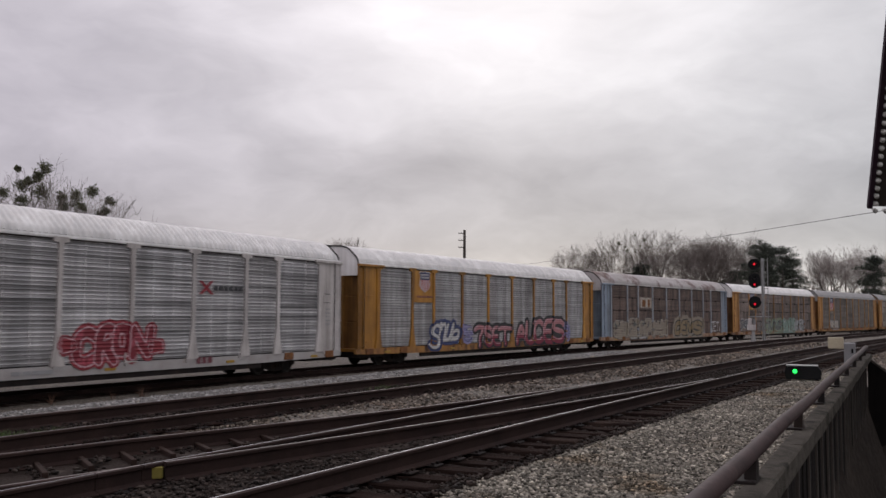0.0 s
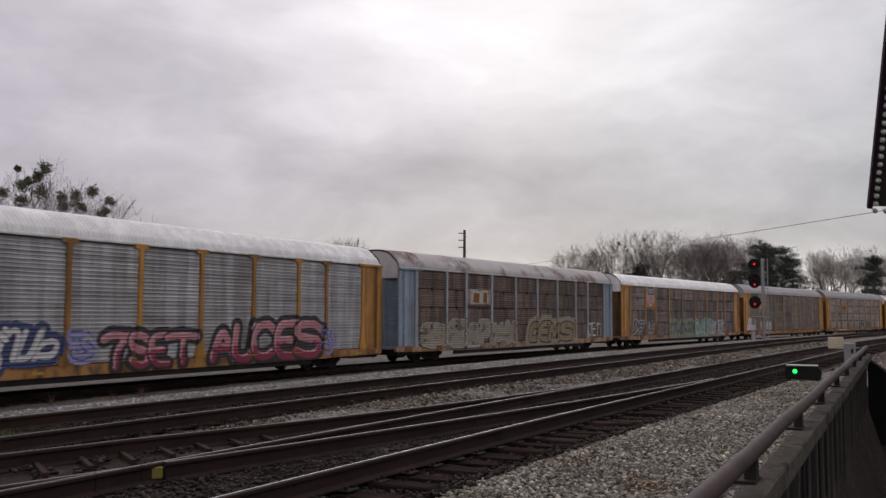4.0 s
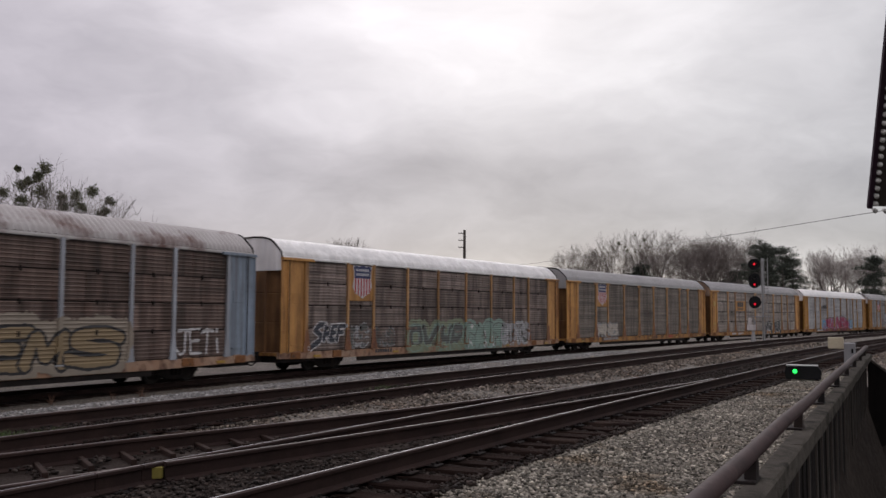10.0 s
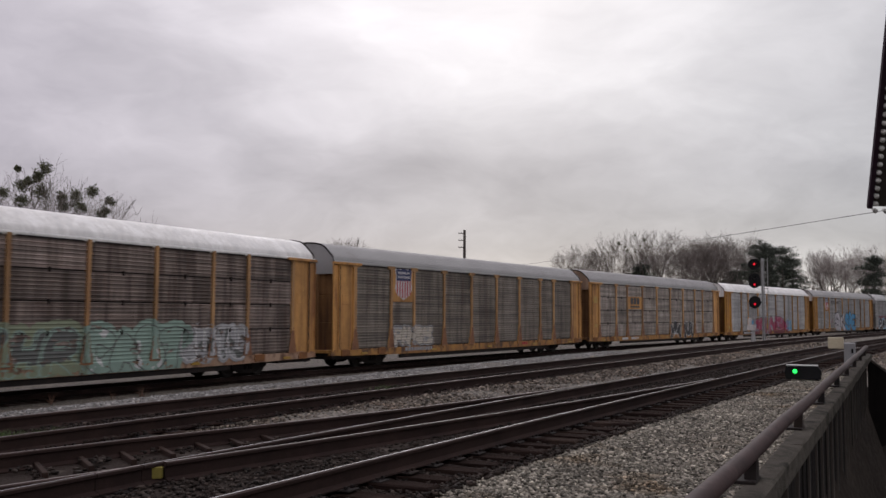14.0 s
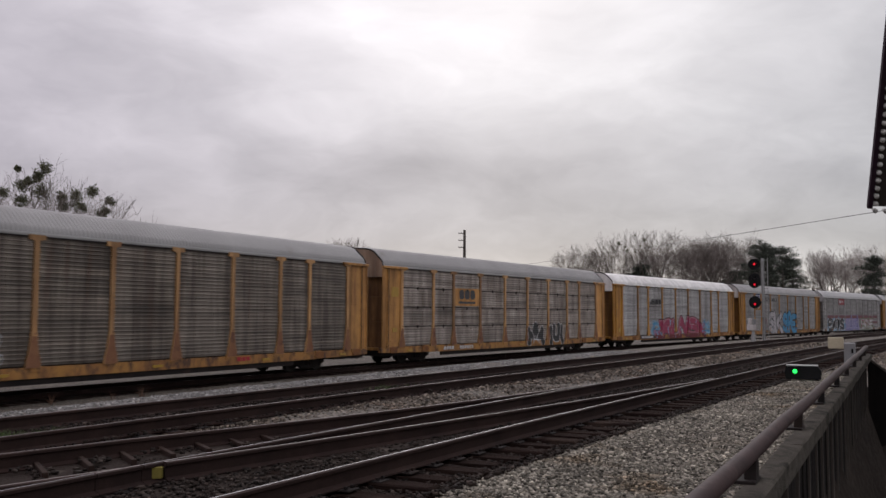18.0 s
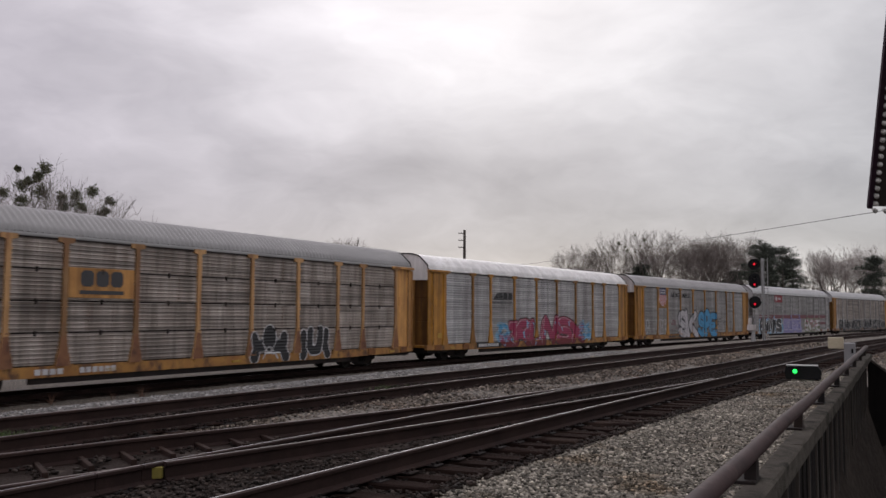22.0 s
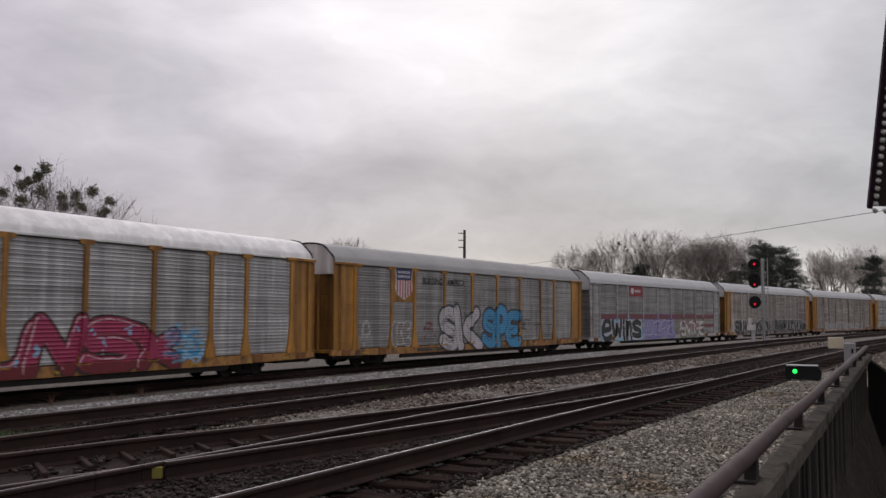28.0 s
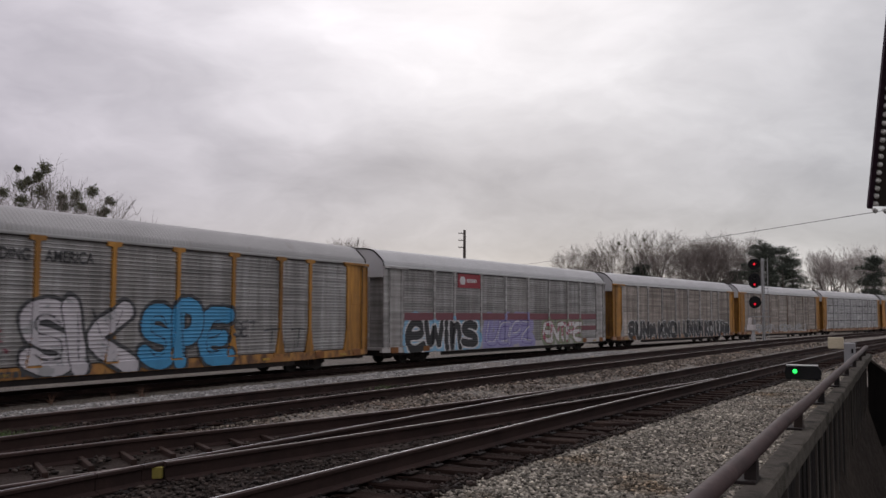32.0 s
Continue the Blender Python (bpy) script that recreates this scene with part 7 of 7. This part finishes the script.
def make_trees():
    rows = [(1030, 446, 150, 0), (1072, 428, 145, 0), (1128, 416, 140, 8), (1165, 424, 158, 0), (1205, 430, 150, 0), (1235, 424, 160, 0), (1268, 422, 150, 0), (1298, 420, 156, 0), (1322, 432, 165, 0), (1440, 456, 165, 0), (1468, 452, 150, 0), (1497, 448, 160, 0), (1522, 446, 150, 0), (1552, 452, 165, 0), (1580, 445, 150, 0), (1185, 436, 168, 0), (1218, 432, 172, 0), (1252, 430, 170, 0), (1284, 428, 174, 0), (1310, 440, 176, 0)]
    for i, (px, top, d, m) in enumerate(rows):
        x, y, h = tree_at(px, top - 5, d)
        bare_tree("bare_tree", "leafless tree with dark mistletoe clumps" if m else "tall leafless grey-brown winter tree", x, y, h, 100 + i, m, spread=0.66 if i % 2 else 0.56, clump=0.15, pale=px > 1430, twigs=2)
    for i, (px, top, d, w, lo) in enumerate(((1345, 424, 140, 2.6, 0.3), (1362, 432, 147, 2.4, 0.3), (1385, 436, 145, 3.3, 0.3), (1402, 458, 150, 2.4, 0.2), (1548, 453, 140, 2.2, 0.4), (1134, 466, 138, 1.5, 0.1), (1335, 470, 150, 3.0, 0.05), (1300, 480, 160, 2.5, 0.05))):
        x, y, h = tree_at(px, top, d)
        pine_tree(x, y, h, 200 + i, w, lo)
    hung = []
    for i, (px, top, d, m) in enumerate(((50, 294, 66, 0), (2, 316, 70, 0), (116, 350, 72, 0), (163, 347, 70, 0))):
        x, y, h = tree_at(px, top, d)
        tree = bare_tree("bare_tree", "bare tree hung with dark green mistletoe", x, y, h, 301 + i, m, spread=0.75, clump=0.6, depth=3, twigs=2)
        hung.append((px, tree, d))
    nr = np.random.RandomState(91)
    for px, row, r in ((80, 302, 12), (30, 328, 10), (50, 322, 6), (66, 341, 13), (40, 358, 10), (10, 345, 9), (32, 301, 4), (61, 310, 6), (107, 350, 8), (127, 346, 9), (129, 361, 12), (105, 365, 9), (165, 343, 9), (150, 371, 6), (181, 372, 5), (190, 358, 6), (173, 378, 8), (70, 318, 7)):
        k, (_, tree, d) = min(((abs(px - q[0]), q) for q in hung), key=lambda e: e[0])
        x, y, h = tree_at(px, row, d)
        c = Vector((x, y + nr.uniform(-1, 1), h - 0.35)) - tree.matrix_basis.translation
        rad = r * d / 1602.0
        g = nr.normal(0, 1, (620, 3))
        g = g / np.linalg.norm(g, axis=1)[:, None] * (nr.rand(620, 1) ** 0.5) * rad * 1.12 * (1.0, 1.0, 1.0) * (1 + 0.3 * np.sin(5 * g[:, :1] + px) * np.cos(4 * g[:, 2:])) + np.repeat(nr.normal(0, 0.30 * rad, (5, 3)), 124, 0)
        V = (np.array(c) + g)[:, None, :] + nr.normal(0, 0.055, (620, 3, 3))
        heavy("mistletoe", V.reshape(-1, 3), np.arange(1860).reshape(-1, 3), M["mistletoe"], tree, "dark green mistletoe ball", "stuff")
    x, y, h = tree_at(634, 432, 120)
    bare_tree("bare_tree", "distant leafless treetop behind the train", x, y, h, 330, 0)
    # thicket of scrub below the wood
    nr = np.random.RandomState(77)
    vs, fs = [], []
    n = 16000
    x = nr.uniform(12, 100, n)
    y = nr.uniform(150, 178, n)
    hgt = nr.uniform(1.5, 8.5, n) * (0.7 + 0.3 * np.sin(x * 0.35))
    lean = nr.normal(0, 0.7, (n, 2))
    P0 = np.stack([x, y, np.full(n, -0.35)], -1)
    P1 = np.stack([x + lean[:, 0], y + lean[:, 1], hgt], -1)
    side = np.stack([nr.uniform(0.03, 0.07, n), nr.normal(0, 0.02, n), np.zeros(n)], -1)
    V = np.stack([P0 - side, P0 + side, P1], 1).reshape(-1, 3)
    tagged(heavy("thicket", V, np.arange(3 * n).reshape(-1, 3), M["twig"], kind="stuff"), "brown leafless scrub below the distant wood", "scrub")


make_trees()


def weeds():
    nr = np.random.RandomState(5)

    def tuft(s, o, n, h, r, mat, name, label):
        x, y, _ = on_line(s, o)
        z = float(ground_height(s, o))
        b = np.array([float(x), float(y), z]) + nr.normal(0, 1, (n, 3)) * (r, r, 0)
        t = b + np.stack([nr.normal(0, 0.3 * h, n), nr.normal(0, 0.3 * h, n), nr.uniform(0.5, 1.0, n) * h], -1)
        w = np.stack([np.full(n, 0.006), nr.normal(0, 0.004, n), np.zeros(n)], -1)
        V = np.stack([b - w, b + w, t], 1).reshape(-1, 3)
        tagged(heavy(name, V, np.arange(3 * n).reshape(-1, 3), mat, kind="stuff"), label, "weeds")

    tuft(-16.1, -14.05, 260, 0.16, 0.16, M["grass"], "grass_tuft", "small tuft of green grass between ties")
    tuft(-15.4, -14.15, 120, 0.12, 0.12, M["grass"], "grass_tuft", "small tuft of green grass between ties")
    tuft(-7.9, -14.4, 200, 0.14, 0.22, M["grass"], "grass_tuft", "small tuft of green grass between ties")
    tuft(-6.6, -14.6, 120, 0.10, 0.2, M["grass"], "grass_tuft", "small tuft of green grass between ties")
    tuft(-3.5, -0.35, 26, 0.42, 0.05, M["dry_stalk"], "dry_weed", "dry brown weed stalks by the main track")
    tuft(-0.3, -0.7, 26, 0.42, 0.05, M["dry_stalk"], "dry_weed", "dry brown weed stalks by the main track")
    tuft(-1.4, -0.6, 10, 0.3, 0.05, M["dry_stalk"], "dry_weed", "dry brown weed stalks by the main track")


weeds()


# ---- what moves ----
RUN_T = np.arange(0, 33, 2.0)
RUN_S = (0.0, 12.75, 25.15, 37.55, 50.05, 62.5, 74.95, 87.3, 99.55, 111.75, 123.95, 136.15, 148.3, 160.4, 172.5, 184.7, 196.97)


def run(t):
    """Metres the train has rolled by t seconds."""
    return float(np.interp(t, RUN_T, RUN_S))


def car_pose(s):
    x0, y0, _ = on_line(s - 9.85, HALF)
    x1, y1, _ = on_line(s + 9.85, HALF)
    return Matrix.Translation(((x0 + x1) / 2, (y0 + y1) / 2, 0)) @ Matrix.Rotation(math.atan2(y1 - y0, x1 - x0), 4, "Z")


def motions():
    for car, s in CARS:
        walk(car, [(t, car_pose(s - run(t))) for t in np.arange(0, 32.01, 2.0)])
    # every wheelset of one kind turns alike, so they share one action
    rolled = {}
    for wheel, dx in WHEELS:
        if dx not in rolled:
            walk(wheel, [(t, Matrix.Translation((dx, 0, 0.42)) @ Matrix.Rotation(-run(t) / 0.42, 4, "Y")) for t in np.arange(0, 32.05, 0.1)])
            rolled[dx] = wheel.animation_data
        else:
            wheel.rotation_mode = "QUATERNION"
            wheel.animation_data_create().action = rolled[dx].action
            wheel.animation_data.action_slot = rolled[dx].action_slot
    walk(clouds, [(0.0, Matrix.Translation((0, 0, 0))), (32.0, Matrix.Translation((-170, 20, 0)))])


motions()
